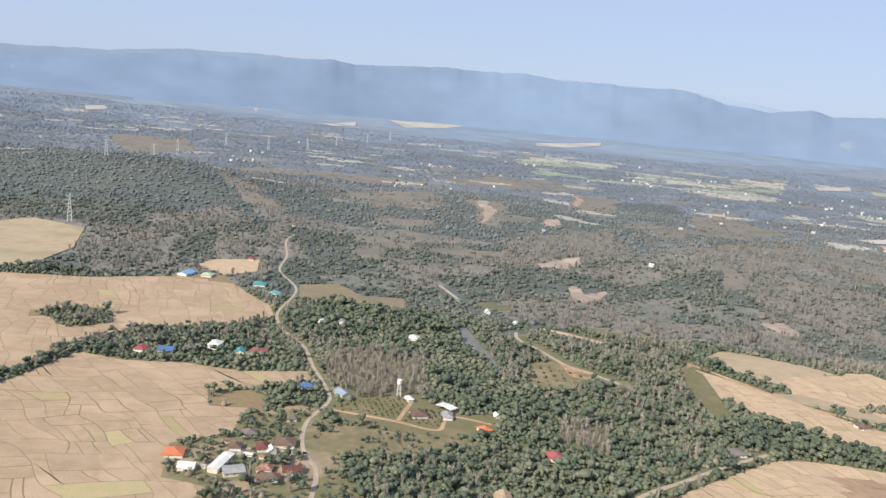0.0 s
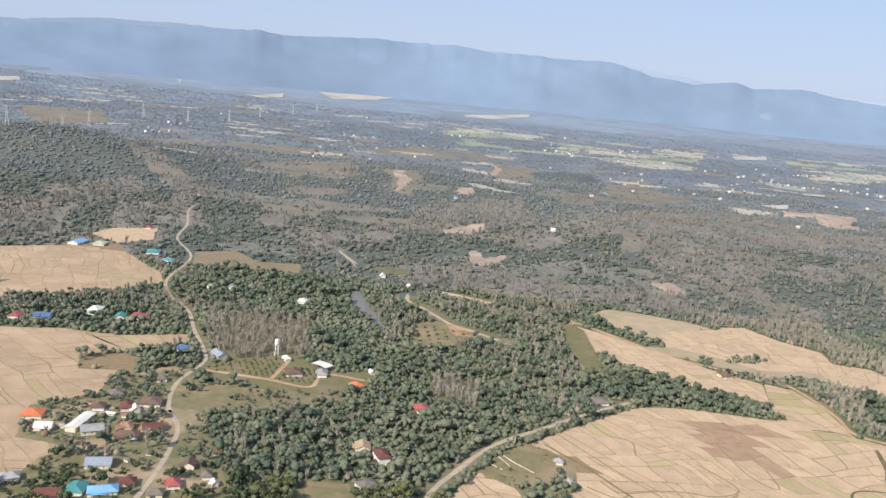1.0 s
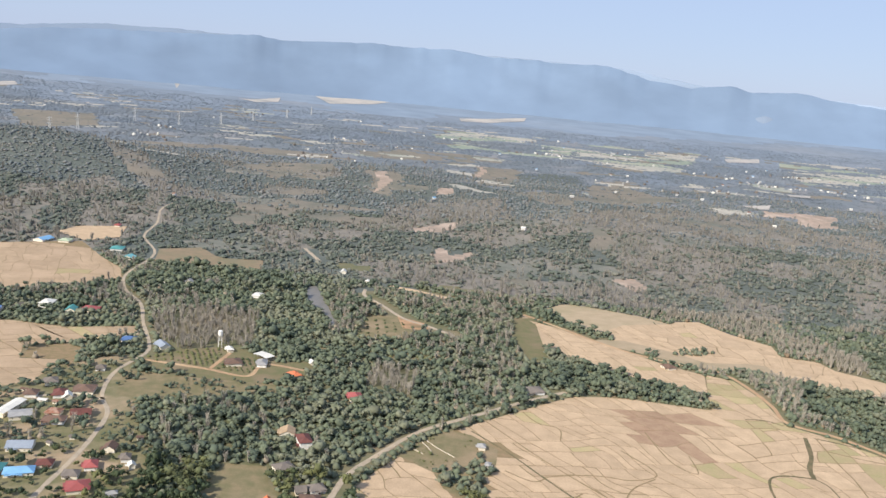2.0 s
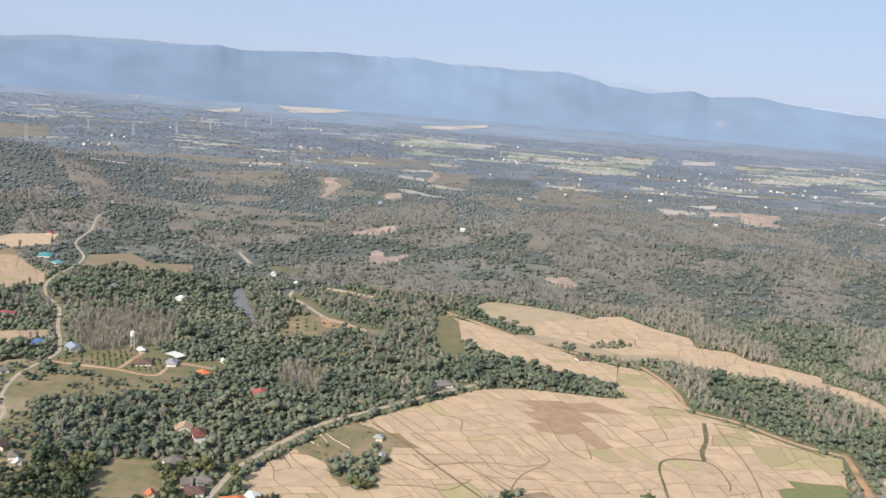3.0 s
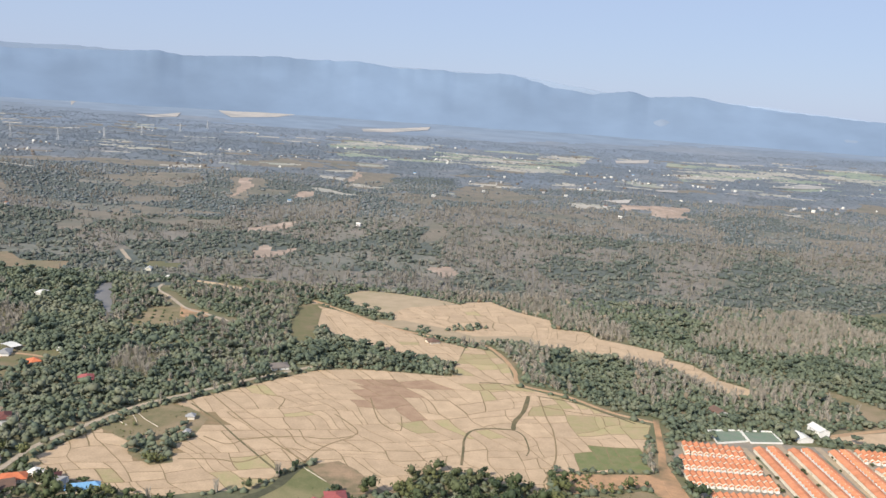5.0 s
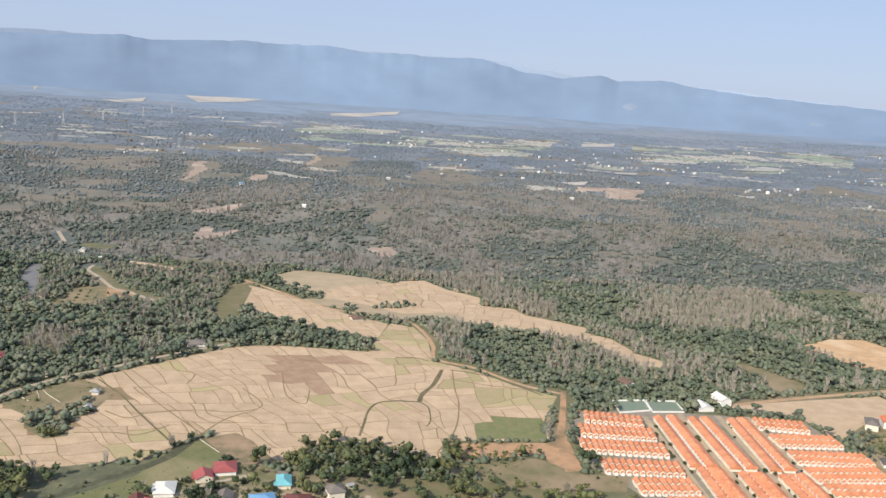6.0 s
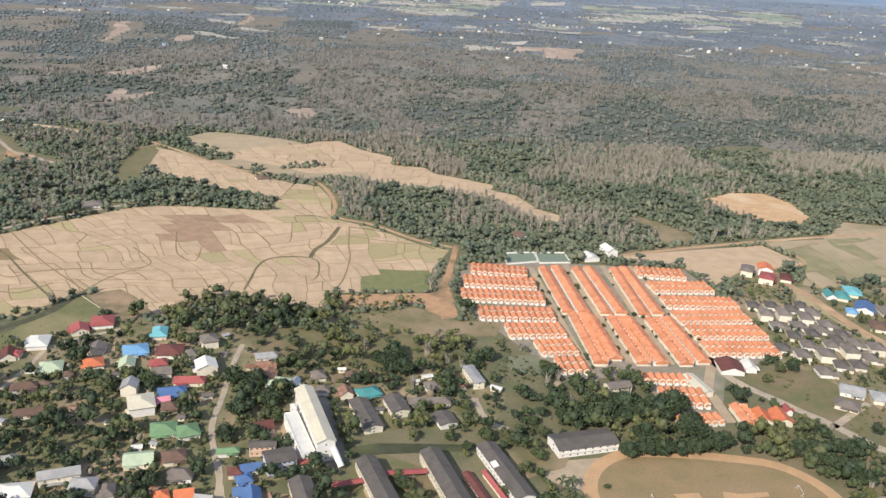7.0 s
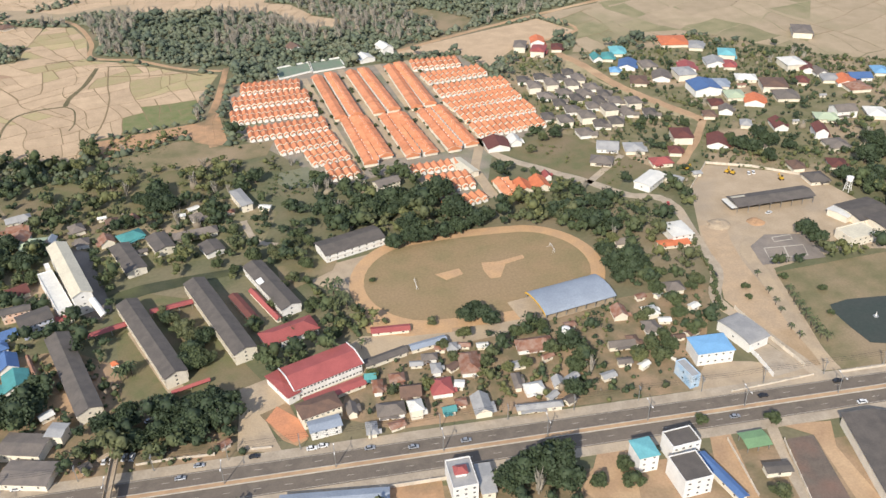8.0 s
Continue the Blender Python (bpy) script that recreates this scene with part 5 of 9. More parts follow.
block(306.8, 141.9, 16.1, 7.5, 12, 2.2, 1, "red", "red hip-roofed assembly hall beside palms", name="hall", style="hip", rise=1.4, gallery=False, wall=WHITE)
gym = block(311.8, 121.6, 19.9, 10.4, 12, 3.6, 2, "red", "large gymnasium with a bright red metal roof and white walls", name="gymnasium", rise=1.0, wall=WHITE, gallery=False, gap=1.0)
for x in (-9.95, 9.95):
    part("verge", Shape().extrude([(-5.25, 3.62), (0, 4.72), (5.25, 3.62), (5.25, 3.8), (0, 4.9), (-5.25, 3.8)], x - 0.16, x + 0.16), WHITE, gym, "white verge of a red roof")
block(301.0, 119.3, 4.1, 11.6, 21, 2.8, 1, "red", "red-roofed front wing of a white gymnasium", name="gymnasium_porch", style="hip", rise=0.5, wall=WHITE, gallery=False)
shed(313.4, 113.3, 16.7, 3.7, 10, 1.4, "red", "low red lean-to beside the gymnasium", "lean_to", 0.25)
block(307.9, 107.0, 10.8, 6.4, 8, 3.8, 2, "brown", "brown-roofed dormitory with balconies", name="dormitory", style="hip", rise=1.0, gap=1.4)
block(308.0, 101.1, 8.2, 4.4, 0, 2.8, 2, "slateblue", "white shop building with red-striped base and grey roof", name="shop_building", rise=0.4, wall=WHITE, gallery=False, cat="shop")
drape("forecourt", [(298.3, 114.4), (302.6, 108.0), (303.8, 100.9), (299.9, 100.1), (297.4, 104.5), (294.8, 110.3)], mat("orange_paving", (0.56, 0.25, 0.13), (0.48, 0.22, 0.12), 3, 0.9, fine=0.5), 0.12, "orange paved forecourt beside the gymnasium", "yard")
hall = block(248.2, 191.2, 34.5, 6.4, -76, 7.0, 3, "cream", "tall white sports hall with a cream metal roof", name="sports_hall", rise=1.2, wall=WHITE, gallery=False, gap=3.0)
block(243.8, 184.5, 25.1, 5.2, -74, 4.2, 2, "white", "white lean-to wing of a sports hall", name="hall_wing", style="flat", wall=WHITE, gallery=False, gap=4)
part("escape_tube", Shape().tube((17.2, 2.2, 4.6), (22.0, 3.6, 0.9), 1.0, 1.0, 10), WHITE, hall, "white covered escape stair")
part("stair_tower", S(-11.6, -5.6, -0.1, -8.4, -4.2, 4.6), WHITE, hall)
block(264.9, 199.2, 19.0, 6.9, -74, 2.4, 2, "darkgray", "grey-roofed classroom building with orange base", rise=0.8, gallery=False)
block(275.5, 205.0, 11.3, 7.0, -75, 2.6, 2, "darkgray", "grey-roofed teachers' house with white gable", rise=0.8, gallery=False, name="teachers_house")
block(291.3, 196.6, 8.1, 6.8, -74, 1.9, 1, "darkgray", "small grey-roofed building beside a garden", rise=0.7, gallery=False, name="outbuilding", wall=WHITE)
block(305.1, 225.7, 13.8, 4.6, -78, 3.0, 2, "lightgray", "cream two-storey block with a pale flat roof", rise=0.5, gallery=False, name="dormitory", style="hip")
block(334.7, 181.9, 21.8, 9.7, 11, 3.0, 2, "darkgray", "long white grandstand building with a dark grey roof", rise=1.0, wall=WHITE, name="grandstand", gap=2.5)
shed(334.2, 133.4, 11.3, 3.1, -12, 1.3, "red", "low red-roofed sports shelter", "sports_shelter", 0.4)
shed(329.4, 121.9, 12.7, 3.3, 10, 1.6, "darkgray", "long grey-roofed shed beside small houses", "shed", 0.5)
shed(342.1, 123.2, 10.9, 3.0, 3, 1.6, "slateblue", "blue-grey metal shed beside the yard", "shed", 0.4)
for pts in ((256.9, 160.8, 14.3, 2.5, 12,), (276.3, 166.1, 12.5, 2.6, 4,)):
    shed(*pts, 2.3, "red", "red-roofed covered footway between blocks", "covered_walkway", 0.35, False, "walkway")
shed(278.4, 128.9, 10.2, 1.4, 10, 1.5, "red", "bright red canopy over a school path", "canopy", 0.3, False, "canopy")
shed(246.4, 172.5, 5.2, 3.2, 11, 2.0, "red", "small red-roofed kiosk beside the hall", "kiosk", 0.5)
# arched sports roof
ax, ay, aL, aW, aT = 388.9, 129.0, 23.7, 12.7, 3
arch = thing("sports_canopy", ax, ay, aT, "large open sports canopy with an arched blue-grey metal roof", "canopy")
prof = [(aW / 2 * math.cos(math.pi * (0.12 + 0.76 * k / 14)) / math.cos(math.pi * 0.12), 2.2 + 2.0 * (math.sin(math.pi * (0.12 + 0.76 * k / 14)) - math.sin(math.pi * 0.12))) for k in range(15)]
part("roof", Shape().extrude(prof + [(a, b - 0.12) for a, b in prof[::-1]], -aL / 2, aL / 2), ROOFS["slateblue"], arch)
for i in range(8):
    for sgn in (-1, 1):
        px = -aL / 2 + 0.4 + (aL - 0.8) * i / 7
        part("column", S(px - 0.1, sgn * (aW / 2 - 0.3) - 0.1, -0.1, px + 0.1, sgn * (aW / 2 - 0.3) + 0.1, 2.3), METAL, arch)
part("fascia", Shape().extrude([(a, b + 0.05) for a, b in prof] + [(a * 0.985, b - 0.45) for a, b in prof[::-1]], -aL / 2 - 0.15, -aL / 2 - 0.02), mat("yellow_fascia", (0.72, 0.42, 0.05), None, 2, 0.6), arch, "yellow end arch")
part("floor_slab", S(-aL / 2 - 6, -aW / 2, -0.05, aL / 2, aW / 2, 0.18), PAVING, arch)
foot(ax, ay, aL + 12, aW, aT)

# east side
block(411.9, 92.3, 10.6, 7.6, -10, 4.2, 2, "skyblue", "white two-storey office with a sky-blue roof", name="office", style="hip", rise=0.3, wall=WHITE, gallery=False, cat="office", over=0.25)
block(400.8, 86.2, 3.5, 7.8, 2, 3.8, 2, "lightgray", "blue and white showroom with a flat roof", name="showroom", style="flat", wall=mat("pale_blue_cladding", (0.30, 0.46, 0.62), (0.5, 0.58, 0.64), 2, 0.5), gallery=False, cat="shop")
block(425.0, 95.9, 7.8, 12.7, 9, 3.0, 1, "lightgray", "pale metal warehouse roof with skylight panels", name="warehouse", rise=0.9, style="arch", wall=WHITE, gallery=False, gap=4, cat="warehouse")
depot = shed(480.9, 155.8, 30.6, 8.2, -6, 3.0, "darkgray", "long open depot shed with a dark grey roof", "depot_shed", 0.9, False)
part("end_awning", S(-17.2, -3.6, 2.55, -15.0, 3.4, 2.68), ROOFS["white"], depot, "white translucent awning at the shed's end")
part("patched_sheet", Shape().add([(-14.6, 1.2, 3.82), (-9.2, 1.2, 3.82), (-9.2, 2.6, 3.52), (-14.6, 2.6, 3.52), (-14.6, 1.2, 3.74), (-9.2, 1.2, 3.74), (-9.2, 2.6, 3.44), (-14.6, 2.6, 3.44)], [(0, 1, 2, 3), (7, 6, 5, 4), (0, 4, 5, 1), (1, 5, 6, 2), (2, 6, 7, 3), (3, 7, 4, 0)]), ROOFS["cream"], depot, "pale replaced roof sheets")
shed(496.8, 139.0, 5.3, 8.1, 16, 2.4, "white", "small pale-roofed store in the depot", "store", 0.4)
shed(504.9, 137.3, 14.8, 12.7, 1, 2.6, "darkgray", "grey-roofed workshop of the depot yard", "workshop", 0.7)
shed(506.9, 128.1, 12.2, 18.0, 3, 2.6, "darkgray", "grey-roofed workshop wing of the depot", "workshop", 0.7)
block(491.6, 125.9, 11.8, 8.3, 2, 3.0, 2, "cream", "cream flat-roofed office of the depot", name="office", style="flat", gallery=False, cat="office")
house(507.5, 163.9, 7.9, 7.9, -10, "darkgray", 1, "hip", CREAM)
fs = block(438.4, 149.0, 7.9, 9.3, -5, 2.9, 2, "white", "white station building with a red lower band", name="station", style="hip", rise=0.5, wall=WHITE, gallery=False, cat="building")
shed(434.0, 144.1, 10.8, 4.0, -10, 1.3, "orange", "low red-orange canopy before a station", "canopy", 0.25)
block(449.5, 184.1, 12.8, 7.2, 30, 2.6, 1, "white", "white-roofed hall on a green plot", name="hall", rise=0.5, wall=WHITE, gallery=False)
shed(458.7, 182.1, 3.6, 6.8, 41, 2.0, "lightgray", "narrow grey shed beside a hall", "shed", 0.3)
# south of the highway
block(374.9, 64.9, 5.2, 6.1, -5, 5.0, 3, "cyan", "tall white shophouse with a turquoise roof", name="shophouse", style="hip", rise=0.4, wall=WHITE, gallery=False, gap=1.6, cat="shophouse", over=0.25)
block(384.6, 64.7, 8.0, 6.0, -3, 5.0, 3, "darkgray", "white three-storey shophouse with an open roof deck", name="shophouse", style="flat", wall=WHITE, gallery=False, gap=1.6, cat="shophouse")
block(381.4, 56.2, 7.7, 8.7, -4, 5.0, 3, "darkgray", "white apartment block with a grey hipped roof", name="apartment_block", style="flat", wall=WHITE, gallery=False, gap=1.8, cat="apartment block")
shed(388.6, 54.0, 14.9, 2.7, -84, 2.0, "blue", "long blue-roofed shed beside an apartment block", "shed", 0.3)
shed(402.4, 60.6, 6.4, 5.2, -8, 2.0, "green", "green metal carport roof beside a drive", "carport", 0.4, False)
shed(401.8, 51.5, 6.4, 3.4, -14, 1.8, "darkgray", "grey shed roof behind a carport", "shed", 0.3)
drape("forecourt", [(410.8, 59.3), (417.8, 58.2), (411.5, 37.9), (403.5, 41.0)], mat("dark_yard_asphalt", (0.135, 0.11, 0.09), (0.165, 0.135, 0.108), 3, 0.95, fine=0.4, spec=0.1, third=(0.20, 0.13, 0.10)), 0.13, "dark walled asphalt yard", "yard")
lane("side_lane", [(411.9, 68.0), (407.3, 56.3), (402.9, 43.2), (399.0, 32.0)], 2.4, LANE, "narrow grey lane between plots", 0.15)
shed(428.6, 45.0, 25.0, 15.0, 70, 3.4, "darkgray", "broad brown-grey warehouse roof with white gutters", "warehouse", 1.4, True, "warehouse")
block(333.1, 73.0, 6.6, 9.3, -7, 4.5, 3, "lightgray", "white building with a walled roof terrace and red cupola", name="shophouse", style="flat", wall=WHITE, gallery=False, gap=1.7, cat="shophouse")
x0, y0 = (332.8, 72.9)
cup = thing("roof_pavilion", x0, y0, -9, "small red hipped pavilion on a white roof terrace", "pavilion", z=4.6)
part("roof", hip(2.6, 2.2, 1.2, 0.8, 0.3), ROOFS["red"], cup)
part("wall", S(-1.2, -1.0, 0, 1.2, 1.0, 1.2), WHITE, cup)
shed(338.3, 71.4, 3.7, 9.1, -10, 2.5, "lightgray", "pale grey metal roof beside a white building", "shed", 0.4)
shed(305.0, 78.0, 24.5, 4.4, -15, 2.2, "slateblue", "long blue-grey warehouse roof", "warehouse", 0.5, True, "warehouse")
shed(240.2, 110.4, 12.2, 7.6, -23, 2.2, "gray", "wide grey metal market roof beside the highway", "market_roof", 0.5)
shed(238.9, 119.9, 11.2, 7.4, -24, 2.8, "gray", "stepped light grey market roof", "market_roof", 0.4)
shed(246.3, 121.8, 4.6, 5.0, -24, 3.2, "lightgray", "small raised grey roof of a market", "market_roof", 0.3)
house(235.0, 147.1, 6.9, 8.3, 10, "teal", 1, "gable", WHITE)
house(232.1, 156.2, 5.5, 7.2, 10, "blue", 1, "gable", WHITE)
shed(239.2, 149.3, 17.0, 1.2, -75, 1.8, "rust", "narrow rusty-roofed shed beside a lane", "shed", 0.3)
block(238.7, 171.8, 9.4, 7.4, 17, 4.4, 3, "darkgray", "three-storey apartment house with blue and white balconies", name="apartment_house", rise=0.6, wall=mat("blue_white_render", (0.42, 0.47, 0.60), (0.62, 0.62, 0.62), 2, 0.8), gap=1.4, cat="apartment house")
block(233.0, 179.3, 8.5, 3.8, 2, 3.6, 2, "darkgray", "pink and orange shophouse with a grey roof", name="shophouse", rise=0.5, wall=mat("peach_render", (0.66, 0.42, 0.30), (0.6, 0.5, 0.42), 2, 0.8), gap=1.4, cat="shophouse")
house(230.4, 169.9, 6.4, 4.2, 12, "blue", 1, "gable")
# the village cannot be told from the east: farm buildings by the paddies
shed(-125.1, 331.8, 17.9, 5.5, 87, 2.2, "white", "long white-roofed farm shed beside the paddies", "farm_shed", 0.5)
shed(-117.1, 326.1, 9.9, 8.2, 29, 2.0, "lightgray", "grey-roofed farm store with a lime green wall", "farm_store", 0.5)
shed(-36.5, 433.5, 6.5, 11.0, 57, 2.4, "white", "white-roofed open farm shelter beside gardens", "farm_shelter", 0.4, False)

# ---- the housing estate: rows of small gabled houses, back to back ----
def estate_house(label):
    t = thing("estate_house", 0, 0, 0, label, "house", "houses of the orange-roofed estate")
    part("wall", Shape().extrude([(-1.2, 0), (1.2, 0), (1.2, 1.9), (0, 2.65), (-1.2, 1.9)], -2.2, 2.2), CREAM, t, at=pose(0, 0, 0, 0, 0, 90))
    part("roof", gable(4.4, 2.4, 1.95, 0.85, 0.22, 0.14), TERRACOTTA, t, at=pose(0, 0, 0, 0, 0, 90))
    part("porch_wall", Shape().extrude([(-0.85, 0), (0.85, 0), (0.85, 1.2), (0, 1.75), (-0.85, 1.2)], -0.5, 0.5), WHITE, t, at=pose(0.2, -2.6, 0, 0, 0, 90))
    part("porch_roof", gable(1.2, 1.7, 1.25, 0.6, 0.16, 0.1), TERRACOTTA, t, at=pose(0.2, -2.65, 0, 0, 0, 90))
    return t


proto = None


def house_row(p, q, both=True):
    """Two rows of houses back to back from p to q."""
    global proto
    dx, dy = q[0] - p[0], q[1] - p[1]
    ln = math.hypot(dx, dy)
    n = max(2, round(ln / 2.75))
    turn = math.degrees(math.atan2(dy, dx))
    r = np.random.default_rng(int(abs(p[0]) * 10))
    foot((p[0] + q[0]) / 2, (p[1] + q[1]) / 2, ln + 3, 15, turn, 0)
    for i in range(n):
        k = (i + 0.5) / n
        for sgn in ((-1, 1) if both else (-1,)):
            off = 3.05 * sgn if both else 0
            x, y = p[0] + dx * k - dy / ln * off, p[1] + dy * k + dx / ln * off
            m = pose(x + r.uniform(-0.06, 0.06), y + r.uniform(-0.15, 0.15), 0.05, 0, 0, turn + (0 if sgn < 0 else 180) + r.uniform(-1.2, 1.2))
            if proto is None:
                proto = estate_house("small cream house with a steep orange tiled gable roof")
                proto.matrix_basis = m
            else:
                copy_thing(proto, m)


for p, q in (((320.1, 337.5), (348.0, 332.9)), ((314.2, 321.0), (349.1, 318.3)), ((311.1, 304.1), (349.2, 301.4)), ((315.8, 284.0), (349.7, 282.8)),
             ((325.2, 266.3), (350.0, 267.4)), ((334.8, 250.5), (350.6, 251.9)), ((339.1, 236.0), (351.2, 236.2)),
             ((405.4, 337.5), (430.0, 334.2)), ((405.4, 316.8), (436.8, 318.0)), ((405.6, 299.2), (441.1, 298.5)), ((404.9, 281.7), (439.6, 284.2)),
             ((405.6, 266.9), (439.5, 267.3)), ((405.6, 251.3), (437.0, 251.2)), ((372.4, 212.5), (389.4, 211.0))):
    house_row(p, q)
for p, q in (((369.9, 226.1), (389.4, 225.0)), ((372.2, 194.9), (388.9, 197.2))):
    house_row(p, q, False)


def terrace(p, q, width, stepped, east=False):
    """A row of joined houses under one long orange roof, stepped from house to house."""
    dx, dy = q[0] - p[0], q[1] - p[1]
    ln = math.hypot(dx, dy)
    n = max(2, round(ln / 3.0))
    t = thing("terrace", (p[0] + q[0]) / 2, (p[1] + q[1]) / 2, math.degrees(math.atan2(dy, dx)), "long terrace of joined houses with an orange tiled roof", "terraced houses", "terraces of the estate", 0.05)
    u = ln / n
    w = width
    wall_me = gable_walls(u - 0.02, w - 0.5, 2.0, 0.92).data("wall")
    roof_me = gable(u - 0.5, w - 0.5, 2.05, 0.95, 0.25, 0.13).data("roof")
    fire_me = Shape().extrude([(-w / 2 - 0.1, 1.7), (0, 3.05), (w / 2 + 0.1, 1.7), (w / 2 + 0.1, 1.95), (0, 3.3), (-w / 2 - 0.1, 1.95)], -0.07, 0.07).data("party_wall")
    bay_wall = Shape().extrude([(-u * 0.38, 0), (u * 0.38, 0), (u * 0.38, 2.25), (0, 3.15), (-u * 0.38, 2.25)], -1.2, 1.2).data("front_bay")
    bay_roof = gable(2.2, u * 0.76, 2.3, 0.9, 0.16, 0.12).data("bay_roof")
    side = -1 if east else 1
    for i in range(n):
        x = -ln / 2 + u * (i + 0.5)
        z = (0.2 if i % 2 else 0.0) if stepped else (0.05 if i % 2 else 0.0)
        part("wall", wall_me, CREAM, t, at=pose(x, 0, z))
        part("roof", roof_me, TERRACOTTA, t, at=pose(x, 0, z))
        if stepped:
            part("party_wall", fire_me, TERRACOTTA, t, at=pose(x - u / 2, 0, z))
        if east or stepped:
            part("front_bay", bay_wall, WHITE, t, at=pose(x, side * (w / 2 - 0.6), 0.1, 0, 0, 90))
            part("bay_roof", bay_roof, TERRACOTTA, t, at=pose(x, side * (w / 2 - 0.4), 0.1, 0, 0, 90))
    for x in (-ln / 2 - 0.16, ln / 2 + 0.16):
        part("end_gable", Shape().extrude([(-w / 2 - 0.2, 1.25), (w / 2 + 0.2, 1.25), (w / 2 + 0.2, 1.85), (0, 3.12), (-w / 2 - 0.2, 1.85)], -0.1, 0.1), TERRACOTTA, t, "orange tiled end of a terrace", at=pose(x, 0, 0))
    foot(t.location.x, t.location.y, ln, width + 3, math.degrees(math.atan2(dy, dx)))


for k, (p, q, stepped) in enumerate((((357.5, 339.3), (356.6, 285.5), False), ((364.8, 340.5), (363.9, 285.9), False), ((374.7, 339.7), (374.0, 285.1), False), ((381.5, 340.3), (381.2, 285.6), False),
                      ((394.6, 340.0), (391.3, 284.2), False), ((400.5, 341.1), (398.2, 285.6), False),
                      ((358.3, 282.8), (357.0, 237.3), True), ((364.9, 282.8), (364.6, 241.3), True), ((374.9, 280.0), (374.4, 237.3), True), ((381.8, 279.8), (382.3, 237.4), True),
                      ((392.0, 279.0), (391.9, 236.9), True), ((400.0, 279.9), (400.2, 238.7), True))):
    terrace(p, q, 5.4, stepped, k % 2 == 1)
terrace((397.6, 205.2), (397.3, 192.5), 5.0, True)
shed(389.6, 220.5, 14.6, 5.7, -79, 2.2, "cream", "cream clubhouse roof in the estate", "clubhouse", 0.6)
block(357.7, 217.9, 9.7, 5.5, 13, 3.0, 2, "gray", "cream two-storey rooms with a dark grey roof", name="dormitory", gallery=True, gap=1.3)
house(409.5, 235.8, 9.7, 10.9, -8, "maroon", 1, "gable", WHITE)
house(417.6, 236.1, 5.1, 7.8, -8, "white", 1, "gable", WHITE)
house(404.1, 197.7, 6.3, 8.9, -5, "orange", 1, "gable")
house(411.1, 197.8, 6.3, 9.1, -5, "orange", 1, "gable")
house(416.2, 202.7, 3.4, 4.7, -5, "red", 1, "gable")
house(399.9, 366.6, 6.6, 10.5, 10, "white", 2, "gable", WHITE)
house(386.7, 357.8, 8.8, 9.0, 10, "white", 1, "gable", WHITE)
# tennis courts behind the estate
for pts in ([(341.0, 362.9), (358.4, 365.5), (357.5, 351.5), (340.4, 346.8)], [(359.2, 365.1), (375.0, 365.8), (375.0, 351.1), (358.0, 349.5)]):
    drape("ball_court", pts, mat("green_court", (0.16, 0.22, 0.15), (0.2, 0.22, 0.17), 4, 0.9), 0.1, "dull green walled ball court", "court")
    cx, cy = sum(p[0] for p in pts) / 4, sum(p[1] for p in pts) / 4
    w = thing("court_wall", 0, 0, 0, "low white wall round a green court", "wall")
    for a, b in zip(pts, pts[1:] + pts[:1]):
        ln = math.hypot(b[0] - a[0], b[1] - a[1])
        part("panel", S(-ln / 2, -0.08, 0, ln / 2, 0.08, 0.9), WHITE, w, at=pose((a[0] + b[0]) / 2, (a[1] + b[1]) / 2, 0, 0, 0, math.degrees(math.atan2(b[1] - a[1], b[0] - a[0]))))

# ---- the grey-roofed estate and the hamlet beyond ----
for row, turn in ((((473.1, 297.6), (472.1, 285.6), (474.3, 276.7), (475.4, 266.3), (476.4, 257.8), (481.8, 251.2), (483.6, 240.0)), -20), (((457.8, 297.4), (458.0, 285.2), (459.7, 275.2), (461.8, 266.8), (464.7, 256.2), (468.3, 248.4)), -16),
                  (((448.8, 297.1), (449.1, 285.0), (450.0, 274.7), (452.0, 264.3), (453.9, 255.8), (455.4, 245.0), (457.9, 237.5)), -18), (((440.7, 252.4), (444.7, 244.2), (447.8, 232.1), (465.5, 237.7), (474.8, 244.0)), -14), (((466.0, 293.0), (466.5, 281.0), (467.8, 271.5), (469.8, 261.0)), -18)):
    for k, (x, y) in enumerate(row):
        t = house(x, y, 5.6 + 0.5 * (k % 3), 7.6 + 0.4 * (k % 2), turn + 4 * (k % 3), "gray" if k % 3 else "darkgray", 2 if k % 4 == 1 else 1, "hip", (WHITE, CREAM)[k % 2])
        side = 1 if k % 2 else -1
        part("side_roof", gable(2.6, 2.8, 1.5, 0.7, 0.3, 0.12), ROOFS["gray"], t, at=pose(side * 2.6, -2.9, 0, 0, 0, 90))
        part("side_wall", gable_walls(2.4, 2.6, 1.5, 0.65), CREAM, t, at=pose(side * 2.6, -2.9, 0, 0, 0, 90))
# coloured houses of the hamlet
house(467.0, 341.2, 6.6, 10.5, -28, "gray", 2, "hip")
house(477.9, 343.6, 7.8, 9.6, -20, "orange", 2, "gable")
house(472.9, 330.9, 7.6, 10.9, -33, "red", 2, "hip")
house(484.7, 333.6, 5.9, 9.4, -26, "maroon", 1, "hip")
house(496.0, 311.5, 5.2, 8.3, -12, "teal", 1, "gable")
house(502.1, 310.7, 6.3, 10.1, -28, "teal", 1, "hip")
house(510.9, 316.5, 7.6, 12.2, -20, "cyan", 1, "hip")
house(505.3, 296.6, 9.0, 11.8, -33, "blue", 1, "gable")
house(495.3, 291.3, 5.0, 6.5, -26, "skyblue", 1, "hip")
house(514.3, 292.8, 7.3, 10.2, -12, "gray", 1, "hip")
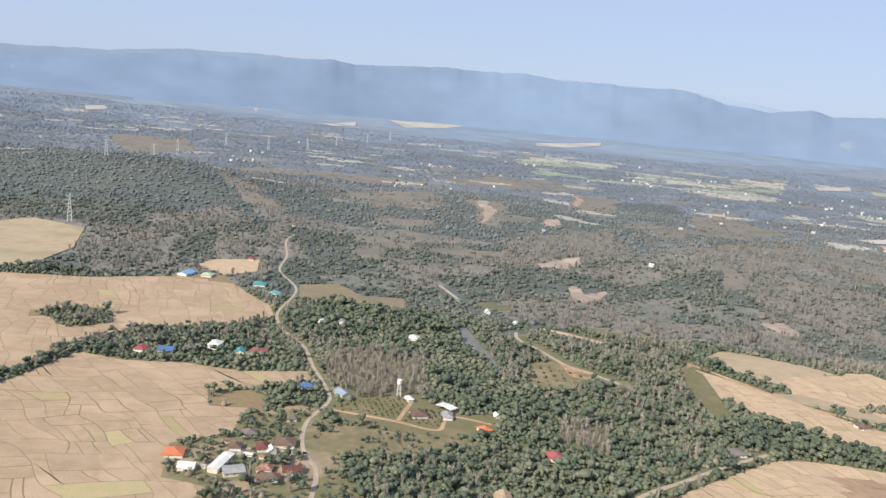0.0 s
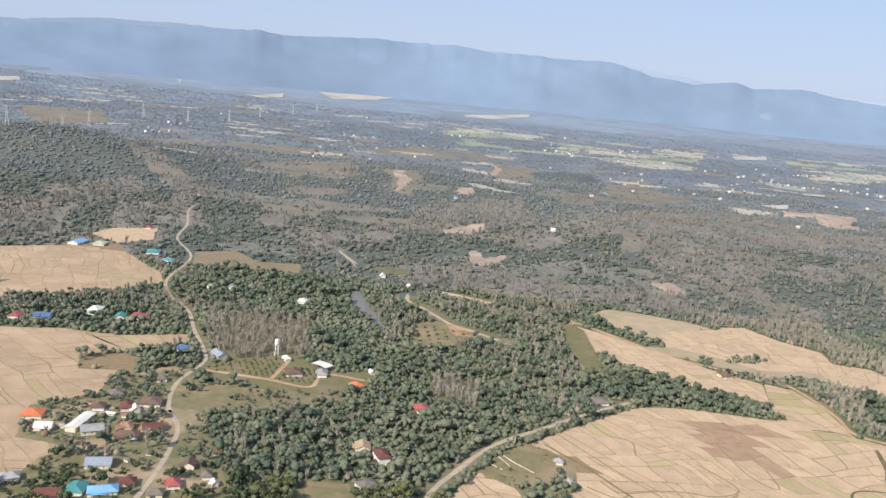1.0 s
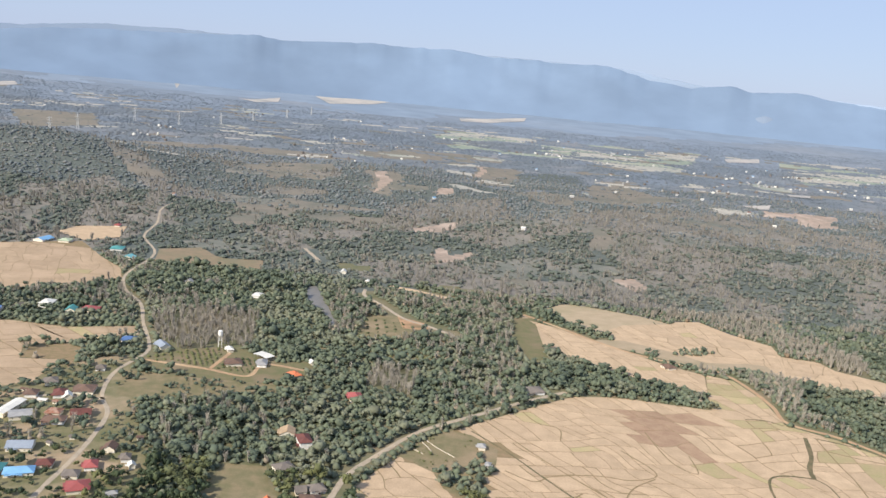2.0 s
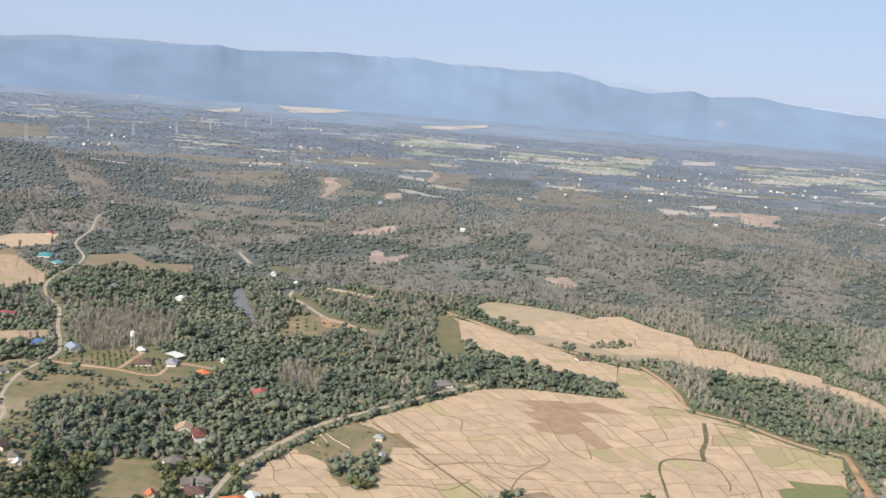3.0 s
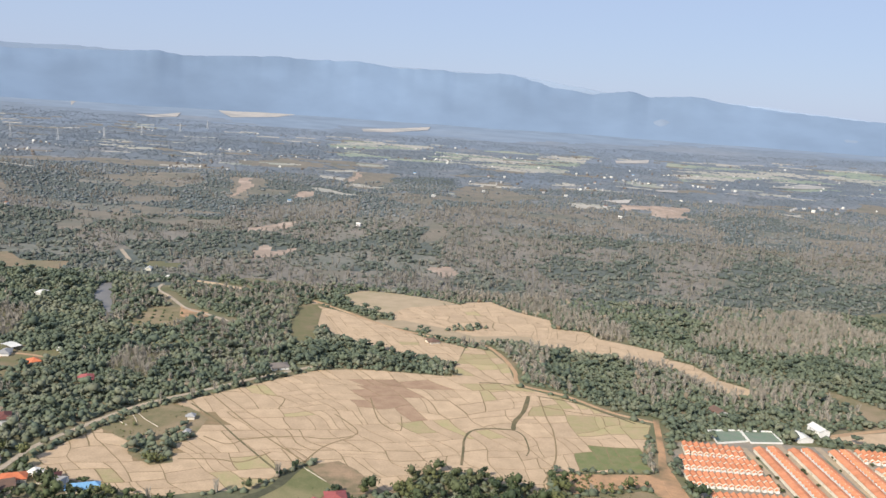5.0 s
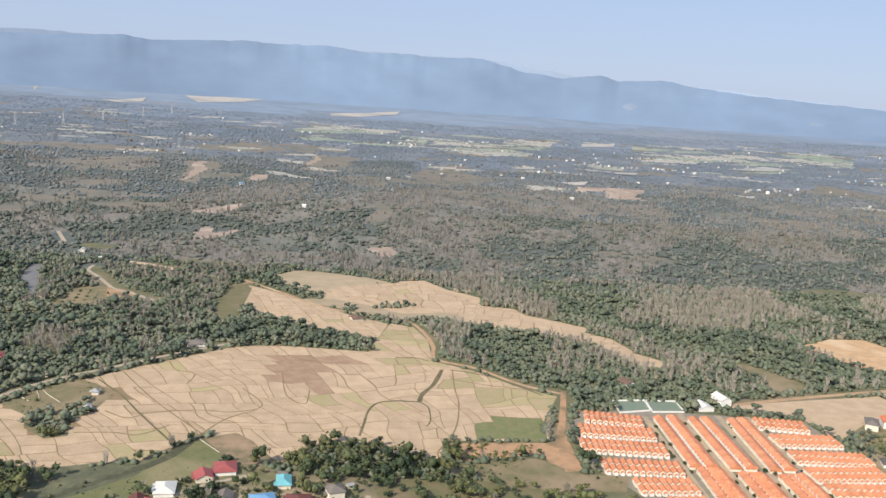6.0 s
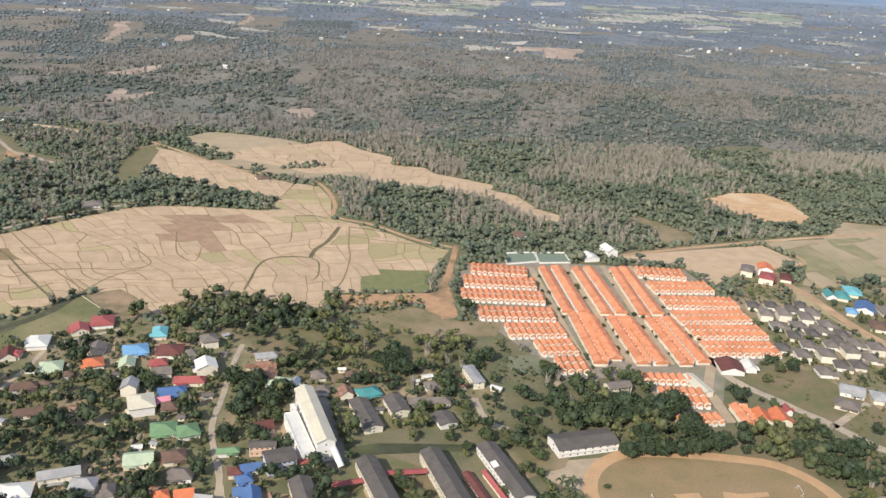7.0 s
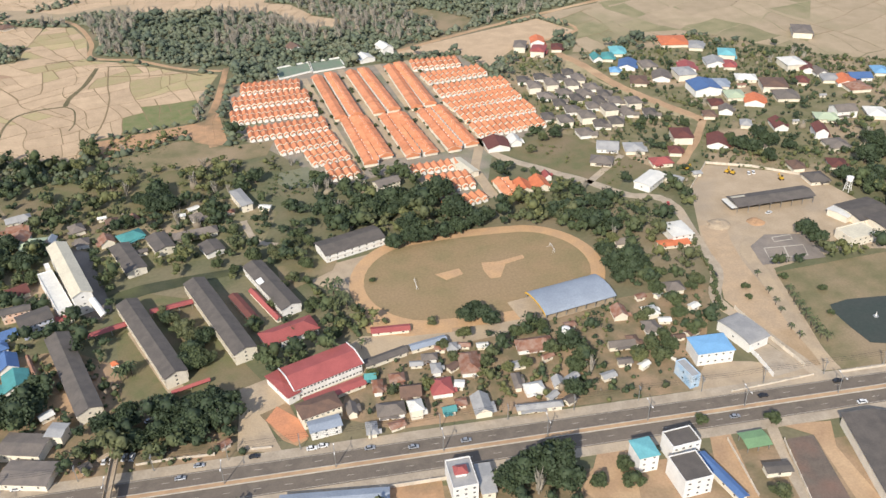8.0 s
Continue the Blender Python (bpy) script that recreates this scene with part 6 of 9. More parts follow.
house(512.1, 276.6, 8.7, 11.1, -28, "gray", 1, "gable")
house(545.8, 319.3, 15.0, 15.8, -20, "orange", 1, "hip")
house(552.9, 308.1, 7.7, 11.5, -33, "lightgray", 1, "hip")
house(530.2, 282.5, 8.9, 10.1, -26, "red", 1, "gable")
house(522.8, 273.7, 9.2, 11.2, -12, "lightgray", 2, "hip")
house(499.2, 275.5, 8.1, 10.8, -28, "brown", 1, "hip")
house(547.0, 283.3, 10.1, 10.4, -20, "lightgray", 1, "gable")
house(557.6, 288.8, 8.6, 10.9, -33, "cyan", 2, "hip")
house(550.9, 277.2, 6.1, 9.8, -26, "red", 1, "hip")
house(520.8, 254.6, 13.0, 13.3, -12, "blue", 2, "gable")
house(531.5, 257.9, 9.0, 10.7, -28, "slateblue", 1, "hip")
house(529.6, 243.3, 8.7, 10.1, -20, "mint", 1, "hip")
house(533.6, 234.4, 9.1, 9.9, -33, "orange", 1, "gable")
house(552.1, 245.3, 11.5, 12.2, -26, "brown", 2, "hip")
house(578.5, 265.4, 10.0, 12.2, -12, "white", 2, "hip")
house(582.0, 258.7, 7.1, 10.3, -28, "maroon", 1, "gable")
house(550.4, 234.6, 10.2, 11.7, -20, "gray", 1, "hip")
house(616.5, 304.2, 10.4, 15.0, -33, "gray", 2, "hip")
house(586.9, 238.4, 9.0, 11.3, -26, "orange", 1, "gable")
house(586.5, 230.8, 10.4, 11.0, -12, "rust", 1, "hip")
house(611.5, 242.7, 7.1, 10.4, -28, "skyblue", 1, "hip")
house(597.1, 240.6, 10.7, 8.3, -20, "blue", 1, "gable")
house(569.1, 246.0, 5.3, 8.0, -33, "maroon", 1, "hip")
house(583.6, 243.9, 9.1, 9.8, -26, "lightgray", 1, "hip")
house(583.9, 251.9, 6.5, 8.4, -12, "gray", 1, "gable")
house(547.5, 259.2, 9.7, 8.0, -28, "white", 1, "hip")
house(481.8, 213.2, 8.3, 10.3, -20, "maroon", 2, "hip")
house(493.2, 204.4, 8.7, 11.3, -33, "maroon", 1, "gable")
house(472.6, 203.1, 5.4, 6.4, -26, "maroon", 1, "hip")
house(462.3, 196.9, 8.3, 6.1, -12, "red", 1, "hip")
house(450.0, 216.9, 9.1, 8.7, -28, "lightgray", 1, "gable")
house(459.0, 211.5, 8.1, 8.6, -20, "lightgray", 1, "hip")
house(441.7, 206.4, 8.8, 7.1, -33, "gray", 1, "hip")
house(536.1, 195.7, 5.6, 8.9, -26, "maroon", 2, "gable")
house(534.7, 184.5, 8.6, 9.2, -12, "gray", 1, "hip")
house(522.7, 170.2, 6.9, 8.4, -28, "maroon", 1, "hip")
house(526.5, 209.0, 6.2, 9.9, -20, "maroon", 1, "gable")
house(514.4, 214.6, 4.8, 6.2, -33, "lightgray", 1, "hip")
house(549.8, 207.7, 9.6, 7.9, -26, "mint", 1, "hip")
house(559.7, 208.9, 9.7, 8.1, -12, "gray", 2, "gable")
house(572.4, 203.6, 8.3, 11.0, -28, "white", 1, "hip")
house(516.3, 238.0, 6.5, 8.2, -20, "maroon", 1, "hip")
house(515.5, 230.0, 6.4, 6.6, -33, "gray", 1, "gable")
house(505.9, 228.6, 5.4, 6.5, -26, "brown", 1, "hip")
house(507.3, 174.9, 5.2, 7.2, -12, "brown", 1, "hip")
# houses between the school and the highway
house(339.5, 104.9, 5.8, 6.2, -9, "red", 1, "hip")
house(331.5, 106.1, 4.9, 5.7, 78, "brown", 1, "gable")
house(330.6, 98.8, 3.7, 4.1, -5, "white", 2, "hip")
house(324.9, 101.4, 4.8, 7.1, 80, "gray", 1, "hip")
house(323.3, 115.3, 3.3, 2.7, -12, "teal", 1, "gable")
house(329.7, 112.2, 4.1, 3.6, -9, "rust", 1, "hip")
house(324.1, 110.8, 5.0, 2.7, 78, "rust", 1, "hip")
house(315.7, 105.0, 2.8, 4.5, -5, "gray", 1, "gable")
house(318.6, 96.6, 4.4, 2.8, 80, "lightgray", 1, "hip")
house(349.6, 111.1, 5.4, 8.7, -12, "rust", 1, "hip")
house(346.7, 94.9, 4.8, 7.1, -9, "lightgray", 1, "gable")
house(358.6, 99.9, 5.9, 2.2, 78, "gray", 1, "hip")
house(361.6, 95.9, 5.2, 3.9, -5, "white", 1, "hip")
house(368.4, 95.7, 3.8, 3.1, 80, "lightgray", 1, "gable")
house(360.1, 89.3, 11.9, 2.1, -12, "lightgray", 1, "hip")
house(369.2, 112.3, 10.3, 5.0, -9, "rust", 1, "hip")
house(398.2, 116.7, 5.2, 4.5, 78, "rust", 1, "gable")
house(406.9, 113.9, 4.2, 4.5, -5, "white", 1, "hip")
house(403.0, 107.4, 5.4, 4.3, 80, "gray", 1, "hip")
house(391.5, 103.7, 7.7, 3.0, -12, "gray", 1, "gable")
house(419.8, 122.1, 5.8, 4.9, -9, "gray", 1, "hip")
house(340.6, 112.1, 3.9, 2.8, 78, "lightgray", 1, "hip")
house(338.5, 96.2, 3.7, 2.5, -5, "teal", 1, "gable")
house(347.6, 119.1, 3.4, 3.0, 80, "lightgray", 1, "hip")
house(340.4, 117.2, 4.3, 2.9, -12, "gray", 1, "hip")
house(419.2, 150.2, 6.7, 3.6, -9, "gray", 1, "gable")
house(395.1, 103.9, 4.0, 3.1, 78, "brown", 1, "hip")
# the village west of the school
house(144.4, 251.6, 7.6, 10.0, 8, "white", 1, "hip")
house(137.4, 241.3, 5.7, 7.6, 16, "maroon", 1, "gable")
house(140.3, 241.4, 3.1, 4.9, 2, "red", 1, "hip")
house(162.6, 270.2, 8.5, 9.9, 12, "red", 1, "hip")
house(155.9, 262.7, 7.0, 7.4, 20, "red", 1, "gable")
house(186.4, 260.6, 5.7, 9.2, 8, "cyan", 1, "hip")
house(180.7, 245.4, 9.2, 8.6, 16, "skyblue", 1, "hip")
house(166.7, 246.5, 6.3, 6.7, 2, "gray", 1, "gable")
house(155.0, 231.7, 8.0, 8.0, 12, "mint", 1, "hip")
house(168.5, 234.9, 6.9, 7.2, 20, "orange", 1, "hip")
house(180.2, 234.6, 5.7, 7.2, 8, "mint", 1, "gable")
house(190.9, 235.2, 6.5, 5.4, 16, "red", 1, "hip")
house(193.4, 245.2, 9.3, 9.5, 2, "maroon", 1, "hip")
house(193.3, 228.8, 7.2, 6.0, 12, "gray", 1, "gable")
house(206.3, 252.1, 6.5, 6.9, 20, "gray", 2, "hip")
house(201.6, 242.6, 5.0, 5.6, 8, "gray", 1, "hip")
house(208.4, 231.2, 7.7, 7.9, 16, "white", 2, "gable")
house(204.0, 222.4, 10.9, 5.0, 2, "red", 1, "hip")
house(199.7, 214.4, 9.6, 6.3, 12, "blue", 1, "hip")
house(197.1, 208.8, 6.0, 3.1, 20, "pink", 1, "gable")
house(200.6, 204.8, 5.6, 5.2, 8, "brown", 1, "hip")
house(191.6, 205.1, 8.5, 9.7, 16, "cream", 2, "hip")
house(185.4, 216.3, 5.8, 6.4, 2, "lightgray", 2, "gable")
house(201.5, 191.0, 8.2, 8.2, 12, "green", 1, "hip")
house(208.9, 190.0, 7.1, 7.4, 20, "green", 1, "hip")
house(197.5, 174.8, 8.7, 7.3, 8, "mint", 1, "gable")
house(207.4, 176.1, 7.1, 6.2, 16, "brown", 1, "hip")
house(210.7, 167.0, 7.5, 5.8, 2, "gray", 1, "hip")
house(213.4, 157.6, 5.7, 4.9, 12, "orange", 1, "gable")
house(207.4, 157.2, 4.1, 4.3, 20, "orange", 1, "hip")
house(222.7, 178.6, 6.9, 3.1, 8, "green", 1, "hip")
house(178.0, 165.6, 11.5, 4.6, 16, "lightgray", 2, "gable")
house(185.9, 160.7, 7.2, 5.6, 2, "lightgray", 2, "hip")
house(161.0, 175.2, 4.6, 3.7, 12, "lightgray", 1, "hip")
house(157.7, 201.2, 9.0, 4.4, 20, "brown", 1, "gable")
house(168.0, 159.8, 9.3, 7.3, 8, "white", 1, "hip")
house(150.8, 217.6, 8.5, 4.9, 16, "brown", 1, "hip")
house(229.6, 233.2, 7.4, 7.1, 2, "rust", 1, "gable")
house(228.9, 241.3, 8.5, 4.6, 12, "lightgray", 1, "hip")
house(233.7, 220.2, 6.8, 5.7, 20, "mint", 1, "hip")
house(239.8, 218.2, 3.2, 5.1, 8, "gray", 1, "gable")
house(248.6, 226.6, 4.9, 6.0, 16, "gray", 1, "hip")
house(250.5, 216.3, 4.7, 4.8, 2, "gray", 1, "hip")
house(258.3, 214.4, 5.1, 5.6, 12, "rust", 1, "gable")
house(266.2, 214.4, 8.3, 6.4, 20, "teal", 1, "hip")
house(260.4, 226.7, 4.5, 5.2, 8, "brown", 1, "hip")
house(267.8, 226.8, 3.3, 4.3, 16, "rust", 1, "gable")
house(287.1, 208.3, 14.9, 4.7, 2, "gray", 1, "hip")
house(289.2, 219.4, 5.7, 5.0, 12, "gray", 1, "hip")
house(231.9, 192.6, 6.5, 6.2, 20, "maroon", 1, "gable")
house(226.0, 168.1, 4.3, 4.1, 8, "maroon", 1, "hip")
house(229.1, 164.2, 4.9, 4.0, 16, "blue", 1, "hip")
house(229.5, 158.3, 5.7, 4.4, 2, "blue", 1, "gable")
house(192.5, 159.6, 4.1, 6.5, 12, "gray", 1, "hip")
house(162.3, 226.4, 3.5, 3.4, 20, "brown", 1, "hip")
# the village along the winding road
house(-148.1, 335.8, 8.6, 9.2, 15, "orange", 1, "hip")
house(-137.3, 324.2, 7.8, 6.2, 8, "white", 1, "gable")
house(-113.3, 353.7, 6.3, 8.3, 22, "maroon", 1, "hip")
house(-105.0, 361.7, 9.7, 9.9, 12, "brown", 1, "hip")
house(-108.4, 351.6, 4.2, 5.4, 30, "white", 1, "gable")
house(-125.2, 350.3, 5.8, 6.9, 15, "brown", 1, "hip")
house(-105.2, 332.8, 7.0, 6.2, 8, "rust", 1, "hip")
house(-93.7, 334.6, 9.0, 7.4, 22, "maroon", 1, "gable")
house(-101.0, 324.8, 9.8, 7.1, 12, "brown", 1, "hip")
house(-124.7, 367.1, 6.6, 7.4, 30, "gray", 1, "hip")
house(-100.9, 297.8, 10.4, 8.3, 15, "slateblue", 1, "gable")
house(-99.3, 276.6, 6.4, 9.3, 8, "teal", 1, "hip")
house(-89.8, 277.0, 11.1, 6.4, 22, "skyblue", 1, "hip")
house(-107.5, 270.7, 8.8, 6.4, 12, "maroon", 1, "gable")
house(-127.3, 279.2, 7.7, 5.8, 30, "lightgray", 1, "hip")
house(-84.0, 285.2, 6.5, 5.7, 15, "maroon", 1, "hip")
house(-66.4, 304.2, 5.5, 6.2, 8, "brown", 1, "gable")
house(-66.8, 287.8, 5.3, 6.7, 22, "red", 1, "hip")
house(-70.6, 279.2, 6.4, 5.5, 12, "gray", 1, "hip")
house(-51.8, 291.3, 3.1, 3.8, 30, "white", 1, "gable")
house(-110.9, 391.1, 5.2, 4.9, 15, "gray", 1, "hip")
house(-63.5, 270.5, 8.6, 8.8, 25, "red", 1, "hip")
house(-62.6, 256.7, 9.0, 6.4, 40, "maroon", 1, "gable")
house(-56.8, 297.2, 4.2, 5.6, 20, "gray", 1, "hip")
house(-49.4, 267.8, 4.2, 2.9, 30, "lightgray", 1, "hip")
house(0.0, 337.6, 7.2, 7.8, 10, "tan", 1, "gable")
house(9.5, 328.7, 6.0, 9.6, 25, "maroon", 2, "hip")
house(6.7, 303.5, 8.0, 7.6, 40, "gray", 1, "hip")
house(17.5, 286.1, 4.9, 4.9, 20, "gray", 1, "gable")
house(23.3, 289.0, 6.7, 6.0, 30, "gray", 1, "hip")
house(22.6, 279.7, 8.3, 6.6, 10, "brown", 1, "hip")
house(7.6, 274.8, 3.0, 4.8, 25, "orange", 1, "gable")
house(-13.7, 410.6, 6.1, 7.3, 40, "orange", 1, "hip")
house(22.9, 388.4, 7.0, 9.7, 20, "red", 1, "hip")
house(-8.7, 432.9, 2.9, 4.6, 30, "white", 1, "gable")
house(-34.7, 423.2, 5.7, 9.1, 10, "lightgray", 1, "hip")
house(-50.0, 420.2, 8.8, 9.6, 25, "brown", 1, "hip")
house(-95.5, 435.3, 6.5, 10.4, 40, "slateblue", 1, "gable")
house(116.1, 425.3, 10.6, 9.3, 20, "gray", 1, "hip")
house(-58.4, 440.5, 3.9, 6.3, 30, "white", 1, "hip")
house(39.0, 274.3, 9.5, 7.1, 20, "orange", 1, "hip")
house(37.0, 267.5, 10.5, 7.9, 30, "brown", 1, "gable")
house(51.6, 275.8, 8.7, 7.1, 15, "maroon", 1, "hip")
house(44.7, 279.8, 4.8, 5.2, -10, "white", 1, "hip")
house(56.9, 273.0, 6.0, 6.0, 5, "lightgray", 1, "gable")
house(67.1, 269.1, 12.8, 4.9, 20, "skyblue", 1, "hip")
house(204.5, 493.3, 7.3, 7.9, 30, "brown", 1, "hip")
house(356.2, 389.3, 6.6, 9.5, 15, "brown", 1, "gable")
house(90.9, 326.2, 2.5, 4.0, -10, "lightgray", 1, "hip")
house(88.1, 344.5, 3.7, 4.3, 5, "lightgray", 1, "hip")
# far farmsteads
house(-229.7, 466.4, 6.9, 9.2, 0, "red", 1, "hip")
house(-215.3, 470.3, 9.7, 9.2, 10, "blue", 1, "gable")
house(-204.3, 480.3, 6.4, 9.4, -8, "gray", 1, "hip")
house(-191.2, 488.7, 7.9, 10.8, 5, "white", 2, "hip")
house(-173.4, 483.9, 6.4, 9.3, 12, "teal", 1, "gable")
house(-163.5, 488.3, 10.0, 11.7, 0, "red", 1, "hip")
house(-116.8, 439.6, 8.3, 6.6, 10, "blue", 1, "hip")
house(-291.2, 669.9, 9.7, 15.5, -8, "skyblue", 1, "gable")
house(-273.3, 673.0, 9.7, 11.0, 5, "mint", 1, "hip")
house(-223.4, 663.1, 10.5, 12.5, 12, "teal", 1, "hip")
house(-201.3, 635.2, 9.1, 9.5, 0, "cyan", 1, "gable")
house(-263.9, 754.7, 5.4, 8.6, 10, "red", 1, "hip")
house(-145.2, 573.8, 4.9, 7.7, -8, "white", 1, "hip")
house(-131.6, 578.8, 5.8, 6.2, 5, "lightgray", 1, "gable")
house(-118.3, 585.3, 5.8, 7.9, 12, "gray", 1, "hip")
house(-75.0, 561.3, 7.2, 8.6, 0, "white", 1, "hip")
house(-29.9, 660.2, 4.6, 7.4, 10, "white", 1, "gable")
house(-6.4, 636.4, 3.5, 5.7, -8, "white", 1, "hip")
house(212.5, 130.9, 7.6, 9.2, -20, "orange", 1, "hip")
house(202.0, 147.7, 6.0, 6.7, -15, "darkgray", 1, "gable")
house(212.2, 146.3, 3.6, 5.6, -70, "gray", 1, "gable")
house(217.9, 141.6, 1.8, 2.8, -75, "maroon", 1, "gable")
house(219.2, 155.3, 5.3, 3.8, -10, "lightgray", 1, "gable")
house(225.6, 121.4, 9.6, 5.6, -8, "darkgray", 1, "gable")
house(230.4, 226.5, 6.8, 6.9, -8, "rust", 1, "gable")
house(235.5, 220.5, 6.3, 8.3, -12, "mint", 1, "hip")
house(240.6, 221.4, 3.2, 5.1, -12, "slateblue", 1, "gable")

# ---- poles, towers, cars and the footbridge ----
def pole(x, y, h, arms, name, label, turn=HT, z=0.0):
    t = thing(name, x, y, turn, label, "lamp post" if arms else "utility pole", name + "s along the highway", z)
    part("pole", Shape().tube((0, 0, -0.1), (0, 0, h), 0.13, 0.08), METAL, t)
    if arms:
        for sgn in (-1, 1):
            arm = part("arm", Shape().tube((0, 0, h), (0, sgn * 1.5, h + 0.35), 0.07, 0.05), METAL, t)
            part("lamp_head", S(-0.12, sgn * 1.5 - 0.3, h + 0.3, 0.12, sgn * 1.5 + 0.3, h + 0.42), WHITE, arm)
    else:
        for k in (0.25, 0.8):
            part("crossarm", S(-0.06, -0.8, h - k - 0.05, 0.06, 0.8, h - k + 0.05), METAL, t)
    return t


for k in range(-4, 7):
    x, y = on_highway(-52 + 25.5 * k, 0)
    pole(x, y, 5.6, True, "street_lamp", "tall grey double-armed street lamp on the median", z=0.25)
for k in range(-7, 10):
    for v in (7.4,):
        x, y = on_highway(-60 + 17.0 * k, v)
        pole(x, y, 5.0, False, "utility_pole", "grey concrete utility pole with crossarms")
wire = Shape()
for w in (-0.7, 0.0, 0.7):
    for k in range(-7, 9):
        a, b = on_highway(-60 + 17.0 * k, 7.4 + w), on_highway(-60 + 17.0 * (k + 1), 7.4 + w)
        m = ((a[0] + b[0]) / 2, (a[1] + b[1]) / 2)
        wire.tube((*a, 4.8), (*m, 4.45), 0.03, 0.03, 3).tube((*m, 4.45), (*b, 4.8), 0.03, 0.03, 3)
wm = wire.data("power_line")
wm.materials.append(mat("black_cable", (0.03, 0.03, 0.03), None, 1, 0.7))
tagged(new("power_line", wm), "sagging black cables between the roadside poles", "cable")


def water_tower(x, y, h, r, label):
    t = thing("water_tower", x, y, 20, label, "water tower")
    for a in range(4):
        c, s = math.cos(a * 1.5708 + 0.785), math.sin(a * 1.5708 + 0.785)
        part("leg", Shape().tube((c * r * 1.15, s * r * 1.15, -0.1), (c * r * 0.75, s * r * 0.75, h * 0.72), 0.12, 0.12), WHITE, t)
        c2, s2 = math.cos(a * 1.5708 + 2.356), math.sin(a * 1.5708 + 2.356)
        for k in (0.2, 0.42, 0.62):
            f0 = 1.15 - 0.4 * k / 0.72
            part("brace", Shape().tube((c * r * f0, s * r * f0, h * k), (c2 * r * f0, s2 * r * f0, h * k), 0.07, 0.07, 4), WHITE, t)
    part("tank", Shape().tube((0, 0, h * 0.72), (0, 0, h * 0.95), r, r, 14), WHITE, t)
    part("cap", Shape().tube((0, 0, h * 0.95), (0, 0, h), r * 1.05, r * 0.2, 14), WHITE, t)
    foot(x, y, 2 * r, 2 * r, 0)


x, y = (378.1, 111.0)
water_tower(x, y, 5.6, 1.15, "white concrete water tower on four legs")
x, y = (512.7, 153.3)
water_tower(x, y, 6.0, 1.2, "white concrete water tower beside the depot")
x, y = (-65.4, 445.1)
water_tower(x, y, 10.5, 1.3, "tall white water tower beside a farm")


def car(x, y, turn, paint, label, name="car", z=0.1):
    t = thing(name, x, y, turn, label, "car", "cars on the road", z)
    part("body", Shape().extrude([(-0.5, 0.16), (0.5, 0.16), (0.52, 0.42), (0.46, 0.5), (-0.46, 0.5), (-0.52, 0.42)], -1.25, 1.25), paint, t)
    s = Shape()
    s.add([(-0.95, -0.44, 0.5), (0.65, -0.44, 0.5), (0.65, 0.44, 0.5), (-0.95, 0.44, 0.5), (-0.7, -0.37, 0.83), (0.2, -0.37, 0.83), (0.2, 0.37, 0.83), (-0.7, 0.37, 0.83)],
          [(0, 1, 5, 4), (1, 2, 6, 5), (2, 3, 7, 6), (3, 0, 4, 7), (4, 5, 6, 7)])
    part("cabin", s, GLASS, t)
    part("roof", S(-0.7, -0.38, 0.83, 0.22, 0.38, 0.87), paint, t)
    for wx in (-0.8, 0.8):
        for wy in (-0.45, 0.45):
            part("wheel", Shape().tube((wx, wy - 0.08, 0.18), (wx, wy + 0.08, 0.18), 0.18, 0.18, 8), BLACK, t)


BLACK = mat("black_rubber", (0.02, 0.02, 0.02), None, 1, 0.8)
PAINTS = {"white": mat("white_car_paint", (0.75, 0.75, 0.73), None, 1, 0.3), "dark": mat("dark_car_paint", (0.03, 0.03, 0.035), None, 1, 0.3), "silver": mat("silver_car_paint", (0.42, 0.43, 0.44), None, 1, 0.3, metal=0.5),
          "red": mat("red_car_paint", (0.45, 0.03, 0.03), None, 1, 0.3), "yellow": mat("yellow_machine_paint", (0.6, 0.36, 0.04), None, 1, 0.5)}
for (x, y), c, turn in (((436.6, 63.0), "white", HT), ((436.5, 71.5), "dark", HT), ((403.9, 69.9), "silver", HT), ((415.1, 73.7), "dark", HT), ((273.1, 98.0), "silver", HT), ((277.6, 100.5), "silver", HT),
                        ((290.2, 98.8), "dark", HT), ((303.6, 96.5), "white", HT), ((306.3, 96.4), "white", HT), ((316.7, 91.7), "silver", HT), ((326.6, 88.3), "silver", HT), ((339.1, 85.9), "silver", HT),
                        ((237.4, 108.1), "white", HT), ((240.8, 107.7), "white", HT), ((235.8, 110.1), "red", HT), ((256.6, 110.0), "white", 70), ((258.2, 109.6), "white", 70), ((261.1, 109.5), "white", 70), ((262.8, 109.0), "white", 70),
                        ((261.0, 112.4), "silver", 70), ((436.4, 124.6), "dark", 80), ((488.5, 177.6), "white", 60), ((490.4, 177.4), "white", 60), ((476.2, 150.1), "white", 10), ((447.6, 168.5), "red", 60), ((267.3, 120.3), "silver", 20)):
    car(x, y, turn, PAINTS[c], f"{c if c != 'dark' else 'dark grey'} car on the pale roadway")


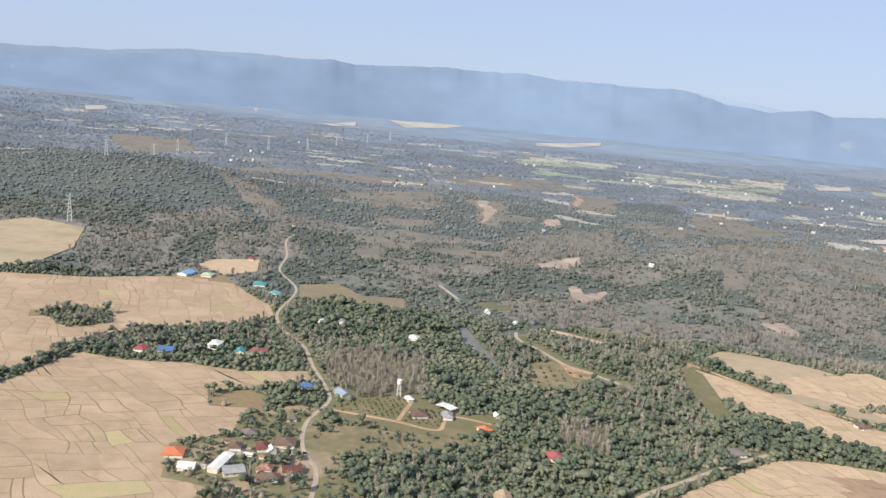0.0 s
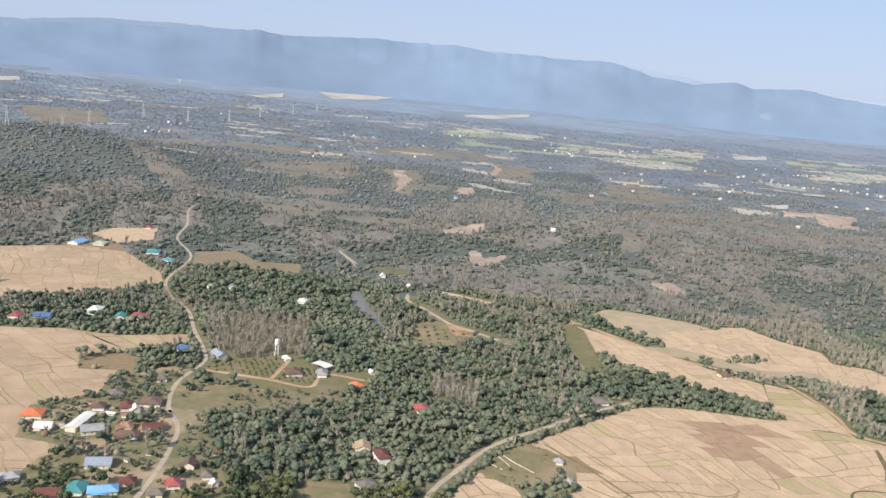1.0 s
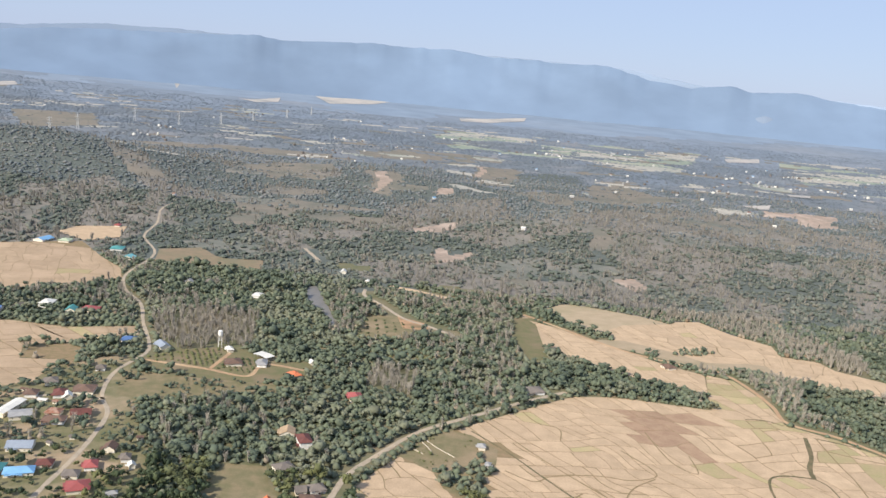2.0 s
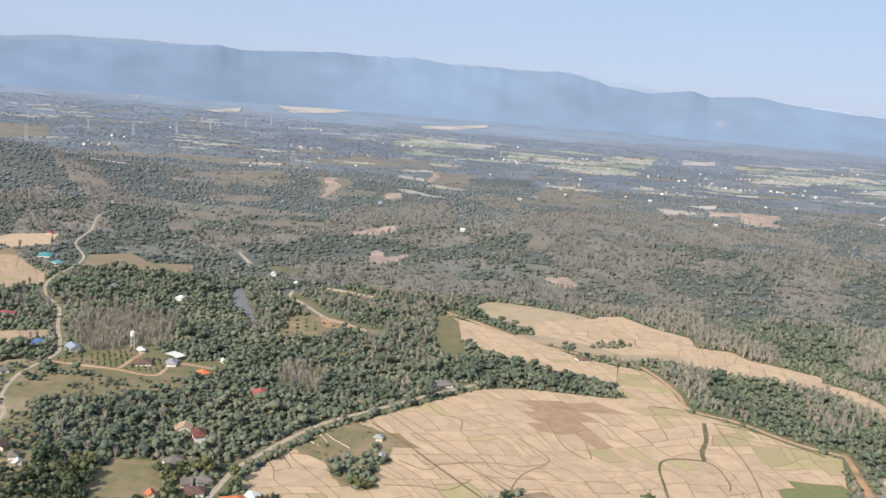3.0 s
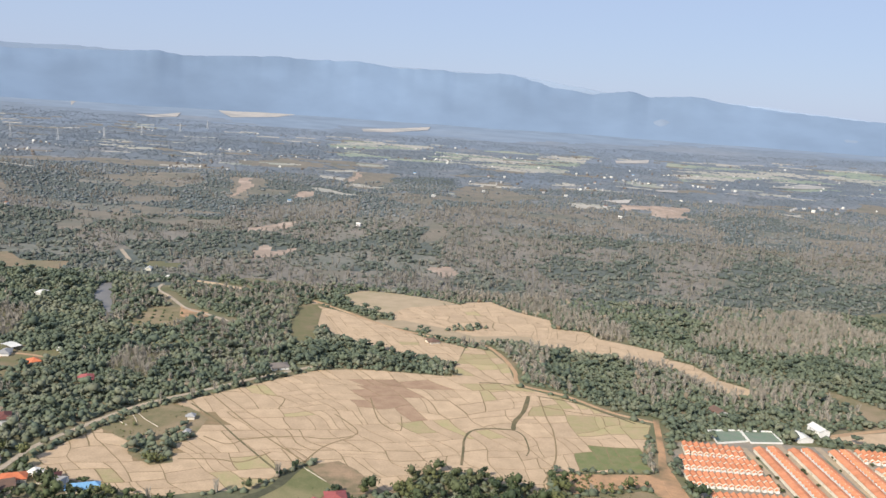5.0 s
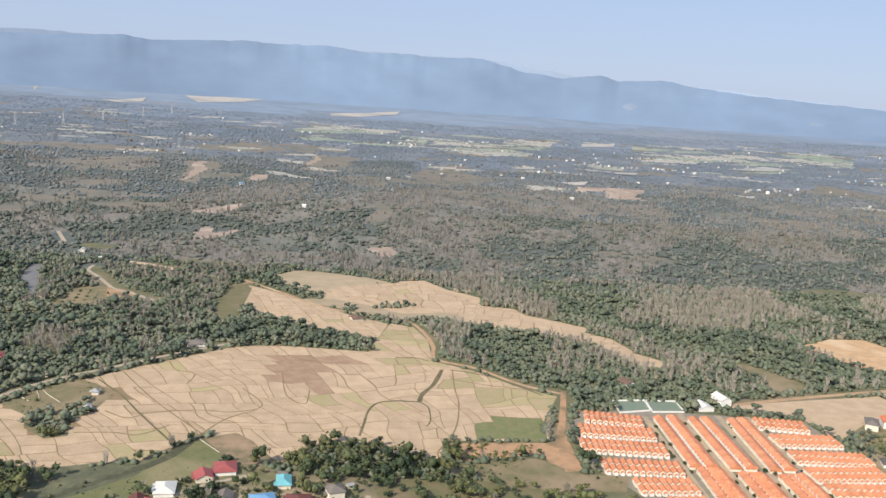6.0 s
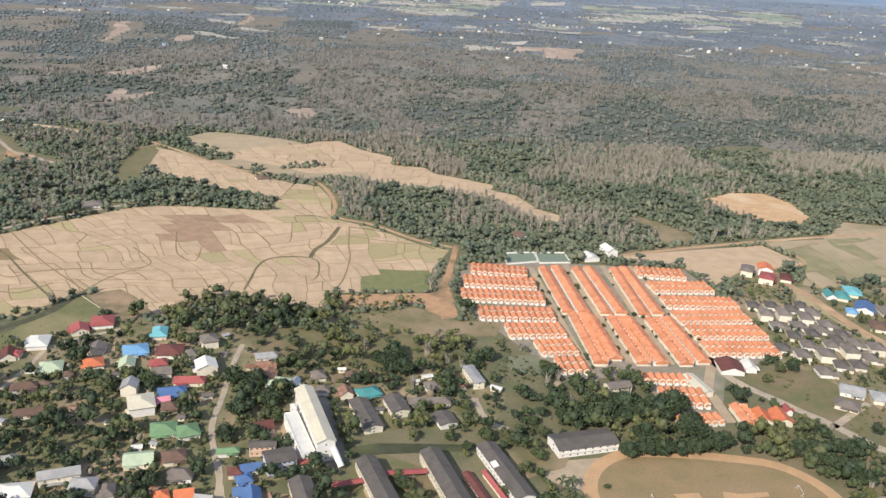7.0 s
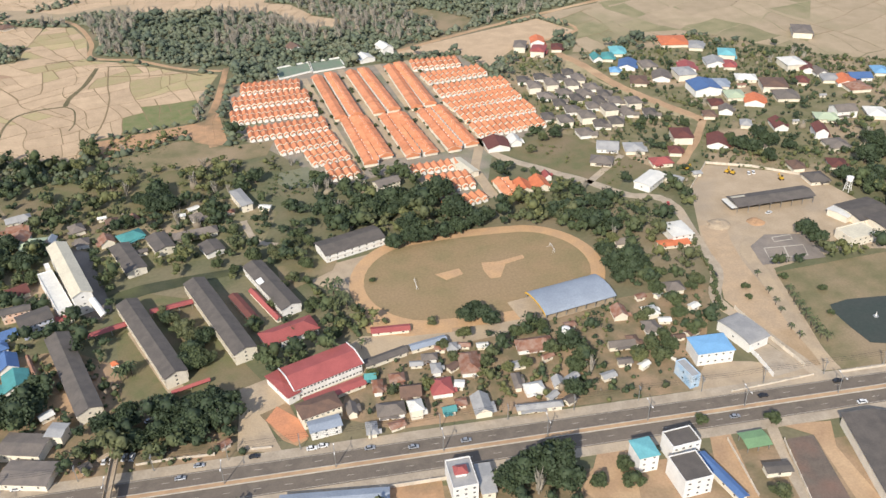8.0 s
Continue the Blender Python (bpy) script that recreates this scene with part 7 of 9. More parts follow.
def digger(x, y, turn, label):
    t = thing("excavator", x, y, turn, label, "digger", "machines in the depot yard", 0.08)
    for sgn in (-1, 1):
        part("track", S(-0.9, sgn * 0.6 - 0.2, 0, 0.9, sgn * 0.6 + 0.2, 0.4), BLACK, t)
    part("body", S(-0.7, -0.6, 0.4, 0.6, 0.6, 1.1), PAINTS["yellow"], t)
    part("cabin", S(0.0, -0.55, 1.1, 0.6, 0.0, 1.6), GLASS, t)
    part("boom", Shape().tube((0.6, 0.2, 0.9), (1.9, 0.2, 1.8), 0.15, 0.12).tube((1.9, 0.2, 1.8), (2.5, 0.2, 0.5), 0.12, 0.1), PAINTS["yellow"], t)


for (x, y), turn in (((481.5, 181.5), 30), ((482.9, 179.9), 120), ((496.6, 169.3), 75), ((469.1, 189.5), 10)):
    digger(x, y, turn, "yellow excavator parked on dusty ground")


def heap(x, y, r, h, material, label, name):
    g, n = Shape(), 14
    v = []
    for k, (f0, z0) in enumerate(((1.0, -0.05), (0.75, 0.55), (0.42, 0.85), (0.1, 1.0))):
        for i in range(n):
            w = f0 * (0.85 + 0.3 * rng.random())
            v.append((r * w * math.cos(i * 6.2832 / n), r * w * math.sin(i * 6.2832 / n), h * z0 * (0.8 + 0.3 * rng.random()) if k else -0.05))
    f = [(k * n + i, k * n + (i + 1) % n, (k + 1) * n + (i + 1) % n, (k + 1) * n + i) for k in range(3) for i in range(n)] + [tuple(range(3 * n, 4 * n))]
    me = g.add(v, f).data(name)
    me.materials.append(material)
    ob = tagged(new(name, me), label, "heap")
    ob.matrix_basis = pose(x, y, 0.07)


x, y = (455.7, 149.9)
heap(x, y, 4.2, 1.2, PAVING, "grey gravel heap in the depot yard", "gravel_heap")
x, y = (468.4, 146.9)
heap(x, y, 3.0, 0.9, RED_DIRT, "heap of rusty scrap and timber", "scrap_heap")
x, y = (516.3, 423.3)
heap(x, y, 4.0, 0.8, DIRT, "heap of pale earth on a building site", "earth_heap")

# footbridge over the highway
bu = -64.5
bx, by = on_highway(bu, 0)
bx, by = (258.4, 100.1)
br = thing("footbridge", bx, by, HT + 90, "grey concrete footbridge spanning the highway with stairs", "footbridge")
part("deck", S(-10.5, -0.8, 2.9, 10.5, 0.8, 3.1), PAVING, br)
for sgn in (-1, 1):
    part("parapet", S(-10.5, sgn * 0.78 - 0.06, 3.1, 10.5, sgn * 0.78 + 0.06, 3.75), PAVING, br)
for px in (-10, 0, 10):
    part("pier", S(px - 0.3, -0.5, -0.1, px + 0.3, 0.5, 2.9), PAVING, br)
for sgn in (-1, 1):
    st = Shape()
    for k in range(12):
        st.box(sgn * 10 - 0.6, 0.8 + 0.42 * k, 2.9 - 0.25 * (k + 1) - 0.1, sgn * 10 + 0.6, 0.8 + 0.42 * (k + 1), 2.9 - 0.25 * k)
    part("stairs", st, PAVING, br)


def wall_line(pts, h, material, label, name="boundary_wall", cat="wall", posts=True):
    """A garden wall of panels and posts along a line."""
    t = thing(name, 0, 0, 0, label, cat)
    for a, b in zip(pts, pts[1:]):
        ln = math.hypot(b[0] - a[0], b[1] - a[1])
        turn = math.degrees(math.atan2(b[1] - a[1], b[0] - a[0]))
        n = max(1, round(ln / 4.0))
        for i in range(n):
            k = (i + 0.5) / n
            part("panel", S(-ln / n / 2 + 0.12, -0.07, 0, ln / n / 2 - 0.12, 0.07, h), material, t, at=pose(a[0] + (b[0] - a[0]) * k, a[1] + (b[1] - a[1]) * k, 0, 0, 0, turn))
            if posts:
                part("post", S(-0.12, -0.12, 0, 0.12, 0.12, h + 0.2), material, t, at=pose(a[0] + (b[0] - a[0]) * i / n, a[1] + (b[1] - a[1]) * i / n, 0, 0, 0, turn))


WALLC = mat("wall_concrete", (0.62, 0.55, 0.44), (0.5, 0.44, 0.36), 2, 0.9, loose=0.2)
wall_line([on_highway(u, -8.6) for u in (-150, -50, -20, 2)], 1.1, WALLC, "long cream roadside wall of panels and posts")
wall_line([(289.9, 101.5), (294.8, 100.4)], 0.7, WALLC, "low pale school wall beside the highway")
wall_line([(281.4, 102.9), (271.1, 105.1), (263.4, 106.1)], 0.7, WALLC, "low pale school wall beside the highway")
wall_line([(408.9, 77.9), (420.1, 76.8), (432.7, 75.8)], 0.55, WALLC, "white kerbside balustrade before a forecourt")
wall_line([(409.9, 59.0), (403.2, 41.2)], 0.9, WALLC, "weathered wall beside a dark yard")
wall_line([(397.6, 64.0), (393.6, 47.0)], 0.8, WALLC, "weathered wall beside a sandy drive")
wall_line([(439.8, 74.0), (452.7, 71.9), (464.8, 70.3)], 0.8, WALLC, "cream balustrade before a lawn")
wall_line([(402.2, 93.4), (400.3, 98.0), (403.9, 101.8), (411.6, 102.4)], 1.0, WHITE, "curved white wall behind an office")
wall_line([(423.7, 97.7), (423.2, 86.6), (422.3, 78.8)], 1.4, WHITE, "long white wall beside a warehouse")
wall_line([(431.1, 107.4), (431.6, 95.2), (432.7, 79.2)], 1.2, WALLC, "grey wall along a yard")
wall_line([(461.4, 175.3), (478.5, 191.0), (493.0, 181.9), (506.7, 168.2)], 1.0, WALLC, "pale wall round the depot yard")
wall_line([(59.1, 347.8), (64.0, 339.5), (65.8, 335.7)], 0.45, WALLC, "white garden wall beside the paddy road")
wall_line([(60.7, 349.6), (67.8, 340.5), (76.3, 332.3)], 0.45, WALLC, "white garden wall round a bare plot")
wall_line([(55.1, 338.4), (62.4, 332.3)], 0.45, WALLC, "white garden wall beside the paddy road")
wall_line([(40.2, 370.5), (48.3, 366.9), (58.4, 364.0)], 0.45, WALLC, "white garden wall at a meadow's edge")
wall_line([(146.9, 297.4), (157.4, 285.4)], 0.45, WALLC, "white wall at the end of the paddies")
wall_line([(147.2, 229.1), (160.3, 229.2)], 0.8, WHITE, "white garden wall of a pale green house")
wall_line([(-153.7, 474.8), (-134.3, 487.9)], 0.8, WALLC, "grey wall round a plot")
wall_line([(-159.9, 472.2), (-152.1, 455.2)], 0.8, WALLC, "grey wall round a plot")

# pond fountain
x, y = (466.4, 90.1)
ft = thing("fountain", x, y, 0, "white spray of a pond fountain", "fountain", z=0.12)
part("jet", Shape().tube((0, 0, 0), (0, 0, 1.6), 0.25, 0.05, 8), WHITE, ft)
part("ring", Shape().tube((0, 0, 0), (0, 0, 0.15), 0.8, 0.7, 12), METAL, ft)
# spirit house in the school garden
x, y = (259.6, 145.8)
sp = thing("shrine", x, y, 15, "small cream shrine with an orange tiered roof", "shrine")
part("base", S(-0.9, -0.9, -0.1, 0.9, 0.9, 0.5), CREAM, sp)
part("pavilion", S(-0.6, -0.6, 0.5, 0.6, 0.6, 1.3), WHITE, sp)
part("roof", hip(1.5, 1.5, 1.3, 0.9, 0.2), ROOFS["orange"], sp)
foot(x, y, 3, 3, 0)


PYLON_STEEL = mat("pale_pylon_steel", (0.56, 0.56, 0.54), None, 2, 0.6)


def pylon(x, y, h):
    """A lattice mast for power lines."""
    z = float(height(x, y))
    t = thing("pylon", x, y, 25, "grey lattice power pylon above the woods", "pylon", "pylons of the power line", z)
    b = h * 0.11
    lattice = Shape()
    for a in range(4):
        c, s = math.cos(a * 1.5708 + 0.785), math.sin(a * 1.5708 + 0.785)
        c2, s2 = math.cos(a * 1.5708 + 2.356), math.sin(a * 1.5708 + 2.356)
        part("leg", Shape().tube((c * b, s * b, -0.5), (c * 0.5, s * 0.5, h), 0.55, 0.3, 4), PYLON_STEEL, t)
        for k in range(7):
            f0, f1 = k / 7, (k + 1) / 7
            r0, r1 = b + (0.5 - b) * f0, b + (0.5 - b) * f1
            lattice.tube((c * r0, s * r0, h * f0), (c2 * r1, s2 * r1, h * f1), 0.24, 0.24, 3)
    part("lattice", lattice, PYLON_STEEL, t)
    for k in (0.62, 0.76, 0.9):
        part("crossarm", Shape().tube((-h * 0.14, 0, h * k), (h * 0.14, 0, h * k), 0.45, 0.45, 4), PYLON_STEEL, t)


for (x, y), h in (((-494, 830), 31), ((-640, 1170), 30), ((-723.2, 1495.2), 34), ((-749.9, 1656.4), 33), ((-810.4, 2077.5), 36), ((-707.9, 2109.2), 32), ((-644.8, 2252.2), 33), ((-595.6, 2806.6), 30), ((-557.3, 3020.3), 30), ((-631.8, 2521.7), 30)):
    pylon(x, y, h)
x, y = (74.7, 399.5)
pole(x, y, 6.5, False, "mast", "tall white mast among trees")

# ---- trees ----
def ico():
    """Corners and faces of a twenty-sided ball."""
    p = (1 + 5 ** 0.5) / 2
    v = np.array([(-1, p, 0), (1, p, 0), (-1, -p, 0), (1, -p, 0), (0, -1, p), (0, 1, p), (0, -1, -p), (0, 1, -p), (p, 0, -1), (p, 0, 1), (-p, 0, -1), (-p, 0, 1)], float)
    v /= np.linalg.norm(v[0])
    f = np.array([(0, 11, 5), (0, 5, 1), (0, 1, 7), (0, 7, 10), (0, 10, 11), (1, 5, 9), (5, 11, 4), (11, 10, 2), (10, 7, 6), (7, 1, 8), (3, 9, 4), (3, 4, 2), (3, 2, 6), (3, 6, 8), (3, 8, 9), (4, 9, 5), (2, 4, 11), (6, 2, 10), (8, 6, 7), (9, 8, 1)])
    return v, f


IV, IF = ico()


def join(pieces):
    v, f, n = [], [], 0
    for a, b in pieces:
        v.append(a)
        f.append(b + n)
        n += len(a)
    return np.concatenate(v), np.concatenate(f)


def lump(r, centre, size):
    return IV * (size * r.uniform(0.65, 1.3, (12, 1))) + np.array(centre), IF


def octa(r, centre, size):
    """A rough eight-sided clump, for trees far off."""
    v = np.array([(1, 0, 0), (0, 1, 0), (-1, 0, 0), (0, -1, 0), (0, 0, 1), (0, 0, -1)], float) * (size * r.uniform(0.7, 1.3, (6, 1)))
    f = np.array([(0, 1, 4), (1, 2, 4), (2, 3, 4), (3, 0, 4), (1, 0, 5), (2, 1, 5), (3, 2, 5), (0, 3, 5)])
    return v + np.array(centre), f


def leaves(r, n, rx, rz, cz, size):
    """Loose sprays of leaves over an uneven crown."""
    d = r.normal(size=(n, 3))
    d /= np.linalg.norm(d, axis=1)[:, None]
    d[:, 2] = np.abs(d[:, 2]) * 1.1 - 0.25
    rad = r.uniform(0.55, 1.04, (n, 1))
    c = d * rad * np.array([rx, rx, rz]) + np.array([0, 0, cz])
    a = r.normal(size=(n, 3))
    a /= np.linalg.norm(a, axis=1)[:, None]
    b = np.cross(a, d + 0.6 * r.normal(size=(n, 3)))
    b /= np.linalg.norm(b, axis=1)[:, None] + 1e-9
    s = size * r.uniform(0.6, 1.4, (n, 1))
    v = np.stack([c - a * s, c + b * s * 0.7, c + a * s, c - b * s * 0.7], 1).reshape(-1, 3)
    k = np.arange(n)[:, None] * 4
    return v, np.concatenate([k + np.array([[0, 1, 2]]), k + np.array([[0, 2, 3]])])


def crown(r, lumps, sprays, tall=1.0, wide=1.0):
    """A broad-leaved crown about one unit in radius, its foot at z = 0: clumps, each dressed in sprays of leaves."""
    out = []
    each = max(1, sprays // lumps)
    leaf = 0.085 if sprays > 100 else (0.125 if sprays > 12 else 0.2)
    for i in range(lumps):
        a, q = r.uniform(0, 6.28), r.uniform(0.4, 0.68) if i else 0
        z = (0.75 + r.uniform(-0.25, 0.4) * (1 - 0.5 * q)) * tall
        s = (r.uniform(0.34, 0.44) * (1 if lumps < 12 else 0.82) if i else 0.6) if lumps > 1 else 0.62
        c = np.array((q * wide * math.cos(a), q * wide * math.sin(a), z))
        out.append(lump(r, c, s * (0.74 if sprays > 60 else 0.8)))
        v, f = leaves(r, each, s * 1.22, s * 1.1, 0.0, leaf)
        out.append((v + c, f))
    return join(out)


def bare(r, n, tall=1.9, thick=1.0):
    """A leafless crown: thin stems and rising twigs."""
    v, f = [], []
    for i in range(n):
        a, q = r.uniform(0, 6.28), r.uniform(0, 0.55)
        x, y = q * math.cos(a), q * math.sin(a)
        z0, z1 = r.uniform(0, 0.8) * tall, r.uniform(0.75, 1.1) * tall
        b, w = r.uniform(0, 3.14), thick * r.uniform(0.025, 0.075)
        lean = r.uniform(0.0, 0.35)
        k = len(v)
        v += [(x * 0.4 - w * math.cos(b), y * 0.4 - w * math.sin(b), z0), (x * 0.4 + w * math.cos(b), y * 0.4 + w * math.sin(b), z0), (x * (1 + lean), y * (1 + lean), z1)]
        f.append((k, k + 1, k + 2))
    return np.array(v), np.array(f)


def scatter(name, templates, x, y, size, material, label, seed, squash=(0.8, 1.25), category="woodland", smooth=True):
    """Many trees in one mesh, each turned and sized by chance."""
    r = np.random.default_rng(seed)
    z = height(x, y)
    pick = r.integers(0, len(templates), len(x))
    vs, fs, n = [], [], 0
    for k, (tv, tf) in enumerate(templates):
        m = pick == k
        c = int(m.sum())
        if not c:
            continue
        t = r.uniform(0, 6.283, c)
        ca_, sa_ = np.cos(t), np.sin(t)
        s = size[m] if np.ndim(size) else np.full(c, size)
        zs = s * r.uniform(*squash, c)
        px = s[:, None] * (tv[None, :, 0] * ca_[:, None] - tv[None, :, 1] * sa_[:, None]) + x[m][:, None]
        py = s[:, None] * (tv[None, :, 0] * sa_[:, None] + tv[None, :, 1] * ca_[:, None]) + y[m][:, None]
        pz = zs[:, None] * tv[None, :, 2] + z[m][:, None]
        vs.append(np.stack([px, py, pz], -1).reshape(-1, 3))
        fs.append((tf[None] + (np.arange(c) * len(tv))[:, None, None]).reshape(-1, 3) + n)
        n += c * len(tv)
    ob = new(name, big_mesh(name, np.concatenate(vs), np.concatenate(fs), material))
    if smooth:
        ob.data.polygons.foreach_set("use_smooth", [True] * len(ob.data.polygons))
    return tagged(ob, label, category, kind="stuff")


def free(x, y, gap=0.0):
    """True where no field, road or house is in the way."""
    ok = np.ones(len(x), bool)
    for poly in KEEP_OUT:
        ok &= ~inside(poly, x, y)
    for poly in ISLES:
        ok |= inside(poly, x, y)
    for line, w in LANES:
        lx, ly = [p[0] for p in line], [p[1] for p in line]
        m = ok & (x > min(lx) - w - 9) & (x < max(lx) + w + 9) & (y > min(ly) - w - 9) & (y < max(ly) + w + 9)
        if m.any():
            i = np.where(m)[0]
            ok[i] &= off_line(line, x[i], y[i]) > w + gap
    for cx, cy, hx, hy, turn in FEET:
        m = ok & (np.abs(x - cx) < hx + hy + 9) & (np.abs(y - cy) < hx + hy + 9)
        if m.any():
            i = np.where(m)[0]
            c, s = math.cos(radians(turn)), math.sin(radians(turn))
            u, v = (x[i] - cx) * c + (y[i] - cy) * s, (y[i] - cy) * c - (x[i] - cx) * s
            ok[i] &= (np.abs(u) > hx + gap) | (np.abs(v) > hy + gap)
    return ok


def grid(x0, x1, y0, y1, s, seed):
    r = np.random.default_rng(seed)
    a, b = np.meshgrid(np.arange(x0, x1, s), np.arange(y0, y1, s))
    x, y = a.ravel() + r.uniform(-0.5, 0.5, a.size) * s, b.ravel() + r.uniform(-0.5, 0.5, a.size) * s
    return x, y, r


def in_view(x, y, margin=0.0):
    """The wedge of land that the flight looks out over."""
    left = np.interp(y, [30, 105, 128, 158, 215, 240, 262, 280, 780, 4000], [400, 228, 198, 158, 115, 82, -130, -200, -575, -2980]) - 14 - margin
    right = np.interp(y, [30, 100, 340, 680, 4000], [425, 490, 715, 930, 3000]) + 18 + margin
    return (x > left) & (x < right)


TEAK = [[(-123.4, 487.8), (-103.3, 519.1), (-61.0, 514.4), (-49.0, 448.6), (-77.3, 431.3), (-97.3, 434.6)], [(329.5, 559.4), (352.4, 561.4), (338.2, 511.9), (317.6, 511.6)], [(388.4, 705.2), (482.5, 768.7), (453.4, 639.1), (411.6, 629.0), (369.1, 627.8)], [(28.7, 441.8), (52.8, 433.9), (50.3, 399.5), (23.6, 404.5)]]
VILLAGE = [[(121.0, 256.1), (153.5, 277.5), (206.8, 263.2), (239.0, 239.8), (302.3, 231.7), (316.5, 215.0), (306.5, 192.7), (263.5, 192.9), (231.1, 157.4), (168.9, 132.5)], [(226.5, 161.1), (247.1, 158.4), (278.5, 128.8), (296.8, 98.2), (233.9, 107.3)], [(325.7, 133.5), (368.5, 128.2), (433.3, 121.5), (402.0, 81.5), (324.3, 95.8), (312.2, 104.7)],
           [(466.6, 371.0), (499.1, 326.0), (574.2, 324.1), (678.0, 278.9), (552.2, 155.8), (515.4, 156.0), (454.7, 180.5), (431.6, 238.6), (441.6, 297.5)], [(-196.4, 346.2), (-153.4, 366.1), (-109.5, 422.0), (-38.4, 276.7), (-124.1, 235.5)], [(221.7, 111.9), (231.6, 75.1), (400.1, 12.4), (439.2, 52.1), (331.2, 74.1)]]

THIN = [(221.5, 256.1), (250.0, 280.9), (271.5, 272.1), (296.9, 261.4), (291.4, 225.4), (231.6, 222.2)]      # open grass behind the village
drape("meadow", THIN, LAWN, 0.055, "rough green grass with scattered trees behind the village", "grass", keep=False)
for k, poly in enumerate(VILLAGE):
    drape("village_ground", poly, GARDEN_GROUND if k in (0, 3, 4) else VILLAGE_GROUND, 0.022 + 0.004 * k, "trodden sandy ground with patchy grass", "ground", keep=False)

# small sheds and lean-tos in the crowded yards
r = np.random.default_rng(95)
for poly, count in ((VILLAGE[2], 24), (VILLAGE[0], 28), (VILLAGE[1], 6), (VILLAGE[4], 10), (VILLAGE[3], 10)):
    xs, ys = [p[0] for p in poly], [p[1] for p in poly]
    made = 0
    for k in range(400):
        x, y = r.uniform(min(xs), max(xs)), r.uniform(min(ys), max(ys))
        if made < count and bool(inside(poly, np.array(x), np.array(y))) and bool(free(np.array([x]), np.array([y]), 0.7)[0]):
            made += 1
            roof = ("rust", "lightgray", "gray", "brown", "rust", "darkgray", "white")[int(r.integers(0, 7))]
            shed(x, y, r.uniform(2.6, 4.6), r.uniform(2.0, 3.0), r.uniform(-30, 30), r.uniform(1.2, 1.6), roof, f"small {ROOF_WORDS[roof]} roofed lean-to in a crowded yard", "lean_to", 0.35)

# near woods and gardens
LUSH_FAR = [crown(np.random.default_rng(150 + i), 3, 30, 1.0 + 0.15 * (i % 3)) for i in range(10)]
LUSH = [crown(np.random.default_rng(100 + i), 3, 78, 1.0 + 0.15 * (i % 3)) for i in range(10)]
FAR = [lump(np.random.default_rng(300 + i), (0, 0, 0.35), 0.85) for i in range(8)]
OCTA = [octa(np.random.default_rng(350 + i), (0, 0, 0.4), 0.9) for i in range(8)]
STEMS = [bare(np.random.default_rng(400 + i), 46) for i in range(8)]


def many(polys, x, y):
    m = np.zeros(len(x), bool)
    for p in polys:
        m |= inside(p, x, y)
    return m


x, y, r = grid(-560, 860, 60, 640, 3.9, 11)
keep = in_view(x, y, 10) & (y < 640) & free(x, y, 0.9)
village = many(VILLAGE, x, y)
teak = many(TEAK, x, y)
bush = fbm(x, y, 46, 3)
hamlet, old = inside(VILLAGE[3], x, y), inside(VILLAGE[0], x, y) | inside(VILLAGE[1], x, y)
thin = inside(THIN, x, y)
keep &= ~thin | (r.random(len(x)) < 0.55)
keep &= np.where(village, r.random(len(x)) < np.where(hamlet, 0.36, np.where(old, 0.85, np.where(x < 0, 0.8, 0.55))), np.where(teak, True, r.random(len(x)) < np.where(y > 300, 0.88, 1.0) * np.clip(1.35 - 1.1 * step(0.52, 0.72, bush), 0.25, 1)))
x, y, village, teak, hamlet, old = x[keep], y[keep], village[keep], teak[keep], hamlet[keep], old[keep]
kindn = fbm(x + 400, y - 250, 70, 3) + 0.1 * (r.random(len(x)) - 0.5)
dry_share = np.where(village, 0.08, np.interp(y, [150, 330, 480, 640], [0.08, 0.12, 0.2, 0.42])) + 0.42 * step(170, 300, x) * step(360, 430, y)
dry = (kindn > np.quantile(kindn, 1 - 0.42)) & (r.random(len(x)) < dry_share * 1.6) | teak
dry &= (y > 300) | (r.random(len(x)) < 0.35)
tone = fbm(x - 90, y + 70, 24, 2) + 0.35 * (r.random(len(x)) - 0.5)
size = (1.6 + 3.1 * r.random(len(x)) ** 2.1) * np.where(hamlet, 0.62, np.where(old, 0.95, np.where(village, 0.82, 1.0)))
size = np.where((r.random(len(x)) < 0.06) & ~village, size * 1.45, size)
size = np.where((x > 190) & (y > 360), size * 0.85, size)
g = ~dry
# trees past this line take the haze-paled valley colours
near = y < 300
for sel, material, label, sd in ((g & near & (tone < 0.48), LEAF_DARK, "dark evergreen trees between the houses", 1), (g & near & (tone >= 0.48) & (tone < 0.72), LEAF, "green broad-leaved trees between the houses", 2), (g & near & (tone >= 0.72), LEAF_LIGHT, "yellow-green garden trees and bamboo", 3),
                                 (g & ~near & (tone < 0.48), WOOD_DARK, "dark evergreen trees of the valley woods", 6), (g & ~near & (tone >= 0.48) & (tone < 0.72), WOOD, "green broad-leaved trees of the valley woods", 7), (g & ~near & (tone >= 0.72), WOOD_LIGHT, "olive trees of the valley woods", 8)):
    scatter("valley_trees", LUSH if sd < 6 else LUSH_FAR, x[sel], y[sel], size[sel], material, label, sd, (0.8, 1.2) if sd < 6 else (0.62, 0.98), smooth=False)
scatter("bare_trees", STEMS, x[dry], y[dry], r.uniform(2.2, 3.4, int(dry.sum())), PALE_BARK, "grey leafless plantation trees", 4)
half = dry & (r.random(len(x)) < 0.35) & ~teak
scatter("dry_bushes", FAR, x[half], y[half], r.uniform(1.2, 2.4, int(half.sum())), DRY, "brown dry-season undergrowth", 5)

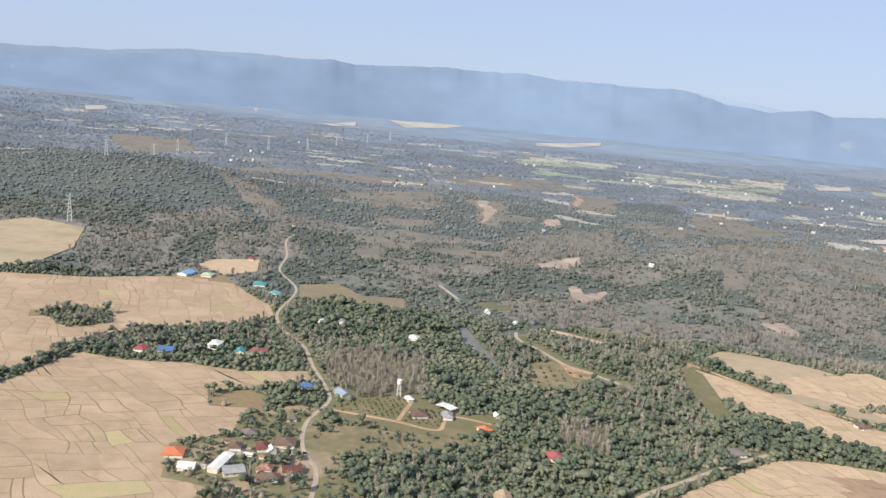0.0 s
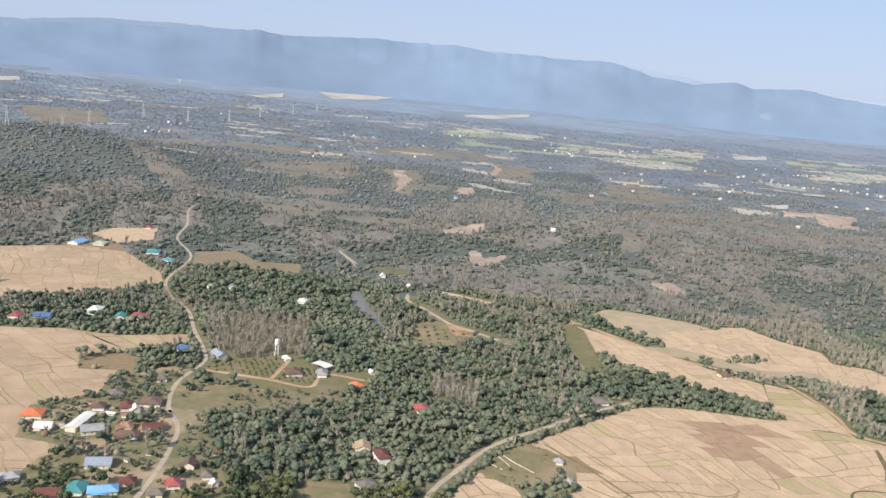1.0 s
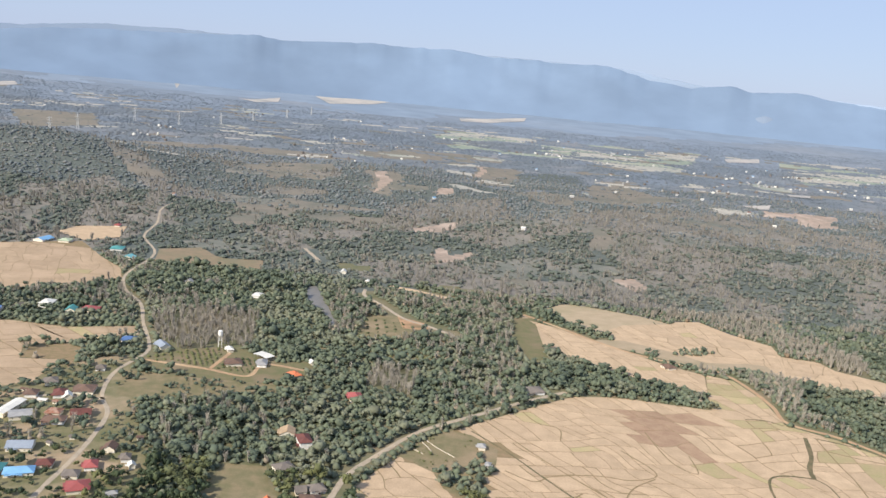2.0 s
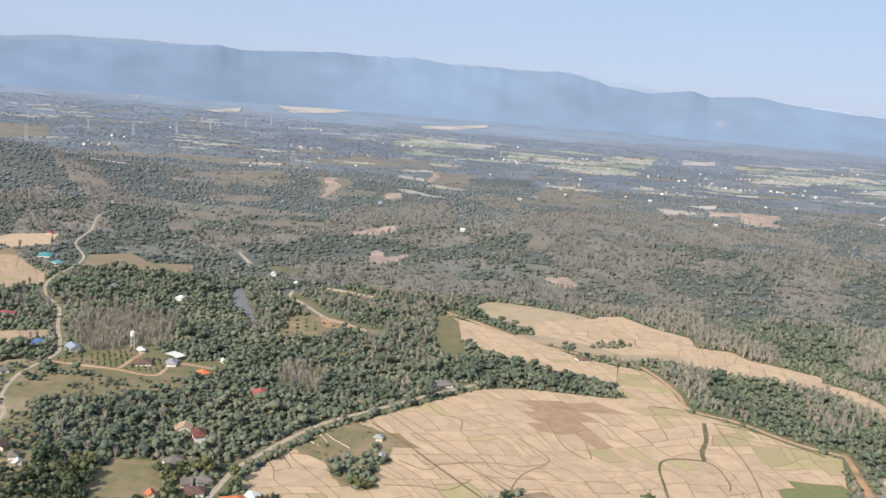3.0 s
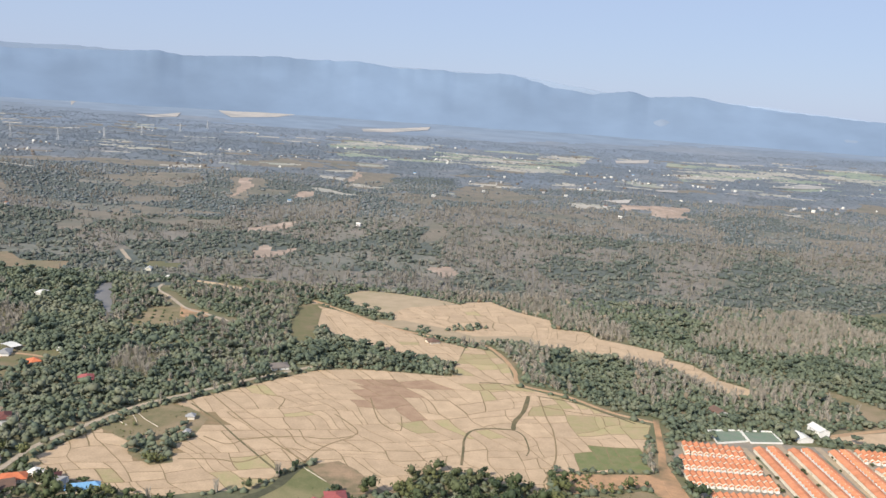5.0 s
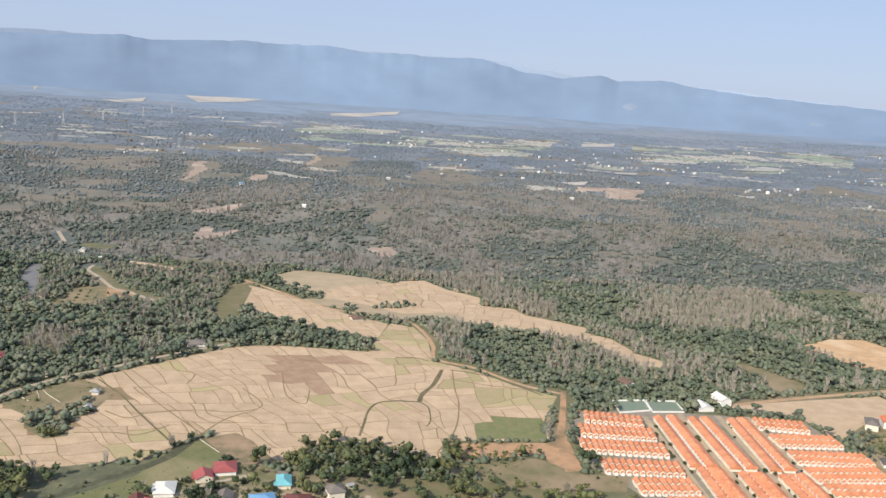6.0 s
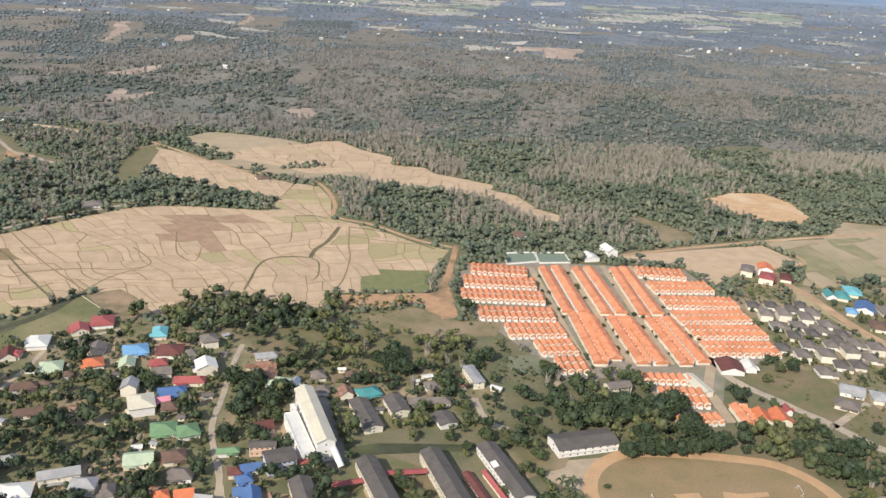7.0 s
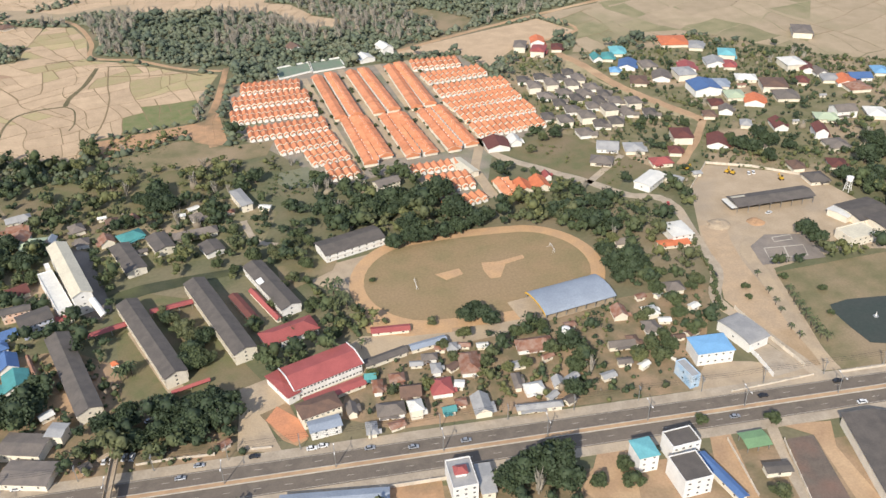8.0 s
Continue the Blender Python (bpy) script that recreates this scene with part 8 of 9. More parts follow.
# saplings and thicket under the valley woods, filling dark gaps, with haze in their colour
x, y, r = grid(-560, 860, 270, 640, 3.4, 16)
keep = in_view(x, y, 6) & free(x, y, 0.4) & ~many(VILLAGE, x, y) & ~many(TEAK, x, y)
x, y = x[keep], y[keep]
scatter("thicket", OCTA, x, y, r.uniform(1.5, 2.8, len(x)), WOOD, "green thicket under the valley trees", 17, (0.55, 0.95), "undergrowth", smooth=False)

# shrubs of the gardens
SHRUB = [crown(np.random.default_rng(600 + i), 1, 13, 0.8) for i in range(6)]
r = np.random.default_rng(15)
x, y = r.uniform(60, 800, 38000), r.uniform(60, 330, 38000)
keep = in_view(x, y, 4) & many(VILLAGE, x, y) & free(x, y, -0.6)
x, y = x[keep], y[keep]
green = fbm(x + 30, y + 60, 14, 2) + 0.25 * (r.random(len(x)) - 0.5)
for sel, material, label, sd in (((green > 0.40) & (green < 0.5), LEAF_DARK, "dark shrubs in village gardens", 51), ((green >= 0.5) & (green < 0.62), LEAF, "green shrubs in village gardens", 52), (green >= 0.68, LEAF_LIGHT, "yellow-green shrubs in village gardens", 53), ((green >= 0.62) & (green < 0.64), DRY, "brown dry shrubs in village gardens", 54)):
    scatter("garden_shrubs", SHRUB, x[sel], y[sel], 0.55 + 1.5 * r.random(int(sel.sum())) ** 2, material, label, sd, (0.8, 1.4), "shrubs")

# green hedge along the canal by the village road
line = soften([(443.3, 148.1), (439.0, 136.5), (436.3, 125.3), (431.2, 117.5), (427.8, 108.7)], 14)
r = np.random.default_rng(57)
hx, hy = np.repeat([p[0] for p in line], 2) + r.uniform(-0.7, 0.7, 2 * len(line)), np.repeat([p[1] for p in line], 2) + r.uniform(-0.7, 0.7, 2 * len(line))
scatter("canal_hedge", SHRUB, hx, hy, r.uniform(0.7, 1.3, len(hx)), LEAF, "unclipped green hedge along a canal", 57, (0.8, 1.2), "hedge")

# bushes on the grazed ground
r = np.random.default_rng(58)
bx_, by_ = r.uniform(min(p[0] for p in GRAZED), max(p[0] for p in GRAZED), 260), r.uniform(min(p[1] for p in GRAZED), max(p[1] for p in GRAZED), 260)
m = inside(GRAZED, bx_, by_) & (fbm(bx_, by_, 16, 2) > 0.45)
scatter("grazed_bushes", SHRUB, bx_[m], by_[m], r.uniform(0.9, 2.4, int(m.sum())), WOOD_DARK, "dark bushes on grazed ground", 58, (0.7, 1.1), "bushes")

# tufts and low bushes on rough meadows
ROUGH = [[(249.9, 279.9), (289.2, 291.5), (304.3, 278.3), (325.5, 276.2), (320.2, 263.1), (296.9, 261.4), (274.5, 264.7), (252.1, 273.1)], [(250.2, 303.5), (292.2, 304.1), (292.2, 295.8), (257.2, 285.4)], [(97.1, 247.3), (112.3, 268.6), (147.1, 299.8), (160.3, 281.6), (138.7, 252.5), (109.6, 220.0)], [(418.4, 235.0), (451.2, 218.7), (455.0, 203.2), (435.2, 183.6)], [(308.8, 264.0), (340.0, 264.0), (345.0, 222.0), (310.0, 222.0)], ISLAND]
r = np.random.default_rng(59)
for k, poly in enumerate(ROUGH):
    bx_, by_ = r.uniform(min(p[0] for p in poly), max(p[0] for p in poly), 340), r.uniform(min(p[1] for p in poly), max(p[1] for p in poly), 340)
    m = inside(poly, bx_, by_) & (fbm(bx_, by_, 12, 2) > 0.5)
    scatter("meadow_bushes", SHRUB, bx_[m], by_[m], 0.35 + 1.2 * r.random(int(m.sum())) ** 3, (LEAF, LEAF_LIGHT)[k % 2], "tufts and low bushes on rough grass", 60 + k, (0.6, 1.0), "bushes")

# rows of young fruit trees and vegetables
for poly, gap, turn, sd in (([(-83.9, 432.4), (-59.9, 445.4), (-60.9, 411.4), (-79.4, 412.1)], 3.0, 25, 41), ([(-53.5, 431.3), (-35.7, 426.6), (-37.7, 407.0), (-57.1, 410.4)], 3.0, 25, 42), ([(12.7, 474.4), (63.0, 482.0), (64.4, 461.0), (16.2, 454.8)], 5.0, -10, 43), ([(8.1, 541.3), (48.7, 526.5), (33.3, 495.8), (5.8, 484.9)], 6.0, 10, 44), ([(-94.8, 424.6), (-83.9, 432.4), (-79.4, 412.1), (-98.0, 412.8)], 4.0, 25, 45)):
    mx, my = sum(p[0] for p in poly) / len(poly), sum(p[1] for p in poly) / len(poly)
    u, v, rr = grid(-90, 90, -90, 90, gap, sd)
    u, v = np.round(u / gap) * gap + rr.uniform(-0.3, 0.3, len(u)), v
    c, s_ = math.cos(radians(turn)), math.sin(radians(turn))
    bx_, by_ = mx + u * c - v * s_, my + u * s_ + v * c
    m = inside(poly, bx_, by_)
    scatter("orchard_rows", FAR, bx_[m], by_[m], rr.uniform(0.7, 1.4, int(m.sum())), LEAF_LIGHT if sd % 2 else LEAF, "young orchard trees and crops in rows", sd, (0.6, 1.0), "orchard")

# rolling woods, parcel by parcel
# Foliage is greyed and blued as haze; the BACK colours hold more of it.
HILL_DENSE = mat("hazed_hill_wood_foliage", (0.107, 0.124, 0.100), (0.088, 0.106, 0.088), 22, 0.9, island=0.34, third=(0.141, 0.151, 0.122), fine=4)
HILL_LEAF = mat("hazed_hill_scrub_foliage", (0.164, 0.170, 0.140), (0.137, 0.146, 0.122), 22, 0.9, island=0.30, third=(0.185, 0.176, 0.140), fine=4)
HILL_DRY = mat("hazed_hill_dry_trees", (0.29, 0.268, 0.225), (0.25, 0.232, 0.198), 22, 1.0, island=0.2, third=(0.215, 0.195, 0.16), fine=4)
BACK_DENSE = mat("hazed_back_wood_foliage", (0.132, 0.153, 0.151), (0.111, 0.133, 0.133), 30, 0.95, island=0.16, third=(0.164, 0.179, 0.170), fine=6)
BACK_LEAF = mat("hazed_back_scrub_foliage", (0.186, 0.195, 0.190), (0.159, 0.172, 0.170), 30, 0.95, island=0.16, third=(0.214, 0.209, 0.195), fine=6)
BUSHY = [join([octa(np.random.default_rng(700 + i), (0.3 * math.cos(i), 0.3 * math.sin(i), 0.45), 0.72), octa(np.random.default_rng(720 + i), (-0.35 * math.cos(i), -0.35 * math.sin(i), 0.4), 0.6), leaves(np.random.default_rng(710 + i), 5, 0.85, 0.6, 0.5, 0.26)]) for i in range(10)]
SLIM = [bare(np.random.default_rng(730 + i), 22, 1.9, 1.5) for i in range(8)]
x, y, r = grid(-1100, 1400, 600, 1560, 4.1, 12)
m = in_view(x, y, 20)
x, y = x[m], y[m]
kind, edge = land(x, y)
share = np.array([0, 0.42, 0.92, 0.74, 0.04, 0, 0, 0.8, 0, 0, 0, 0])[kind] * np.clip(1.25 - 0.9 * step(0.52, 0.72, fbm(x, y, 26, 3)), 0.18, 1)
share = np.where((edge < 3.0) & (kind != 9), np.maximum(share, 0.5), share) * np.where(y > 1000, 0.75, 1.0)
keep = (r.random(len(x)) < share) & (kind > 0) & (kind != 9) & (y > 600)
x, y, kind = x[keep], y[keep], kind[keep]
keep = free(x, y, 1.0)
x, y, kind = x[keep], y[keep], kind[keep]
chance = r.random(len(x))
size = 1.25 + 3.2 * r.random(len(x)) ** 2.4
sort = np.where(kind == 2, np.digitize(chance, [0.66, 0.9]), np.where(kind == 3, np.digitize(chance, [0.2, 0.42]), np.where(kind == 7, np.digitize(chance, [0.6, 0.9]), np.digitize(chance, [0.38, 0.74]))))
sort = np.array([2, 1, 3])[sort]
# farther trees take the hazier BACK colours
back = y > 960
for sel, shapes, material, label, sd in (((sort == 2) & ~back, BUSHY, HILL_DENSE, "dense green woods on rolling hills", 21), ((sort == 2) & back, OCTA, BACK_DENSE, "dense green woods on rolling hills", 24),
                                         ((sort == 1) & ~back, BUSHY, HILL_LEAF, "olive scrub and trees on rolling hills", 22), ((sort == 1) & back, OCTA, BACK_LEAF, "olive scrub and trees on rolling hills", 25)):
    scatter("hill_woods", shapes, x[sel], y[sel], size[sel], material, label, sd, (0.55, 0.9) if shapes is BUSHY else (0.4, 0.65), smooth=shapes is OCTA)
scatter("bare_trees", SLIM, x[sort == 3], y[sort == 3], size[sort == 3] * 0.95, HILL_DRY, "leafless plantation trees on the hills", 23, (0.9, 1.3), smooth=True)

# the plain beyond
r = np.random.default_rng(13)
x, y = r.uniform(-2300, 2700, 110000), 1480 + 1900 * r.random(110000) ** 1.25
m = in_view(x, y, 30)
x, y = x[m], y[m]
kind, edge = land(x, y)
share = np.array([0, 0.3, 0.9, 0.5, 0.05, 0.05, 0.05, 0.9, 0.75, 0, 0.9, 0.5])[kind] * np.clip(1.3 - step(0.45, 0.62, fbm(x, y, 90, 3)), 0.2, 1)
share = np.where(((kind == 5) | (kind == 6)) & (edge < 9), 0.6, share)
keep = r.random(len(x)) < share
x, y = x[keep], y[keep]
keep = free(x, y, 2.0)
x, y = x[keep], y[keep]
# Haze is mixed into these leaf colours, bluer and paler band by band.
PLAIN_LEAF = mat("hazed_plain_foliage", (0.151, 0.175, 0.189), (0.130, 0.154, 0.173), 60, 1.0, island=0.12, third=(0.191, 0.199, 0.202), fine=8)
PLAIN_BACK = mat("hazed_plain_back_foliage", (0.160, 0.189, 0.215), (0.144, 0.171, 0.199), 90, 1.0, island=0.12, third=(0.186, 0.204, 0.216), fine=20)
FAR_LEAF = mat("hazed_distant_woods", (0.183, 0.219, 0.259), (0.169, 0.206, 0.246), 160, 1.0, island=0.12, third=(0.194, 0.224, 0.254), fine=90)
# Crowns are flattened to mute their shadows, as haze would.
for sel, material, size, label, sd in ((y < 1950, PLAIN_LEAF, (2.4, 5.2), "mixed woods on the far plain", 31), ((y >= 1950) & (y < 2600), PLAIN_BACK, (3.5, 7.0), "far plain woods with blue-green haze in their colour", 34), (y >= 2600, FAR_LEAF, (3.5, 6.0), "far plain woods with blue-grey haze in their colour", 33)):
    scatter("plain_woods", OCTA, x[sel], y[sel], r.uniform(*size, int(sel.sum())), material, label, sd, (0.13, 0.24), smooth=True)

# ---- trees that stand out, each a thing of its own ----
def as_mesh(name, vf, material):
    me = big_mesh(name, vf[0], vf[1], material)
    return me


def tree_proto(seed, material, label, tall=1.0, lumps=15, sprays=1900):
    r = np.random.default_rng(seed)
    t = thing("tree", 0, -3000, 0, label, "tree", "garden trees")
    tr = Shape().tube((0, 0, -0.1), (0.03, 0.02, 0.5), 0.09, 0.06, 6)
    for k in range(4):
        a = k * 1.57 + r.uniform(0, 1)
        tr.tube((0.03, 0.02, 0.4), (0.4 * math.cos(a), 0.4 * math.sin(a), 0.85 * tall), 0.05, 0.02, 5)
    part("trunk", tr, BARK, t)
    part("crown", as_mesh("crown", crown(r, lumps, sprays, tall), material), material, t)
    return t


def palm_proto(seed):
    r = np.random.default_rng(seed)
    t = thing("palm_tree", 0, -3000, 0, "slender palm tree with drooping green fronds", "palm tree", "palms")
    part("trunk", Shape().tube((0, 0, -0.1), (0.05, 0, 0.6), 0.07, 0.05, 6).tube((0.05, 0, 0.6), (0.12, 0.03, 1.15), 0.05, 0.04, 6), BARK, t)
    fr = Shape()
    for k in range(13):
        a, up = k * 0.483 + r.uniform(-0.15, 0.15), r.uniform(0.0, 0.45)
        c, s = math.cos(a), math.sin(a)
        mid, tip = (0.12 + 0.42 * c, 0.03 + 0.42 * s, 1.2 + up), (0.12 + 0.85 * c, 0.03 + 0.85 * s, 0.95 + up * 0.6)
        w = 0.11
        fr.add([(0.12, 0.03, 1.15), (mid[0] - s * w, mid[1] + c * w, mid[2]), tip, (mid[0] + s * w, mid[1] - c * w, mid[2])], [(0, 1, 3), (1, 2, 3)])
    part("fronds", fr, LEAF, t)
    return t


PROTOS = {"dark": [tree_proto(50 + i, LEAF_DARK, "large dark green shade tree with a broad crown") for i in range(3)],
          "green": [tree_proto(60 + i, LEAF, "green broad-leaved tree with an uneven crown") for i in range(3)],
          "light": [tree_proto(70 + i, LEAF_LIGHT, "yellow-green tree with a loose crown", 1.2) for i in range(2)],
          "palm": [palm_proto(80 + i) for i in range(2)]}
USED = {k: [False] * len(v) for k, v in PROTOS.items()}
TREE_N = 0


def tree(kind, x, y, radius):
    global TREE_N
    TREE_N += 1
    i = TREE_N % len(PROTOS[kind])
    m = pose(x, y, float(height(x, y)), 0, 0, (TREE_N * 77) % 360) @ Matrix.Diagonal((radius, radius, radius * (0.9 + 0.05 * (TREE_N % 5)), 1))
    p = PROTOS[kind][i]
    if not USED[kind][i]:
        USED[kind][i] = True
        p.matrix_basis = m
    else:
        q = copy_thing(p, m)
        q.matrix_basis = m


for kind, spots in (("dark", (((374.6, 187.4), 6.4), ((356.1, 183.3), 5.0), ((372.9, 202.2), 6.6), ((345.6, 199.4), 5.6), ((355.3, 203.1), 6.0), ((365.4, 197.9), 6.2), ((338.8, 195.3), 4.8), ((412.8, 136.0), 5.6), ((236.8, 130.7), 5.0), ((240.3, 135.0), 4.6), ((378.3, 109.5), 3.8),
                              ((412.4, 177.1), 3.6), ((413.8, 168.7), 3.6), ((423.1, 174.7), 3.6), ((420.6, 186.6), 3.4), ((410.3, 147.5), 3.6), ((426.4, 155.8), 3.2), ((280.3, 143.3), 3.4), ((284.1, 147.9), 3.2), ((277.8, 138.6), 3.2), ((275.1, 161.5), 2.8), ((270.2, 154.8), 2.2),
                              ((219.5, 222.6), 4.2), ((225.7, 210.6), 4.6), ((233.3, 208.9), 4.6), ((222.9, 201.2), 4.0), ((220.9, 187.7), 3.6), ((202.2, 162.1), 4.0), ((227.3, 220.9), 4.0), ((236.6, 216.1), 4.2), ((274.7, 237.3), 4.6), ((280.0, 229.8), 4.4),
                              ((498.6, 196.5), 4.0), ((510.6, 194.5), 4.2), ((516.7, 160.3), 4.4), ((522.9, 153.0), 4.2), ((513.2, 205.1), 3.4), ((434.8, 234.3), 3.2), ((272.1, 118.9), 4.6), ((277.5, 118.3), 5.2), ((282.2, 115.7), 4.8), ((286.7, 118.4), 3.6), ((262.9, 120.9), 4.2), ((257.2, 119.7), 3.8), ((269.7, 114.2), 3.6), ((359.5, 130.0), 4.2), ((356.2, 130.6), 3.2), ((362.3, 126.2), 3.2), ((353.9, 70.0), 6.0), ((347.4, 69.7), 5.0), ((355.1, 65.0), 4.5), ((343.0, 69.2), 4.0), ((370.6, 91.2), 3.2),
                              ((278.4, 112.3), 4.6), ((284.0, 113.3), 4.6), ((274.2, 110.8), 3.6), ((238.1, 137.4), 4.5), ((234.2, 135.6), 4.5), ((240.6, 141.0), 3.8), ((263.7, 112.8), 3.8), ((260.5, 116.0), 3.0), ((283.5, 121.2), 3.4),
                              ((348.5, 176.0), 3.6), ((353.7, 177.0), 4.0), ((359.8, 177.3), 4.0), ((365.7, 176.9), 4.0), ((372.3, 178.3), 4.0), ((378.8, 178.9), 4.0), ((383.2, 182.1), 3.6),
                              ((352.6, 196.5), 4.2), ((359.7, 199.3), 4.4), ((365.6, 197.8), 4.2), ((341.8, 194.5), 3.6), ((337.1, 199.7), 3.6), ((348.0, 198.3), 4.0), ((332.7, 198.1), 3.4),
                              ((408.4, 138.0), 4.4), ((413.6, 136.6), 4.4), ((407.7, 131.6), 4.0), ((416.6, 134.8), 3.6), ((417.7, 164.3), 3.6), ((415.9, 169.1), 3.4), ((420.3, 159.2), 3.4), ((405.9, 175.2), 3.4), ((411.4, 173.0), 3.4), ((401.0, 178.5), 3.2),
                              ((478.4, 134.1), 4.2), ((478.2, 128.5), 3.6), ((534.4, 168.3), 5.0), ((528.0, 155.7), 5.0), ((549.3, 181.4), 5.0), ((544.9, 169.3), 5.0), ((501.1, 192.6), 4.0), ((502.4, 183.9), 3.6), ((497.5, 198.6), 3.4), ((512.5, 202.4), 3.4), ((516.0, 189.3), 3.2),
                              ((306.7, 235.2), 3.0), ((276.5, 242.6), 4.4), ((271.3, 239.2), 4.0), ((312.4, 241.0), 4.0), ((277.3, 240.4), 4.2), ((274.7, 231.4), 3.6))),
                    ("green", (((303.5, 185.7), 3.0), ((310.2, 186.7), 3.0), ((299.7, 204.9), 2.6), ((292.0, 185.8), 2.2), ((281.2, 193.1), 2.0), ((265.7, 223.8), 3.0), ((320.9, 214.6), 3.2), ((334.0, 234.3), 3.0), ((254.8, 241.7), 3.0), ((291.9, 221.0), 2.8), ((296.4, 180.8), 2.0), ((298.7, 148.3), 2.2), ((315.7, 181.3), 2.8), ((318.4, 175.8), 2.6), ((322.2, 187.4), 2.8),
                               ((223.3, 140.5), 3.4), ((216.4, 148.5), 3.0), ((191.0, 220.9), 3.6), ((236.4, 198.2), 3.0), ((239.5, 238.7), 3.4), ((404.4, 112.3), 2.6), ((419.6, 129.7), 2.6), ((425.1, 120.5), 2.4), ((403.8, 102.3), 2.6), ((393.1, 98.4), 2.4), ((345.3, 120.5), 2.2), ((346.6, 115.3), 2.0), ((354.5, 110.3), 2.2), ((371.2, 93.1), 2.2), ((372.5, 119.5), 2.6),
                               ((473.7, 231.1), 2.2), ((482.0, 233.0), 2.0), ((443.4, 240.3), 2.0), ((487.1, 231.6), 2.0), ((490.4, 223.8), 2.4), ((429.3, 233.6), 2.6), ((420.5, 225.6), 2.4), ((499.3, 204.9), 3.0), ((527.2, 208.6), 2.6), ((279.6, 149.9), 3.0), ((281.0, 140.1), 3.2), ((277.4, 155.0), 2.6), ((277.8, 137.6), 2.8), ((284.3, 138.9), 2.4), ((273.6, 165.1), 2.2), ((262.5, 141.0), 1.8), ((288.6, 159.3), 2.0), ((289.3, 151.7), 2.0), ((454.1, 115.0), 1.6), ((305.4, 141.3), 2.2), ((307.9, 141.7), 2.0), ((319.2, 137.3), 2.4), ((298.2, 151.2), 2.2), ((279.2, 154.2), 3.0), ((281.1, 149.3), 2.8), ((276.5, 159.6), 2.6), ((279.1, 143.5), 3.0), ((281.5, 137.4), 2.8),
                               ((427.6, 122.1), 3.0), ((415.6, 115.8), 2.8), ((414.1, 122.6), 2.8), ((414.1, 110.5), 3.0), ((414.1, 102.0), 3.0), ((398.6, 94.8), 3.0), ((403.4, 98.1), 3.0), ((398.4, 100.0), 2.8), ((369.8, 119.1), 2.6), ((374.1, 118.9), 2.6), ((366.3, 119.1), 2.2), ((370.1, 64.8), 2.2), ((362.2, 62.3), 2.4), ((369.3, 59.6), 2.8),
                               ((440.3, 114.9), 1.5), ((438.1, 110.1), 1.4), ((378.9, 102.4), 3.4), ((372.6, 108.6), 2.6), ((375.2, 100.1), 3.0), ((346.4, 132.4), 1.8), ((315.9, 152.3), 2.6), ((336.2, 159.6), 1.2), ((530.3, 183.5), 1.2),
                               ((305.0, 157.4), 2.4), ((309.0, 165.3), 2.6), ((313.1, 168.6), 2.4), ((318.9, 174.9), 2.4), ((317.0, 188.5), 2.8), ((321.0, 194.6), 2.6), ((312.2, 182.9), 2.6), ((461.1, 105.8), 1.6), ((454.9, 95.2), 1.2), ((410.9, 64.9), 2.2), ((394.9, 71.0), 2.0), ((397.9, 45.4), 2.6))),
                    ("light", (((393.0, 97.0), 2.4), ((416.3, 152.2), 2.6), ((324.2, 116.0), 1.8), ((351.1, 106.9), 1.6), ((363.7, 105.7), 2.2), ((358.6, 105.3), 2.0), ((336.7, 106.5), 2.0), ((352.5, 123.1), 2.4))),
                    ("palm", (((322.6, 155.2), 3.2), ((324.3, 151.4), 3.2), ((325.3, 148.6), 3.0), ((325.3, 158.9), 3.0), ((321.7, 158.7), 3.0), ((450.8, 108.3), 2.2), ((449.4, 104.1), 2.2), ((448.2, 100.1), 2.4), ((446.9, 96.2), 2.4), ((445.7, 92.5), 2.4), ((445.4, 89.8), 2.4), ((444.7, 87.4), 2.4), ((445.7, 85.7), 2.2),
                              ((445.3, 110.4), 1.6), ((443.5, 105.0), 1.6), ((442.3, 101.0), 1.6), ((447.9, 119.1), 1.6), ((439.8, 93.4), 1.6), ((439.4, 89.4), 1.6), ((262.5, 139.7), 3.0), ((261.0, 138.4), 3.0), ((264.0, 140.4), 3.0), ((257.7, 257.4), 3.4), ((260.7, 253.8), 3.2), ((324.5, 129.1), 2.0), ((249.8, 244.2), 3.0), ((260.2, 256.9), 3.2), ((269.3, 259.7), 3.0), ((189.2, 172.1), 3.0)))):
    for (x, y), radius in spots:
        tree(kind, x, y, radius)
# street trees of the estate
r = np.random.default_rng(91)
for a, b in (((351.9, 343.6), (351.7, 232.0)), ((371.5, 349.0), (370.3, 240.4)), ((391.0, 348.8), (387.1, 239.2)), ((406.1, 348.8), (405.5, 243.3))):
    for k in range(15):
        t = r.uniform(0.03, 0.97)
        tree("green" if k % 3 else "dark", a[0] + (b[0] - a[0]) * t + r.choice([-1.7, 1.7]), a[1] + (b[1] - a[1]) * t, r.uniform(0.7, 1.3))
# clipped hedges along the school drive
for a, b in (((316.8, 168.9), (320.7, 154.4)), ((322.1, 149.3), (325.3, 135.0))):
    n = 9
    hv, hf = join([lump(rng, (a[0] + (b[0] - a[0]) * i / n, a[1] + (b[1] - a[1]) * i / n, 0.55), 0.95) for i in range(n + 1)])
    tagged(new("hedge", big_mesh("hedge", hv, hf, LEAF)), "trimmed green hedge along the school drive", "hedge")

